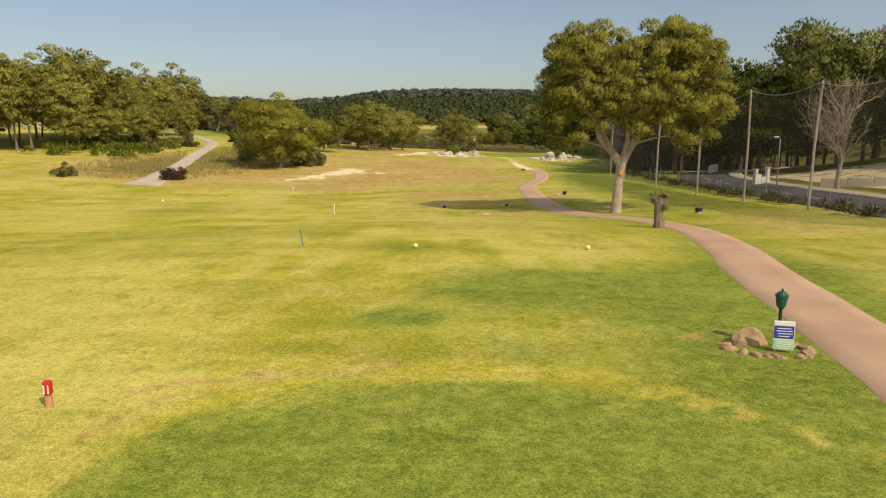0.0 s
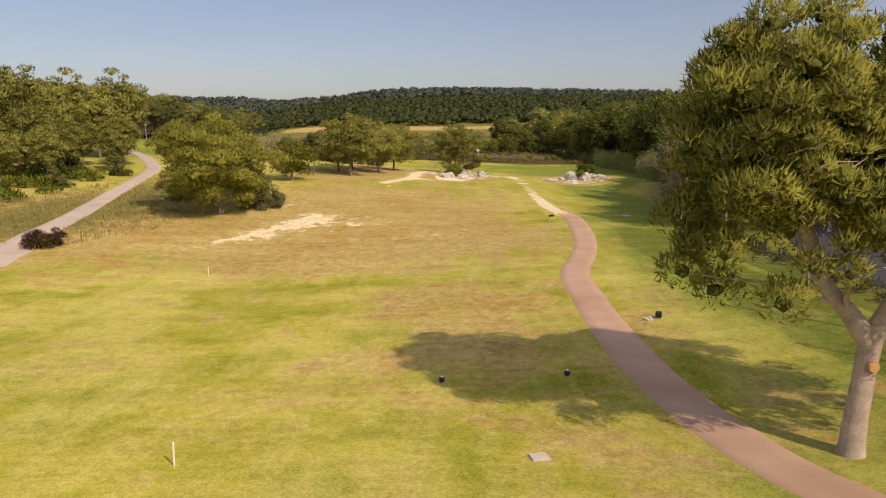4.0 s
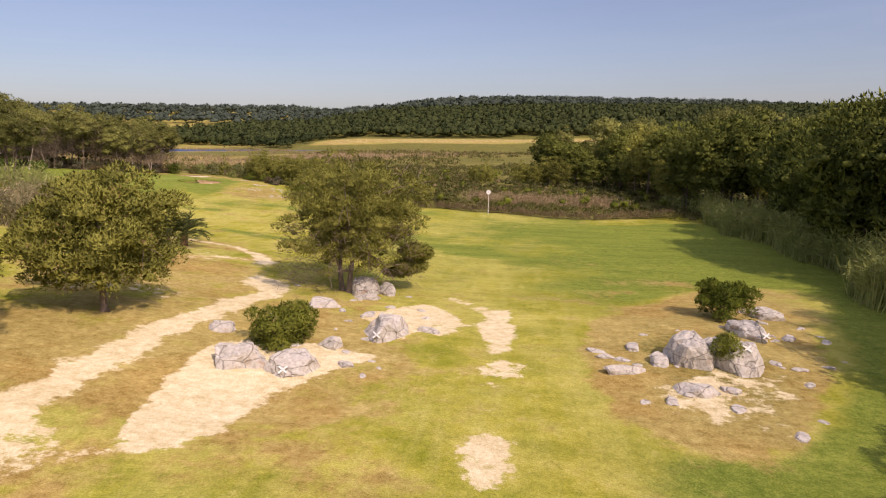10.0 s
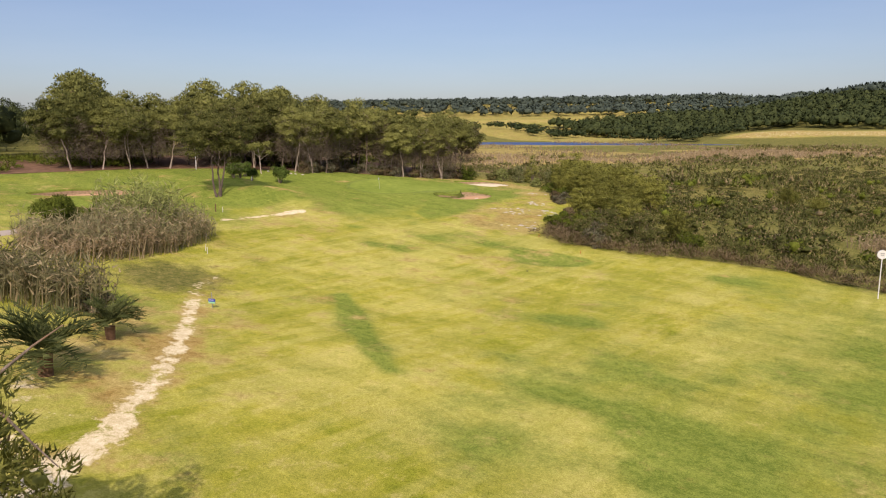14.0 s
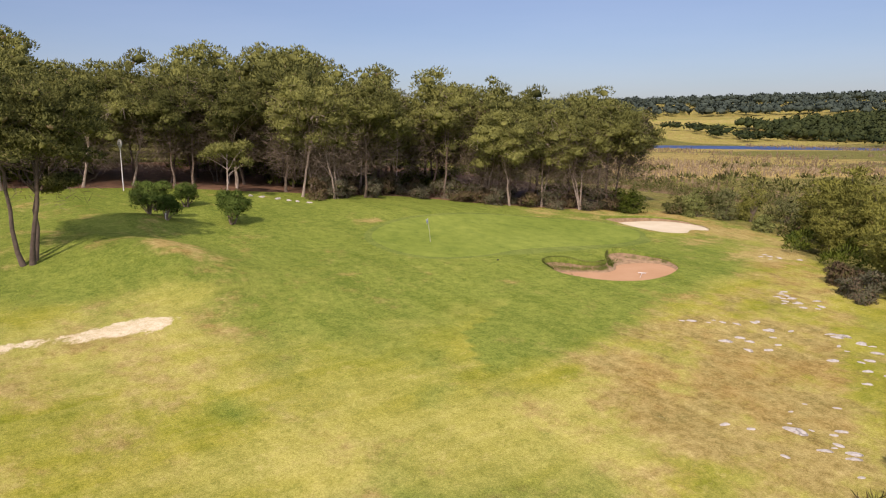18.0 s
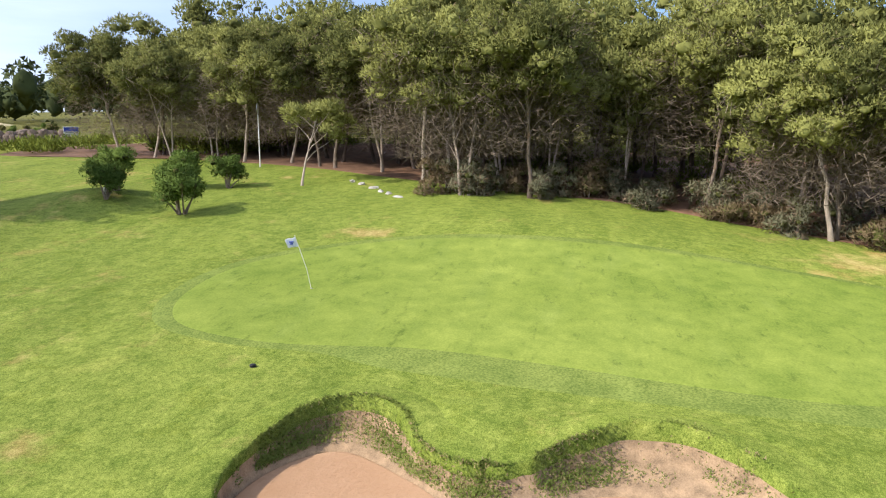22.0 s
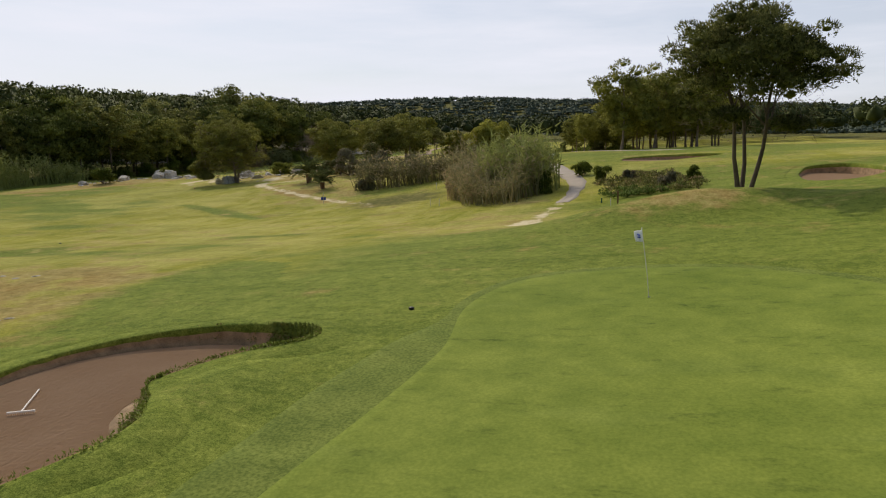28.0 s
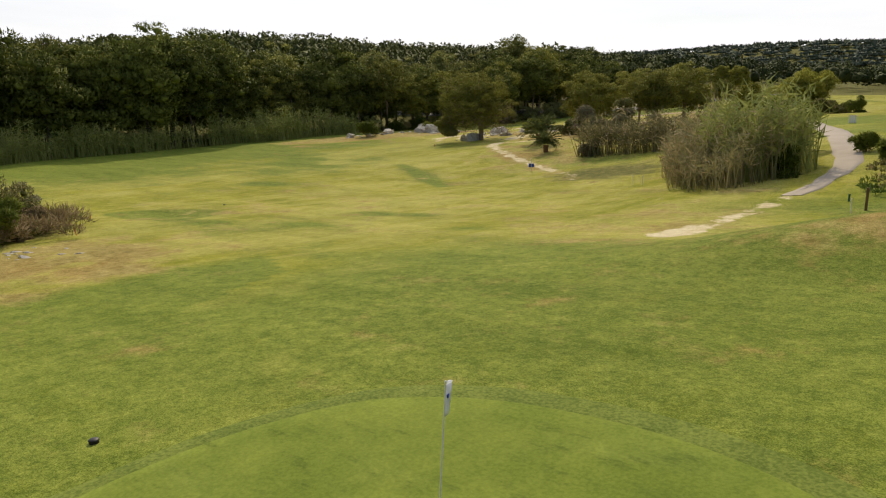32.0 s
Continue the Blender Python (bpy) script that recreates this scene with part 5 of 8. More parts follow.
# the single trees of the course, each with its own build
def twin_pine():
    """The tall pine by the cart path: a straight trunk, a low fork, two plumed heads."""
    rng = np.random.default_rng(101)
    ob = thing("pine_tree", "tall Aleppo pine with a forked pale trunk by the cart path", "tree")
    heads = [((-2.3, 0.4, 9.0), (3.8, 3.9, 4.1), 260), ((3.3, -0.2, 8.7), (4.6, 4.4, 4.4), 330)]
    cs, lr = [], []
    for (hx, hy, hz), (ax, ay, az), n in heads:
        u = unit(rng.normal(size=(n, 3)))
        u[:, 2] = np.where(u[:, 2] < -0.75, -u[:, 2], u[:, 2])
        cs.append(u * rng.uniform(0.4, 0.98, (n, 1)) * [ax, ay, az] + [hx, hy, hz])
        lr.append(rng.uniform(0.42, 0.85, n))
    # plumes hanging low on both sides and rising above the heads
    low = np.array([(-5.2, 0.6, 5.6), (-4.6, -0.8, 6.4), (-4.0, 1.0, 4.9), (-5.6, 0.2, 7.2), (-3.2, -1.6, 5.2), (6.0, -1.0, 5.4), (5.0, 1.2, 4.9), (6.8, 0.4, 6.4), (4.2, -2.2, 5.0), (0.6, -2.6, 5.8), (0.9, -2.2, 6.8),
                    (-3.4, 0, 12.6), (-1.4, 0.6, 12.9), (-0.4, -0.4, 12.2), (1.8, 0, 12.8), (3.6, 0.4, 13.1), (5.2, -0.4, 12.4), (6.4, 0.2, 11.4), (-4.8, 0.2, 11.2)])
    c, r = np.vstack(cs + [low]), np.concatenate(lr + [np.full(len(low), 0.85)])
    n = 130000
    k = rng.choice(len(c), n, p=r ** 2 / np.sum(r ** 2))
    d = unit(rng.normal(size=(n, 3)))
    d[:, 2] = np.where(rng.uniform(size=n) < 0.7, np.abs(d[:, 2]), d[:, 2])
    p = c[k] + d * (r[k] * rng.uniform(0.45, 1.0, n) ** 0.6)[:, None] * [0.95, 0.95, 0.8]
    out = unit(0.6 * d + [0, 0, 0.75] + rng.normal(0, 0.55, (n, 3)))
    v, f = blades(p, out, 0.27, 0.07, rng)
    mid = np.array([0.6, 0, 7.6])
    v, nrm = dress(v, unit(d + 0.35 * unit((p - mid) / [7, 5, 5]) + [0, 0, 0.15]), 0.4)
    # dark hearts: shade between the plumes is put into their colour
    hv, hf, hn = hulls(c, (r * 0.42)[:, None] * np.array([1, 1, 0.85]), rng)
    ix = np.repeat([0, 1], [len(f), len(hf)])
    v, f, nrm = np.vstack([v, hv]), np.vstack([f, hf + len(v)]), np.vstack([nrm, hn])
    # trunk: straight bole, fork, limbs into each plume
    bole = np.array([(0, 0, -0.4), (0.0, 0, 0.3), (0.03, 0, 1.2), (0.12, 0, 2.4), (0.2, 0, 3.4), (0.28, 0, 4.1)])
    left = np.array([(0.2, 0, 3.5), (-0.4, 0.1, 4.4), (-1.3, 0.3, 5.4), (-1.7, 0.4, 6.8), (-2.2, 0.4, 8.6), (-2.4, 0.4, 10.8)])
    right = np.array([(0.25, 0, 3.7), (0.8, 0, 4.8), (1.6, -0.1, 6.0), (2.6, -0.2, 7.6), (3.2, -0.2, 9.4), (3.5, -0.2, 11.2)])
    mids = np.array([(0.3, 0, 3.9), (0.5, -0.4, 5.2), (0.4, -0.8, 6.6), (0.7, -0.6, 8.4)])
    paths = [(bole, [.52, .38, .34, .32, .33, .33]), (left, [.32, .28, .24, .2, .15, .08]), (right, [.34, .3, .26, .2, .15, .08]), (mids, [.2, .16, .12, .07])]
    for q in c[rng.permutation(len(c))[:64]]:
        tr = left if q[0] < -0.2 else right
        s = tr[np.clip(np.argmin(np.abs(tr[:, 2] - q[2] + 1.2)), 1, 5)]
        paths.append((bend(s, q, 6, 0.35, rng), np.linspace(0.085, 0.02, 6)))
    for _ in range(90):
        q = c[rng.integers(len(c))]
        paths.append((bend(q, q + unit(rng.normal(size=3)) * 0.9, 3, 0.1, rng), [.025, .018, .008]))
    tv, tf = tubes(paths, 10)
    tv += 0.025 * np.column_stack([fbm(tv[:, 0] * 3 + tv[:, 2], tv[:, 1] * 3 + tv[:, 2] * 0.6, 0.5, s, 3) for s in (1, 2, 3)])
    trunk = part("trunk", mesh_from("trunk", tv, tf, [PALE_BARK], True), PALE_BARK, ob)
    q = pose(0.16, -0.375, 2.95, 86, 0, 8)
    part("cut_scar", cone(.2, .17, .05, (0, 0, 0), 12, m=q), CUT, trunk, "orange scar of a sawn limb")
    part("crown", mesh_from("crown", v, f, [PINE_TALL, INNER_SHADE], index=ix, normals=nrm), PINE_TALL, ob)
    return ob


settle(twin_pine(), (12.5, 50.9))
settle(pine(102, 12.2, 16.0, 0.0, 70000, 0.3, 0.13, 125, "broad bushy pine with foliage down to the ground", lobe=0.098, base_r=0.3, hollow=0.4, mat=PINE_SUN), (-25.6, 112.4))
settle(pine(103, 12.9, 15.4, 0.04, 80000, 0.27, 0.065, 420, "windswept pine growing out of grey rocks", forks=2, base_r=0.34, lobe=0.05, lean=(0.3, 0.4), hollow=0.25, twig_n=120, limbs=24, dead=2600, mat=PINE_WARM, low=((4.6, 2.5, 1.9, 1.7), (5.2, 1.6, 3.4, 1.6), (3.4, 3.2, 1.3, 1.5), (5.4, 3.2, 2.8, 1.3))), (2.5, 198.2))
settle(pine(104, 7.2, 8.6, 0.0, 13000, 0.26, 0.12, 100, "small bushy tree with yellowing leaves", lobe=0.1, mat=GOLDEN, base_r=0.16, name="tree", hollow=0.4), (-24.3, 145.4))
settle(pine(105, 11.5, 13.4, 0.12, 26000, 0.32, 0.14, 90, lobe=0.105, label="spreading pine with two leaning trunks", forks=2, base_r=0.26, hollow=0.4, twig_n=30, mat=PINE_WARM), (-16.4, 158.4))
settle(pine(106, 8.0, 5.2, 0.22, 7000, 0.28, 0.1, 50, lobe=0.11, label="slender young pine with a thin trunk", base_r=0.12), (-22.6, 155.6))
settle(pine(107, 10.2, 12.4, 0.14, 28000, 0.3, 0.12, 110, lobe=0.098, label="pine with a low fork and open grey-green crown", forks=2, base_r=0.22, twig_n=50, hollow=0.4, limbs=20, mat=PINE_WARM), (-12.3, 169.0))
settle(pine(108, 10.2, 12.4, 0.06, 42000, 0.28, 0.11, 150, lobe=0.088, label="dense dark pine over a shaded sandy floor", base_r=0.24, mat=PINE_WARM, twig_n=40, hollow=0.4), (-10.4, 183.2))
settle(pine(109, 9.8, 11.2, 0.06, 16000, 0.32, 0.14, 80, lobe=0.11, label="pine in a small group beside the fairway", base_r=0.2, hollow=0.4, mat=PINE_WARM), (-19.8, 166))
settle(pine(112, 9.4, 10.6, 0.05, 16000, 0.32, 0.14, 80, lobe=0.11, label="pine behind others over shaded ground", base_r=0.2, hollow=0.4, mat=PINE_WARM), (-18.4, 176))
settle(pine(110, 14.0, 14.0, 0.36, 52000, 0.25, 0.1, 170, "umbrella-shaped pine with two bare crossing trunks", heart=0.42, forks=3, base_r=0.24, lean=(0.0, 0.2), hollow=0.4, twig_n=40, lobe=0.074, spread=0.2, low=((1.6, 2.2, 6.0, 1.3), (-2.2, 2.0, 5.4, 1.2)), bark=DARK_BARK, dead=700), (-74.4, 260.2), 0, 0.94)
settle(pine(111, 6.2, 5.6, 0.42, 3200, 0.32, 0.12, 10, "young leaning pine with a thin pale trunk", base_r=0.09, lean=(-1.6, 0.6), bark=PALE_BARK), (-90.2, 280.2))

# woods round the course: a few builds, planted many times
FRONT_SIZES = [(13.6, 9.8, 0.3, 1, (1.6, 0.6)), (12.6, 9.4, 0.27, 2, (-1.3, 1.0)), (14.2, 10.6, 0.32, 1, (0.4, -1.6)), (12.4, 9.6, 0.23, 1, (-2.2, 0.5)), (13.2, 10.2, 0.28, 2, (0.4, 1.0))]
FRONT = [pine(200 + k, h, w, cl, 28000, 0.25, 0.105, 105, "tall pine at the edge of the wood, bare below", forks=fk, base_r=0.14, lobe=0.112, hollow=0.3, heart=0.55, twig_n=60, group="pines of the wood", bark=PALE_BARK if k != 2 else BARK, lean=ln, sides=6, limbs=12, dead=3000)
         for k, (h, w, cl, fk, ln) in enumerate(FRONT_SIZES)]
EDGE = [pine(210 + k, h, w, cl * 0.45, 12000, 0.3, 0.14, 80, "pine standing in the second row of the wood", forks=fk, base_r=0.13, lobe=0.125, heart=0.6, hollow=0.3, group="pines of the wood", bark=DARK_BARK, lean=ln, sides=5, limbs=8, dead=600)
        for k, (h, w, cl, fk, ln) in enumerate(FRONT_SIZES[:3])]
BUSHY = [pine(240 + k, 13, w, 0.0, 11000, 0.5, 0.15, 150, "young bushy pine among the marsh scrub", base_r=0.2, lobe=0.085, mat=PINE_WARM, heart=0.36, group="young pines of the scrub", limbs=8, sides=5, hollow=0.3) for k, w in enumerate((11, 12.5))]
EAST_SIZES = [(13, 10.4, 0.1), (15, 11, 0.14), (11.5, 10, 0.06), (14, 9.4, 0.08)]
EAST = [pine(220 + k, h, w, cl, 8000, 0.36, 0.2, 90, "dense pine in the eastern wood", mat=PINE_DARK, base_r=0.2, lobe=0.115, group="pines of the eastern wood", limbs=5, sides=5, bark=DARK_BARK, heart=0.55, hollow=0.4)
        for k, (h, w, cl) in enumerate(EAST_SIZES)]
GROVE = [pine(250 + k, h, w, cl, 10000, 0.34, 0.19, 85, "olive-green pine of the grove", mat=PINE_WARM, base_r=0.2, lobe=0.115, group="pines of the grove", limbs=7, sides=5, heart=0.55, hollow=0.4)
         for k, (h, w, cl) in enumerate(EAST_SIZES[:2])]
DEEP = [pine(230 + k, h, w, cl, 6000, 0.36, 0.2, 70, "pine deep in the wood", mat=PINE, base_r=0.2, lobe=0.125, group="pines deep in the wood", limbs=3, sides=4, bark=DARK_BARK, heart=0.55, hollow=0.4)
        for k, (h, w, cl) in enumerate(EAST_SIZES)]
_rng = np.random.default_rng(42)
WOOD_EDGE = spline([(-109, 249), (-104, 262), (-103, 272), (-98.6, 278), (-96.5, 284), (-91, 288.6), (-89.5, 292), (-90.6, 296.5), (-92.5, 301), (-89.5, 307), (-84, 313), (-80.4, 318.8), (-78.4, 323), (-80, 329)], 1.0)


def wood_row(builds, line, gap, back, jit, lo=0.85, hi=1.12):
    d = unit(np.gradient(line, axis=0))
    nrm = np.stack([-d[:, 1], d[:, 0]], -1)
    spots = []
    acc = 0.0
    for i in range(1, len(line)):
        acc += np.linalg.norm(line[i] - line[i - 1])
        if acc > gap:
            acc = 0.0
            spots.append(line[i] + nrm[i] * (back + _rng.uniform(-jit, jit)) + d[i] * _rng.uniform(-jit, jit))
    for q in spots:
        b = builds[_rng.integers(len(builds))]
        plant_out(b, q, _rng.uniform(0, 360), _rng.uniform(lo, hi))
    return spots


for _k, _b in enumerate(FRONT):
    settle(_b, [(-91, 288.6), (-89, 292), (-90.3, 296), (-84.2, 313.2), (-79.2, 320.6)][_k], 40 * _k)
for _k, _b in enumerate(EDGE):
    settle(_b, [(-112, 262), (-104, 284), (-96, 300)][_k], 70 * _k)
for _k, _b in enumerate(BUSHY):
    settle(_b, [(-33.5, 308.5), (-39.5, 310.5)][_k], 0, .55)
for _k, _b in enumerate(DEEP):
    settle(_b, [(-120, 268), (-112, 290), (-106, 306), (-98, 322)][_k], 70 * _k)
wood_row(FRONT, WOOD_EDGE, 3.7, 1.2, 0.9)
wood_row(EDGE, WOOD_EDGE, 3.8, 5.6, 1.6, 1.0, 1.2)
wood_row(DEEP, WOOD_EDGE[:75], 4.2, 12.0, 2.0, 1.05, 1.2)
wood_row(DEEP, WOOD_EDGE[:68], 5.0, 18.0, 2.5, 1.1, 1.25)
wood_row(DEEP, WOOD_EDGE[:60], 6.0, 25.0, 2.5, 1.1, 1.3)
EAST_EDGE = spline([(31, 106), (37, 127), (42, 146), (48, 164), (53, 184), (57.5, 207), (61, 236), (60, 268), (57, 284), (52, 293), (49, 306), (47, 320), (42, 337), (34, 352), (26, 364), (18, 370)], 1.0)
for _k, _b in enumerate(GROVE):
    settle(_b, [(-64, 121), (-70, 117)][_k], 50 * _k)
for _k, _b in enumerate(EAST):
    settle(_b, [(66, 190), (70, 215), (64, 240), (48, 152)][_k], 50 * _k)
wood_row(EAST + GROVE, EAST_EDGE, 6.0, -5.0, 2.2, 0.8, 1.5)
wood_row(EAST, EAST_EDGE, 6.6, -13.5, 2.8, 1.0, 1.5)
wood_row(DEEP, EAST_EDGE, 7.0, -20.0, 3.5, 1.25, 1.6)
wood_row(DEEP, EAST_EDGE, 8.5, -31.0, 4.0, 1.3, 1.65)
for _q in [(48, 86), (41, 92), (54, 78), (54, 92), (60, 70), (60, 82), (36, 108), (44, 118), (66, 52), (30.5, 103), (34, 112), (32, 98)]:
    plant_out(EAST[_rng.integers(4)], _q, _rng.uniform(0, 360), _rng.uniform(1.15, 1.45), "tall dark pine behind the road")
for _q in [(43, 153), (44.6, 160), (47, 167), (49, 174), (51.4, 181), (53, 188), (41, 140), (37.5, 130), (39, 146), (57, 196)]:
    plant_out((EAST + GROVE)[_rng.integers(6)], _q, _rng.uniform(0, 360), _rng.uniform(0.85, 1.3), "dark pine leaning over the edge of the lawn")
for _q in [(62, 206), (66, 214), (63, 222), (68, 230), (71, 207), (65, 198), (60, 192), (73, 221), (69, 240), (64, 250), (57, 182), (62, 178), (58, 228), (61, 236), (60, 246), (63, 258), (67, 262), (66, 226)]:
    plant_out(EAST[_rng.integers(4)], _q, _rng.uniform(0, 360), _rng.uniform(1.5, 1.75), "tall pine towering over the eastern wood")
# western groves seen from the tee and from the green
for _q in [(-62, 134), (-66, 141), (-70, 136), (-74, 144), (-79, 139), (-60, 150), (-67, 152), (-74, 156), (-83, 148), (-70, 166), (-78, 166), (-64, 164),
           (-84, 132), (-76, 128), (-71, 147), (-77, 150), (-62, 122), (-68, 118), (-74, 122), (-80, 116), (-57, 140), (-56, 156), (-64, 172), (-72, 112), (-86, 122)]:
    plant_out(GROVE[_rng.integers(2)], _q, _rng.uniform(0, 360), (0.55 if _q[0] > -64 else 1.12) * _rng.uniform(0.85, 1.25), "grove pine with a dense rounded crown")
for _q, _s in [((-75, 120), 1.0), ((-58.5, 125), .68), ((-54.5, 129), .6), ((-52.5, 145), .6), ((-54, 151), .62), ((-58.5, 134), .8), ((-80, 121), 1.0), ((-67, 127), 1.1)]:
    plant_out(GROVE[_rng.integers(2)], _q, _rng.uniform(0, 360), _s, "olive-green pine at the front of the grove")
for _q in [(-116, 190), (-121, 192), (-113, 184), (-126, 186), (-118, 180), (-131, 190), (-124, 180), (-120, 186)]:
    plant_out(EAST[_rng.integers(4)], _q, _rng.uniform(0, 360), _rng.uniform(1.05, 1.4), "dark pine beside the boulder wall")
for _q, _s in [((57, 221), 1.4), ((59, 213), 1.42), ((57, 230), 1.35), ((62, 222), 1.5), ((57, 282), 1.38), ((60, 286), 1.45), ((55.5, 289), 1.36), ((59, 294), 1.42), ((63, 280), 1.5), ((54, 297), 1.3)]:
    plant_out(EAST[1], _q, 80 * _s, _s, "tall pine towering over the eastern wood")
# small wood between the course and the marsh, and lone pines in the scrub
for _q, _s in [((-28.8, 291.6), .45), ((-19, 287), .44), ((-12, 285), .42), ((-22.4, 290), .42), ((-38, 309), .55), ((-44, 325), .6), ((-48, 328), .62), ((-52, 331), .58), ((-40, 326), .62), ((-57, 335), .5), ((-54, 334), .72), ((-34, 318), .6), ((-35, 309), .58), ((-33.2, 305.6), .5), ((-30, 300), .42), ((-31, 312), .6), ((-27, 303), .5), ((-42, 314), .5), ((-24, 296), .42), ((-37, 315), .6), ((-26, 310), .55),
               ((-50, 322), .4), ((-55, 330), .42), ((-47, 330), .45), ((8.3, 352), .62), ((19, 356), .66), ((23, 353), .6), ((27, 356), .8), ((30, 350), .75), ((-6, 335), .35), ((-14, 348), .4), ((4, 372), .5)]:
    plant_out(BUSHY[_rng.integers(2)], _q, _rng.uniform(0, 360), _s, "young bushy pine rising from the marsh scrub")


def leaf_clumps(spots, sizes, per, leaf_l, leaf_w, rng, flat=0.8, up=0.5, lift=0.35):
    """Many bushes as one cloud of leaves."""
    n = len(spots)
    k = np.repeat(np.arange(n), per)
    d = unit(rng.normal(size=(len(k), 3)))
    d[:, 2] = np.abs(d[:, 2])
    r = sizes[k] * rng.uniform(0.5, 1.0, len(k))
    p = spots[k] + d * r[:, None] * np.array([1, 1, flat]) + np.array([0, 0, 1]) * (sizes[k] * lift)[:, None]
    out = unit(d + np.array([0, 0, up]) + rng.normal(0, 0.5, d.shape))
    ln = leaf_l * (0.5 + 0.5 * sizes[k] / sizes.mean())
    side = unit(np.cross(out, unit(rng.normal(size=d.shape))))
    w = (leaf_w * rng.uniform(0.7, 1.3, len(k)))[:, None]
    v = np.stack([p - side * w / 2, p + side * w / 2, p + out * ln[:, None] * rng.uniform(0.7, 1.3, (len(k), 1))], 1).reshape(-1, 3)
    v, nrm = dress(v, unit(d + [0, 0, 0.3]), 0.5)
    return v, np.arange(len(v)).reshape(-1, 3), nrm


def scatter(n, x0, x1, y0, y1, test, rng):
    x, y = rng.uniform(x0, x1, n), rng.uniform(y0, y1, n)
    k = test(x, y)
    x, y = x[k], y[k]
    return np.column_stack([x, y, land(x, y)])


def clump_stuff(name, label, category, clumps, mat):
    return stuff(name, label, category, clumps[0], clumps[1], mat, clumps[2])


def far_woods(spots, h, w, per, rng, name, label, leaf=0.34, mat=None):
    """Distant trees: a lumpy crown for each, under sprays of foliage, standing on the slopes."""
    n = len(spots)
    hs, ws = h * rng.uniform(0.72, 1.25, n), w * rng.uniform(0.7, 1.25, n)
    c = spots + np.array([0, 0, 1]) * (hs * 0.62)[:, None]
    ax = np.column_stack([ws / 2, ws / 2, hs * 0.38])
    hv, hf, hn = hulls(c, ax * (0.95 if leaf > 0.3 else 0.72), rng, 0.7)
    k = np.repeat(np.arange(n), per)
    d = unit(rng.normal(size=(len(k), 3)))
    d[:, 2] = np.where(rng.uniform(size=len(k)) < 0.8, np.abs(d[:, 2]), d[:, 2])
    p = c[k] + d * ax[k] * rng.uniform(0.8, 1.0, (len(k), 1))
    out = unit(0.6 * d + rng.normal(0, 0.8, d.shape))
    v, f = blades(p, out, w * leaf * 0.55, w * leaf * 0.6, rng)
    v, nrm = dress(v, unit(d + [0, 0, 0.2]), 0.12)
    return stuff(name, label, "forest", np.vstack([hv, v]), np.vstack([hf, f + len(hv)]), mat or PINE_FAR, np.vstack([hn, nrm]))


_r = np.random.default_rng(5)
far_woods(scatter(7000, -560, 700, 835, 1040, lambda x, y: (y + 0.1 * x > 852 + 12 * np.sin(x / 37)) & (x > -440 + 0.5 * (y - 830)), _r), 10.5, 9.0, 16, _r, "far_woods", "pine woods on the northern ridge", 0.36)
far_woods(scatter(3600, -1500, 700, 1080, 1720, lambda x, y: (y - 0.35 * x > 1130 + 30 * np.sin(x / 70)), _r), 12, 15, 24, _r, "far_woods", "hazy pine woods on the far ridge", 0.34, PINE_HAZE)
far_woods(scatter(1700, 100, 460, -180, 330, lambda x, y: (x > 108 - 0.25 * np.minimum(y, 0)), _r), 13, 9.5, 44, _r, "far_woods", "pine woods on the eastern slope", 0.27)
far_woods(scatter(900, -190, 320, -420, -60, lambda x, y: y < -70 + 0.1 * x, _r), 12, 10, 50, _r, "far_woods", "pine woods behind the tee", 0.24)
far_woods(scatter(5200, -900, 1400, -1700, -560, lambda x, y: y < 1, _r), 8, 26, 10, _r, "far_woods", "wooded hills far to the south, tinted blue for haze", 0.34, PINE_HAZE)
far_woods(scatter(520, -270, -128, 205, 360, lambda x, y: (x < -122) & (y > 200 + 0.2 * (x + 270)) & ((x < -150) | (y > 236)), _r), 10, 9, 420, _r, "far_woods", "the depth of the western pine wood", 0.06)
far_woods(scatter(420, -330, -140, 20, 200, lambda x, y: (x < -165) | (y < 130), _r), 13, 9, 70, _r, "far_woods", "woods beyond the neighbouring fairway", 0.2)
far_woods(scatter(220, -140, -30, -60, 80, lambda x, y: (y < 30) & (x < -50), _r), 12, 9, 160, _r, "far_woods", "woods beside the first tee", 0.18)
far_woods(scatter(260, 50, 120, -40, 130, lambda x, y: (x > 64), _r), 15, 9, 140, _r, "far_woods", "dark pines beyond the car park", 0.19)


far_woods(scatter(300, -620, -170, 752, 860, lambda x, y: fbm(x, y, 60, 95) > -0.15, _r), 7, 13, 40, _r, "far_woods", "dark bushes beyond the lake", 0.22)
# marsh scrub north of the fairway
def in_marsh(x, y):
    edge = 279 - 0.1 * np.maximum(x + 2, 0) - 2.5 * np.sin(x / 8)
    return np.where(x > -26, y > edge + 1, (x > scrub_edge(y) + 0.6) & (y > 277)) & (x < 70)


_s = scatter(5200, -62, 68, 272, 470, lambda x, y: in_marsh(x, y) & (fbm(x, y, 16, 31) > -0.05 - 0.1 * (y < 345)) & ((x - 24) ** 2 / 400 + (y - 300) ** 2 / 130 > 1), _r)
clump_stuff("marsh_scrub", "low green marsh scrub", "scrub", leaf_clumps(_s, _r.uniform(0.5, 1.4, len(_s)) * _r.choice([0.7, 1.0, 1.7], len(_s), p=[.5, .38, .12]), 60, 0.34, 0.15, _r), MARSH)
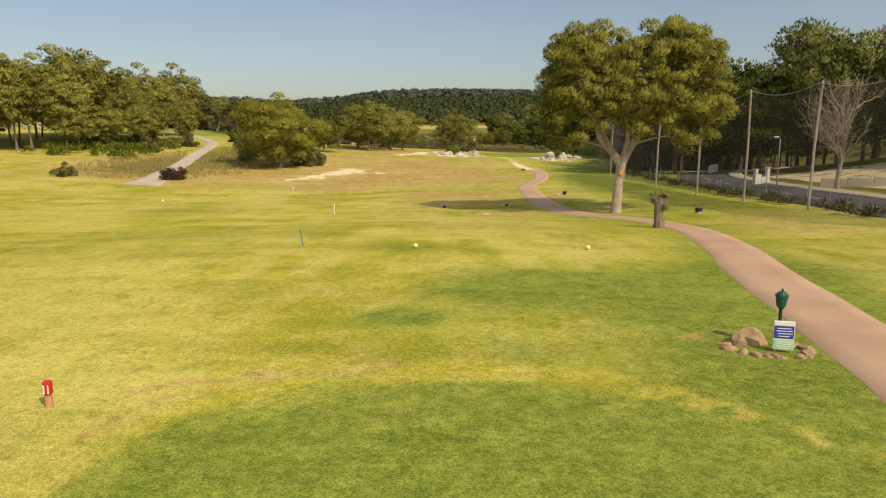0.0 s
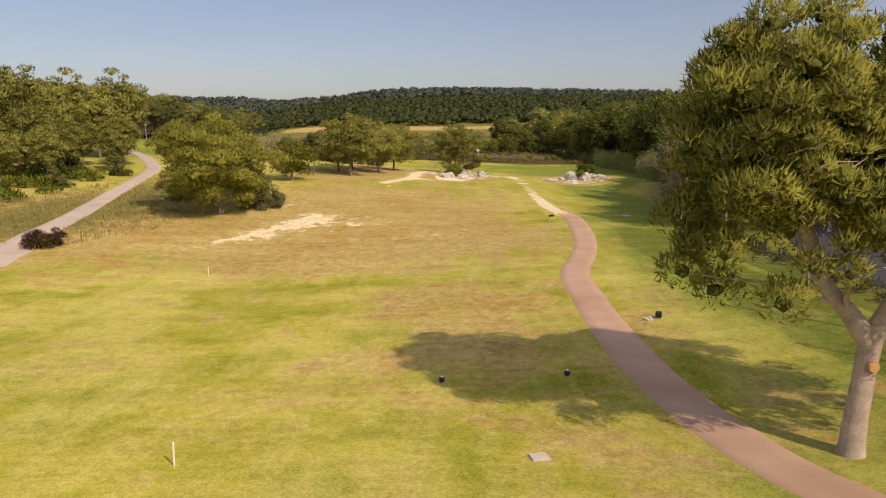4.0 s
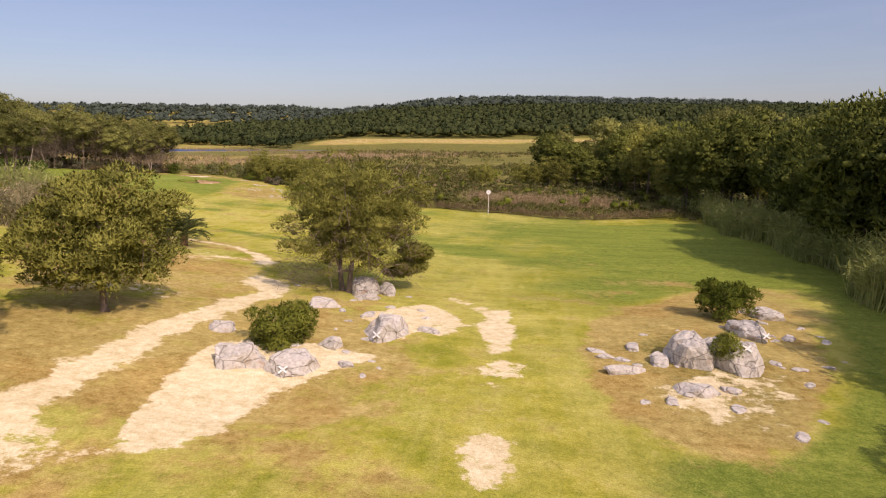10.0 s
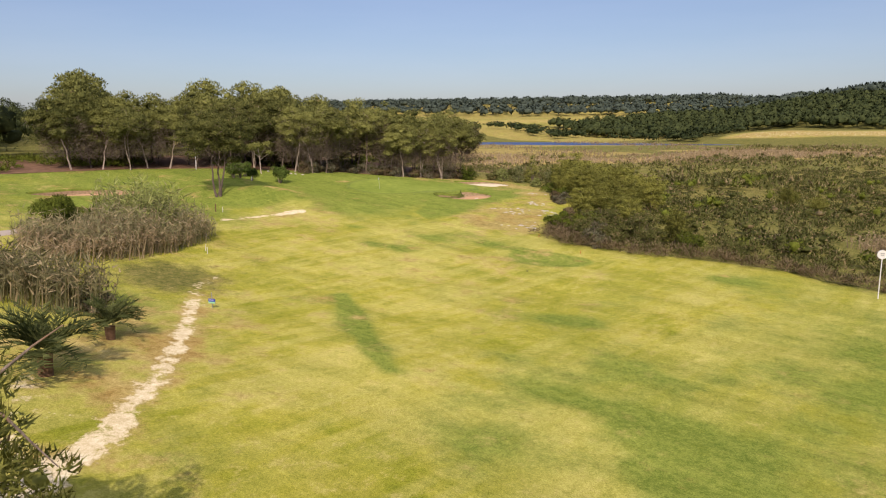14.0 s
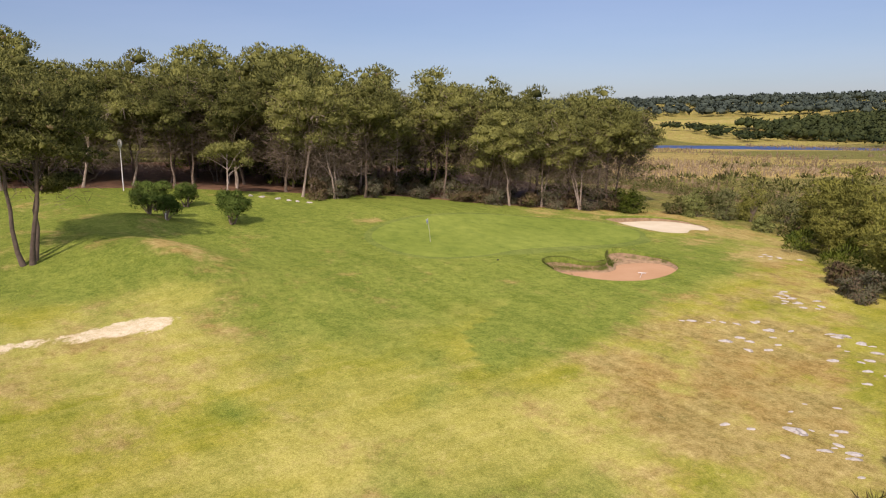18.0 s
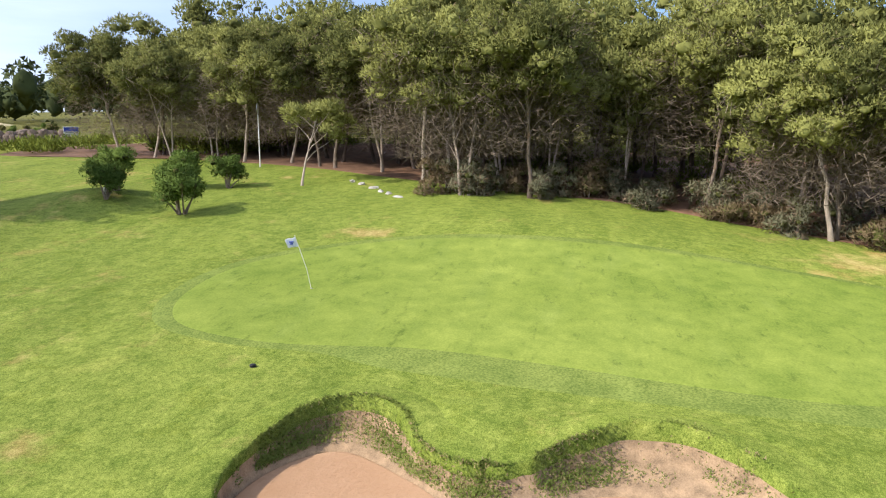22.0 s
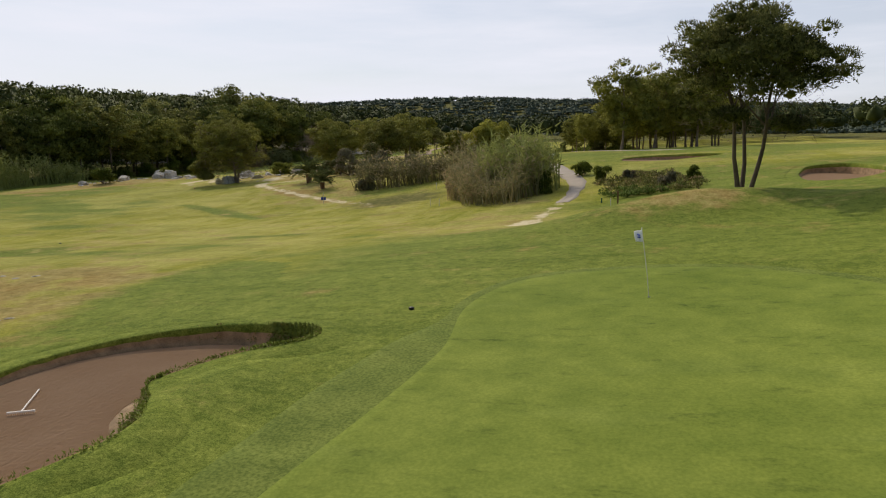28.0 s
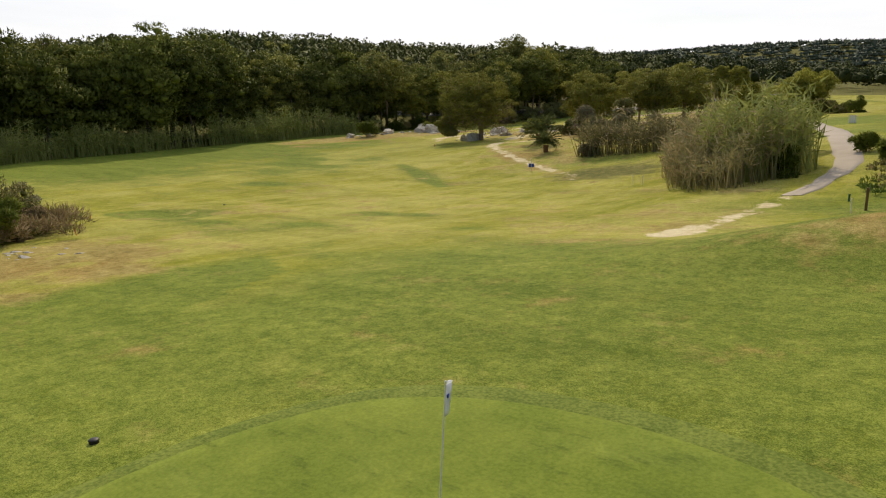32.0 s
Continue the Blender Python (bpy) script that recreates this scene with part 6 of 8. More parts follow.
_s = scatter(4200, -420, 160, 380, 725, lambda x, y: (fbm(x, y, 40, 33) > 0.1 - 0.3 * (y - 1.5 * x < 640)) & ~((x < -120) & (y > 500)), _r)
clump_stuff("marsh_scrub", "distant marsh scrub", "scrub", leaf_clumps(_s, _r.uniform(1.2, 3.0, len(_s)), 26, 1.1, 0.5, _r, 0.55), MARSH)
_s = scatter(620, -190, -56, 329, 420, lambda x, y: ((x > -75 - 0.3 * (y - 320)) | (y > 345)) & (y > 333 + 0.4 * (-62 - x) * (x > -70)), _r)
clump_stuff("marsh_scrub", "bright green thicket below the wood", "scrub", leaf_clumps(_s, _r.uniform(0.9, 2.1, len(_s)), 110, 0.34, 0.1, _r), MARSH)
far_woods(scatter(900, -62, 68, 276, 400, lambda x, y: in_marsh(x, y - 3) & (fbm(x, y, 14, 36) > 0.0) & ((x - 24) ** 2 / 400 + (y - 300) ** 2 / 130 > 1), _r), 1.9, 2.6, 60, _r, "marsh_bushes", "rounded olive-green bushes dotted over the marsh", 0.2, MARSH)
far_woods(scatter(420, -62, 68, 278, 420, lambda x, y: in_marsh(x, y - 4) & (fbm(x, y, 12, 37) > 0.1), _r), 2.6, 2.6, 60, _r, "marsh_bushes", "darker green bushes dotted over the marsh", 0.2, LENTISK)
_e = spline([(-27.5, 281), (-27, 277.8), (-22, 275), (-13, 276), (-5, 279), (2, 279.4), (8, 277), (15, 275.4), (22, 272), (30, 271.4), (40, 277), (50, 284)], 0.45)
_s = np.column_stack([_e + _r.normal(0, 0.7, _e.shape) + [0, 1.2], np.zeros(len(_e))])
_s[:, 2] = land(_s[:, 0], _s[:, 1])
clump_stuff("heath_hedge", "brown dry heath along the edge of the fairway", "scrub", leaf_clumps(_s, _r.uniform(0.7, 1.5, len(_s)), 130, 0.42, 0.06, _r), HEATH)
_s = scatter(340, -34, 54, 274, 292, lambda x, y: in_marsh(x, y - 1), _r)
clump_stuff("lentisk_scrub", "dense green lentisk behind the heath", "scrub", leaf_clumps(_s, _r.uniform(0.7, 1.4, len(_s)), 170, 0.32, 0.12, _r), MARSH)
_s = scatter(90, -58, -30, 284, 326, lambda x, y: in_marsh(x, y), _r)
clump_stuff("lentisk_scrub", "green scrub below the bunkers", "scrub", leaf_clumps(_s, _r.uniform(0.8, 2.0, len(_s)), 240, 0.36, 0.12, _r), LENTISK)


def reed_bed(n, x0, x1, y0, y1, test, h, w, mat, name, label, rng, lean=0.13):
    s = scatter(n, x0, x1, y0, y1, test, rng)
    hh = h * (0.55 + 0.75 * (fbm(s[:, 0], s[:, 1], 4.5, 19) + 0.5)) * rng.uniform(0.6, 1.2, len(s))
    d = unit(np.column_stack([rng.normal(0.1, lean, len(s)), rng.normal(0.05, lean, len(s)), np.ones(len(s))]))
    v1, f1 = blades(s, d, 1.0, w, rng)
    v1 = v1.reshape(-1, 3, 3)
    v1[:, 2] = s + d * hh[:, None]
    # drooping leaves along the stems
    k = np.repeat(np.arange(len(s)), 3 if h < 2 else 5)
    q = s[k] + d[k] * (hh[k] * rng.uniform(0.35, 1.0, len(k)))[:, None]
    d2 = unit(rng.normal(size=(len(k), 3)) * [1, 1, 0.5] + [0, 0, 0.75])
    v2, f2 = blades(q, d2, h * 0.2, w * 1.5, rng)
    v = np.vstack([v1.reshape(-1, 3), v2])
    return stuff(name, label, "reeds", v, np.arange(len(v)).reshape(-1, 3), mat)


_disc = lambda cx, cy, rx, ry, t=0: (lambda x, y: bell(x, y, cx, cy, rx, ry, t) + 0.12 * fbm(x, y, 3, 23) > 0.37)
reed_bed(11000, -64, -40, 216, 252, _disc(-52.6, 234.5, 5.0, 11.4, 14), 3.6, 0.07, REED, "reed_bed", "tall greyish-green reeds beside the worn path", _r)
reed_bed(5000, -62, -40, 216, 250, _disc(-49.6, 232.0, 3.4, 10.5, 14), 2.5, 0.08, REED_DRY, "reed_bed", "dry tan reeds behind a line of stakes", _r)
reed_bed(3000, -62, -46, 226, 246, _disc(-55.5, 237.5, 4, 5, 14), 4.9, 0.1, CANE, "reed_bed", "giant cane rising out of the reeds", _r)
reed_bed(4200, -48, -26, 210, 228, _disc(-37.5, 218.6, 8, 2.8, 20), 4.3, 0.09, REED, "reed_bed", "pale feathery reeds beyond the palms", _r)
reed_bed(7000, 2, 50, 284, 320, _disc(24, 301, 19, 10), 1.9, 0.14, REED_DRY, "reed_bed", "straw-coloured reeds in the marsh", _r)
reed_bed(14000, -300, 120, 330, 730, lambda x, y: (fbm(x, y, 60, 41) > 0.05) & (y - 1.5 * x > 620), 1.6, 0.7, REED_DRY, "reed_bed", "wide beds of dry reeds in the marsh", _r)
reed_bed(24000, -330, 20, 400, 640, lambda x, y: (y - 1.5 * x + 30 * fbm(x, y, 40, 93) > 650) & (y > 412) & ((y < 505) | (x > -120)), 1.7, 0.5, REED_DRY, "reed_bed", "pale tan reed bed across the marsh", _r)
reed_bed(15000, -480, -60, 360, 660, lambda x, y: (fbm(x, y, 90, 43) > -0.1) & ~inside(LAKES[0], x, y), 1.3, 0.9, REED_DRY, "reed_bed", "pale reeds round the lake", _r)
_cane_edge = spline([(31.5, 127), (39, 151), (45.2, 172), (52, 207), (56, 235), (55.5, 270), (53, 286), (50, 294)], 1.0)
_s = np.column_stack([_cane_edge, np.zeros(len(_cane_edge))])


def near_cane(x, y):
    dd = line_dist(_cane_edge[::6], x, y)
    return (dd < 2.6 + 4.2 * fbm(x, y, 13, 51)) & (y > 186)


reed_bed(60000, 26, 62, 122, 302, near_cane, 4.8, 0.10, CANE, "cane_thicket", "giant cane thicket in front of the eastern pines", _r)
_s = scatter(170, -66, -44, 112, 142, lambda x, y: (x < -0.5 * (y - 112) * 0.1 - 50 + 2 * np.sin(y)) & (line_dist(_gp, x, y) > 3), _r)
clump_stuff("lentisk_scrub", "green scrub at the foot of the grove", "scrub", leaf_clumps(_s, _r.uniform(.5, 1.5, len(_s)), 110, .34, .16, _r), LENTISK)
# dry grass round the grey path
_s = scatter(5200, -62, -22, 82, 150, lambda x, y: (bell(x, y, -43, 104, 12, 17) + bell(x, y, -35, 130, 12, 22) + 0.2 * fbm(x, y, 6, 61) > 0.5) & (line_dist(_gp, x, y) > 1.7), _r)
_v, _f = blades(np.repeat(_s, 4, 0) + _r.normal(0, 0.25, (len(_s) * 4, 3)) * [1, 1, 0], unit(_r.normal(0, 0.45, (len(_s) * 4, 3)) + [0, 0, 1]), 0.55, 0.09, _r)
stuff("rough_grass", "tall straw-coloured rough grass", "grass", _v, _f, STRAW)

# ---- things of the tee ----


def stand(name, label, category, x, y, rz=0.0, dz=0.0, group=""):
    return thing(name, label, category, (x, y, ground_z(x, y) + dz), rz, group)


def rock_mesh(seed, sx, sy, sz, sub=3, rough=0.32):
    b = bmesh.new()
    bmesh.ops.create_icosphere(b, subdivisions=sub, radius=1.0)
    o = Vector((seed * 3.7, seed * 1.9, seed * 5.1))
    rng = np.random.default_rng(seed + 900)
    cuts = [(Vector(unit(rng.normal(size=3) * [1, 1, 0.8] + [0, 0, 0.35])), rng.uniform(0.55, 0.86)) for _ in range(12)] + [(Vector(unit(rng.normal(0, 0.25, 3) + [0, 0, 1])), rng.uniform(0.5, 0.72))]
    for v in b.verts:
        p = v.co.copy()
        q = p.copy()
        for n, d in cuts:
            q -= n * max(0.0, q.dot(n) - d) * 0.92
        k = 1.2 + rough * 0.7 * noise.noise(p * 1.1 + o) - rough * 0.7 * (abs(noise.noise(p * 2.3 + o)) - 0.2) + rough * 0.22 * noise.noise(p * 4.1 + o) - rough * 0.25 * (abs(noise.noise(p * 8 + o)) - 0.15)
        v.co = Vector((q.x * sx / 2, q.y * sy / 2, max(q.z, -0.45) * sz * 0.86)) * k
    me = bpy.data.meshes.new("rock")
    b.to_mesh(me)
    b.free()
    me.materials.append(ROCK)
    return me


def rock(seed, x, y, sx, sy, sz, label="weathered grey limestone boulder", rz=0.0, sub=3, name="boulder", group=""):
    ob = thing(name, label, "rock", (x, y, ground_z(x, y)), rz, group, mesh=rock_mesh(seed, sx, sy, sz, sub))
    return ob


def ball_washer(x, y):
    ob = stand("ball_washer", "green ball washer on a dark post beside stones", "ball washer", x, y, 8)
    part("post", cone(0.035, 0.032, 0.82, (0, 0, -0.05)), DARK_GREEN, ob)
    part("collar", cone(0.06, 0.045, 0.05, (0, 0, 0.76)), DARK_GREEN, ob)
    b = cone(0.085, 0.115, 0.2, (0, 0, 0.80))
    cone(0.125, 0.12, 0.035, (0, 0, 1.0), bm=b)
    body = part("body", b, GREEN_PAINT, ob, "ribbed green body")
    part("lid", cone(0.10, 0.06, 0.05, (0, 0, 1.036)), GREEN_PAINT, body)
    part("knob", ball(0.025, (0, 0, 1.12), 1, cone(0.01, 0.01, 0.04, (0, 0, 1.08), 8)), BLACK, body)
    return ob


def tee_sign(x, y):
    ob = stand("tee_sign", "white, blue and green notice board on the ground", "sign", x, y, -14)
    board = part("board", box(0.36, 0.02, 0.56, (0, 0, 0.33), 0.004), WHITE, ob)
    part("header", box(0.35, 0.006, 0.07, (0, -0.014, 0.56), 0.001), WHITE, board)
    part("blue_field", box(0.34, 0.006, 0.24, (0, -0.014, 0.395), 0.001), BLUE, board, "dark blue printed field")
    part("green_field", box(0.34, 0.006, 0.19, (0, -0.014, 0.155), 0.001), MINT, board, "pale green printed field")
    for k, (w, z) in enumerate([(0.24, 0.47), (0.28, 0.42), (0.26, 0.37), (0.2, 0.32), (0.28, 0.21), (0.25, 0.17), (0.28, 0.13), (0.18, 0.09)]):
        part("text_bar", box(w, 0.004, 0.014, (0.01 * (k % 3), -0.0195, z), 0), WHITE, board, "line of small unreadable print")
    for s in (-0.13, 0.13):
        part("peg", box(0.02, 0.02, 0.3, (s, 0.02, 0.02), 0.002), STEEL, ob)
    return ob


ball_washer(6.45, 13.1)
tee_sign(6.36, 12.72)
rock(3, 6.0, 13.35, 0.8, 0.5, 0.42, "tan boulder beside the ball washer").data.materials[0] = TAN_ROCK
for _k, (_px, _py, _ps) in enumerate([(5.45, 12.95, .22), (5.62, 12.72, .2), (5.8, 12.55, .22), (5.98, 12.5, .18), (6.1, 12.44, .2), (6.55, 12.4, .2), (6.72, 12.42, .16), (6.8, 12.62, .2), (6.9, 12.85, .24), (6.75, 13.1, .22), (5.5, 13.2, .2), (6.2, 12.36, .14)]):
    rock(20 + _k, _px, _py, _ps * 1.5, _ps, _ps * 0.5, "pale edging stone round the ball washer", 37 * _k, 2, "stone", "stones round the ball washer").data.materials[0] = TAN_ROCK


def red_marker(x, y):
    ob = stand("tee_marker", "red tee marker with white figures on a stub", "tee marker", x, y, 6)
    part("stub", cone(0.06, 0.055, 0.22, (0, 0, -0.02)), CUT, ob)
    head = part("head", box(0.125, 0.11, 0.23, (0, 0, 0.31), 0.03), RED, ob)
    for s in (-0.03, 0.03):
        part("figure", box(0.022, 0.01, 0.14, (s, -0.063, 0.30), 0.003), WHITE, head, "white bar")
    return ob


red_marker(-5.85, 9.95)


def tee_ball(x, y, mat, label, group, r=0.10, top=None):
    ob = stand("tee_marker", label, "tee marker", x, y, 0, 0, group)
    part("sphere", ball(r, (0, 0, r * 0.95)), mat, ob)
    part("spike", cone(0.012, 0.004, 0.1, (0, 0, -0.08), 6), STEEL, ob)
    if top:
        part("cap", ball(r * 0.55, (0, 0, r * 1.6), 2), top, ob, "white cap")
    return ob


for _q in ((-1.0, 25.2), (5.3, 25.5)):
    tee_ball(*_q, PALE_YELLOW, "pale yellow ball-shaped tee marker on the grass", "yellow tee markers", 0.09)
for _q in ((0.1, 58.4), (5.3, 58.9)):
    tee_ball(*_q, NAVY, "dark blue tee marker with a white cap", "blue tee markers", 0.13, WHITE)
for _q in ((-8.35, 141.0), (29.9, 158.6)):
    tee_ball(*_q, YELLOW, "bright yellow ball-shaped tee marker", "far yellow tee markers", 0.2)
tee_ball(-26.4, 66.4, WHITE, "small white ball-shaped marker", "", 0.12)


def stake(x, y, mat, label, group, h=0.75, lean=3.0, w=0.045):
    ob = stand("stake", label, "stake", x, y, (x * 37 + y * 11) % 90, 0, group)
    b = box(w, w, h, (0, 0, h / 2 - 0.1), 0.006)
    bmesh.ops.rotate(b, cent=(0, 0, 0), matrix=Matrix.Rotation(radians(lean), 3, "Y"), verts=b.verts[:])
    part("shaft", b, mat, ob)
    b = box(w * 1.1, w * 1.1, 0.05, (0, 0, h - 0.12), 0.01)
    bmesh.ops.rotate(b, cent=(0, 0, 0), matrix=Matrix.Rotation(radians(lean), 3, "Y"), verts=b.verts[:])
    part("tip", b, mat, ob)
    return ob


stake(-5.2, 25.9, SAGE, "leaning grey-green distance stake on the fairway", "", 0.75, -8)
for _q in ((-7.8, 50.4), (-17.8, 83.8), (-22.8, 129.7), (-46.5, 240.3), (-53.0, 244.4), (-65.5, 255.0), (-43.2, 226.5), (-47.6, 240.8)):
    stake(*_q, WHITE, "white boundary stake in the grass", "white boundary stakes", 0.85, 2)
for _q in ((-27.2, 277.1), (-18.6, 272.6), (4.8, 207.3), (22.0, 269.8)):
    stake(*_q, RED, "short red hazard stake", "red hazard stakes", 0.55, 4)
for _q in ((-22.8, 156.0), (-66.0, 254.2)):
    stake(*_q, BROWN, "brown timber post standing in rough grass", "timber posts", 1.25, 1, 0.11)
stake(-64.6, 251.1, GREEN_PAINT, "small green marker post", "", 0.5, 0, 0.1)


def ground_plate(x, y, w, d, mat, label, name="valve_cover"):
    ob = stand(name, label, "cover", x, y, 12, 0.02)
    part("lid", box(w, d, 0.05, (0, 0, 0.02), 0.01), mat, ob)
    part("rim", box(w * 1.12, d * 1.12, 0.03, (0, 0, 0), 0.005), STEEL, ob)
    return ob


ground_plate(3.1, 51.0, 0.55, 0.45, PAVING, "pale square valve cover in the turf")
ground_plate(21.5, 113, 0.8, 0.8, PAVING, "manhole cover in a shaded lawn", "manhole_cover")


def flood_box(x, y, rz, label):
    ob = stand("ground_light", label, "lamp", x, y, rz)
    part("housing", box(0.42, 0.3, 0.28, (0, 0, 0.2), 0.03), BLACK, ob)
    part("glass", box(0.34, 0.02, 0.2, (0, -0.16, 0.2), 0.005), NAVY, ob, "bluish glass")
    part("base", box(0.3, 0.3, 0.08, (0, 0, 0.03), 0.01), PAVING, ob)
    return ob


flood_box(17.4, 47.9, 20, "black ground light beside the lawn")
flood_box(11.5, 67.0, 70, "dark ground light with a bluish face")
rock(61, 10.9, 66.7, 0.5, 0.35, 0.25, "pale stone beside the ground light", 0, 2, "stone")
ob = stand("drain_pipe", "black plastic pipe end beside the path", "pipe", 12.6, 112.0, 30)
_v, _f = tubes([(np.array([(-.3, 0, .1), (0, 0, .16), (.3, 0, .1)]), [.12, .12, .12]), (np.array([(-.3, 0, .1), (0, 0, .16), (.3, 0, .1)]), [.09, .09, .09])], 12)
part("tube", mesh_from("tube", _v, _f, [BLACK], True), BLACK, ob)


def pollard(x, y):
    """A lopped trunk with two sawn stubs and young shoots."""
    rng = np.random.default_rng(77)
    ob = stand("pollarded_trunk", "lopped tree trunk with sawn stubs and young shoots", "tree stump", x, y)
    v, f = tubes([(np.array([(0, 0, -.2), (0.03, 0, .3), (-.04, .02, .9), (.02, 0, 1.35), (.05, 0, 1.55)]), [.34, .27, .22, .25, .22]),
                  (np.array([(0, 0, 1.1), (-.2, .02, 1.4), (-.38, .05, 1.62)]), [.2, .17, .15]), (np.array([(0, 0, 1.2), (.2, -.05, 1.45), (.3, -.05, 1.75)]), [.18, .15, .14])], 10)
    part("trunk", mesh_from("trunk", v, f, [BARK], True), BARK, ob)
    for c, d in (((-.38, .05, 1.62), (-.6, .1, .8)), ((.3, -.05, 1.75), (.3, -.1, 1)), ((.05, 0, 1.55), (0, -.2, 1))):
        q = Vector(d).to_track_quat("Z", "Y").to_matrix().to_4x4()
        part("cut_face", cone(0.15, 0.145, 0.02, seg=12, m=Matrix.Translation(c) @ q), CUT, ob, "orange sawn wood")
    p = np.repeat(np.array([(-.3, 0, 1.5), (.2, 0, 1.6), (0, .1, 1.3), (.1, -.1, 1.0)]), 110, 0) + rng.normal(0, .12, (440, 3))
    v, f = blades(p, unit(rng.normal(0, .6, (440, 3)) + [0, 0, .8]), .22, .05, rng)
    part("new_growth", mesh_from("new_growth", v, f, [GREY_SCRUB]), GREY_SCRUB, ob)


pollard(11.15, 36.3)

# ---- the netted fence, the road and its verge ----
POLES = [(26.6, 31), (25.3, 38.8), (24.1, 46.5), (22.8, 53.6), (21.9, 61.1), (21.3, 71), (21.3, 83.5), (22.9, 97.3)]
fence = thing("netted_fence", "tall ball-stop fence of weathered poles and dark netting", "fence")
for _k, (_px, _py) in enumerate(POLES):
    _z = ground_z(_px, _py)
    _v, _f = tubes([(np.array([(_px, _py, _z - .4), (_px + .03, _py, _z + 4), (_px - .05 + .12 * (_k % 3), _py, _z + 8.3)]), [.095, .085, .075])], 10)
    part("pole", mesh_from("pole", _v, _f, [GALV], True), GALV, fence)
    part("cap", cone(.085, .065, .05, (_px - .05 + .12 * (_k % 3), _py, _z + 8.28), 10), STEEL, fence)
for _k, ((_ax, _ay), (_bx, _by)) in enumerate(zip(POLES[:-1], POLES[1:])):
    _t = np.linspace(0, 1, 9)
    _x1, _y1 = _ax + (_bx - _ax) * _t, _ay + (_by - _ay) * _t
    _zb = land(_x1, _y1) + 0.25
    _zt = np.interp(_t, [0, 1], [ground_z(_ax, _ay), ground_z(_bx, _by)]) + 8.2 - 0.5 * np.sin(np.pi * _t) - (0.9 if _k >= 4 else 0)
    _vv = np.vstack([np.column_stack([_x1 + .1, _y1, _zb]), np.column_stack([_x1 + .1, _y1, _zt])])
    _i = np.arange(8)
    part("net", mesh_from("net", _vv, np.stack([_i, _i + 1, _i + 10, _i + 9], -1), [NET], True), NET, fence, "dark fine-meshed netting")
    _v, _f = tubes([(np.column_stack([_x1, _y1, _zt]), np.full(9, .022))], 5)
    part("cable", mesh_from("cable", _v, _f, [STEEL], True), STEEL, fence)
wire = thing("wire_fence", "low wire fence with thin posts along the road", "fence")
_fl = spline([(27, 20), (26, 34), (25.2, 46), (24.6, 60), (24.6, 74), (25.6, 88)], 2.6)
for _px, _py in _fl:
    _z = ground_z(_px, _py)
    part("post", box(.05, .05, 1.35, (_px, _py, _z + .55), .008), GALV, wire)
for _h in (.35, .75, 1.12):
    _v, _f = tubes([(np.column_stack([_fl, land(_fl[:, 0], _fl[:, 1]) + _h]), np.full(len(_fl), .008))], 4)
    part("wire", mesh_from("wire", _v, _f, [STEEL]), STEEL, wire)
_s = scatter(420, 23, 27.4, 22, 104, lambda x, y: np.abs(x - np.interp(y, _fl[:, 1], _fl[:, 0])) < 0.9, _r)
clump_stuff("verge_weeds", "weeds and dry grass under the wire fence", "grass", leaf_clumps(_s, _r.uniform(.18, .6, len(_s)), 46, .3, .07, _r), MARSH)


def street_lamp(x, y, rz, h=4.7, label="grey street lamp with a curved head"):
    ob = stand("street_lamp", label, "street lamp", x, y, rz)
    v, f = tubes([(np.array([(0, 0, 0), (0, 0, h * .5), (0, 0, h - .25), (.08, 0, h - .05), (.3, 0, h)]), [.075, .06, .05, .045, .04])], 10)
    part("post", mesh_from("post", v, f, [STEEL], True), STEEL, ob)
    part("base_plate", cone(.16, .14, .06, (0, 0, 0), 10), STEEL, ob)
    hd = part("head", ball(.2, (.42, 0, h), 2, squash=(1.5, .8, .45)), WHITE, ob, "pale lamp head")
    part("lens", ball(.15, (.44, 0, h - .06), 2, squash=(1.3, .8, .35)), LAMP_GLASS, hd)
    return ob


street_lamp(32.0, 68.0, 180)
for _q in ((-150, 190), (-156, 186), (-147, 186)):
    street_lamp(*_q, 0, 8.5, "tall pale lamp post behind the terrace")
ob = stand("entrance_wall", "white stepped entrance wall by the pavement", "wall", 32.0, 71.4, 20)
for _k, (_px, _w, _h) in enumerate([(-.75, .35, 1.5), (-.3, .5, 1.0), (.25, .55, .75), (.75, .35, 1.6)]):
    part("pier" if _k in (0, 3) else "wall_panel", box(_w, .4 if _k in (0, 3) else .28, _h + .3, (_px, 0, _h / 2 - .15), .04), WHITE, ob)
    if _k in (0, 3):
        part("coping", box(_w + .08, .48, .07, (_px, 0, _h + .03), .02), WHITE, ob)
for _k in range(4):
    _px, _py = 31.5 + .9 * _k, 97 + 1.6 * _k
    ob = stand("bollard", "white concrete bollard beside the road bend", "bollard", _px + 4.5, _py - 1, 0, 0, "bollards by the road")
    part("shaft", cone(.22, .2, 1.1, (0, 0, -.1), 12), WHITE, ob)
    part("top", ball(.2, (0, 0, 1.0), 2, squash=(1, 1, .5)), WHITE, ob)
ob = thing("low_wall", "low pale wall beyond the pavement", "wall")
for _k in range(9):
    _px, _py = 35.5 + 1.9 * _k, 64.5 - .9 * _k
    part("wall_panel", box(2.05, .35, .9, (_px, _py, ground_z(_px, _py) + .35), .03, rz=-25), PAVING, ob)


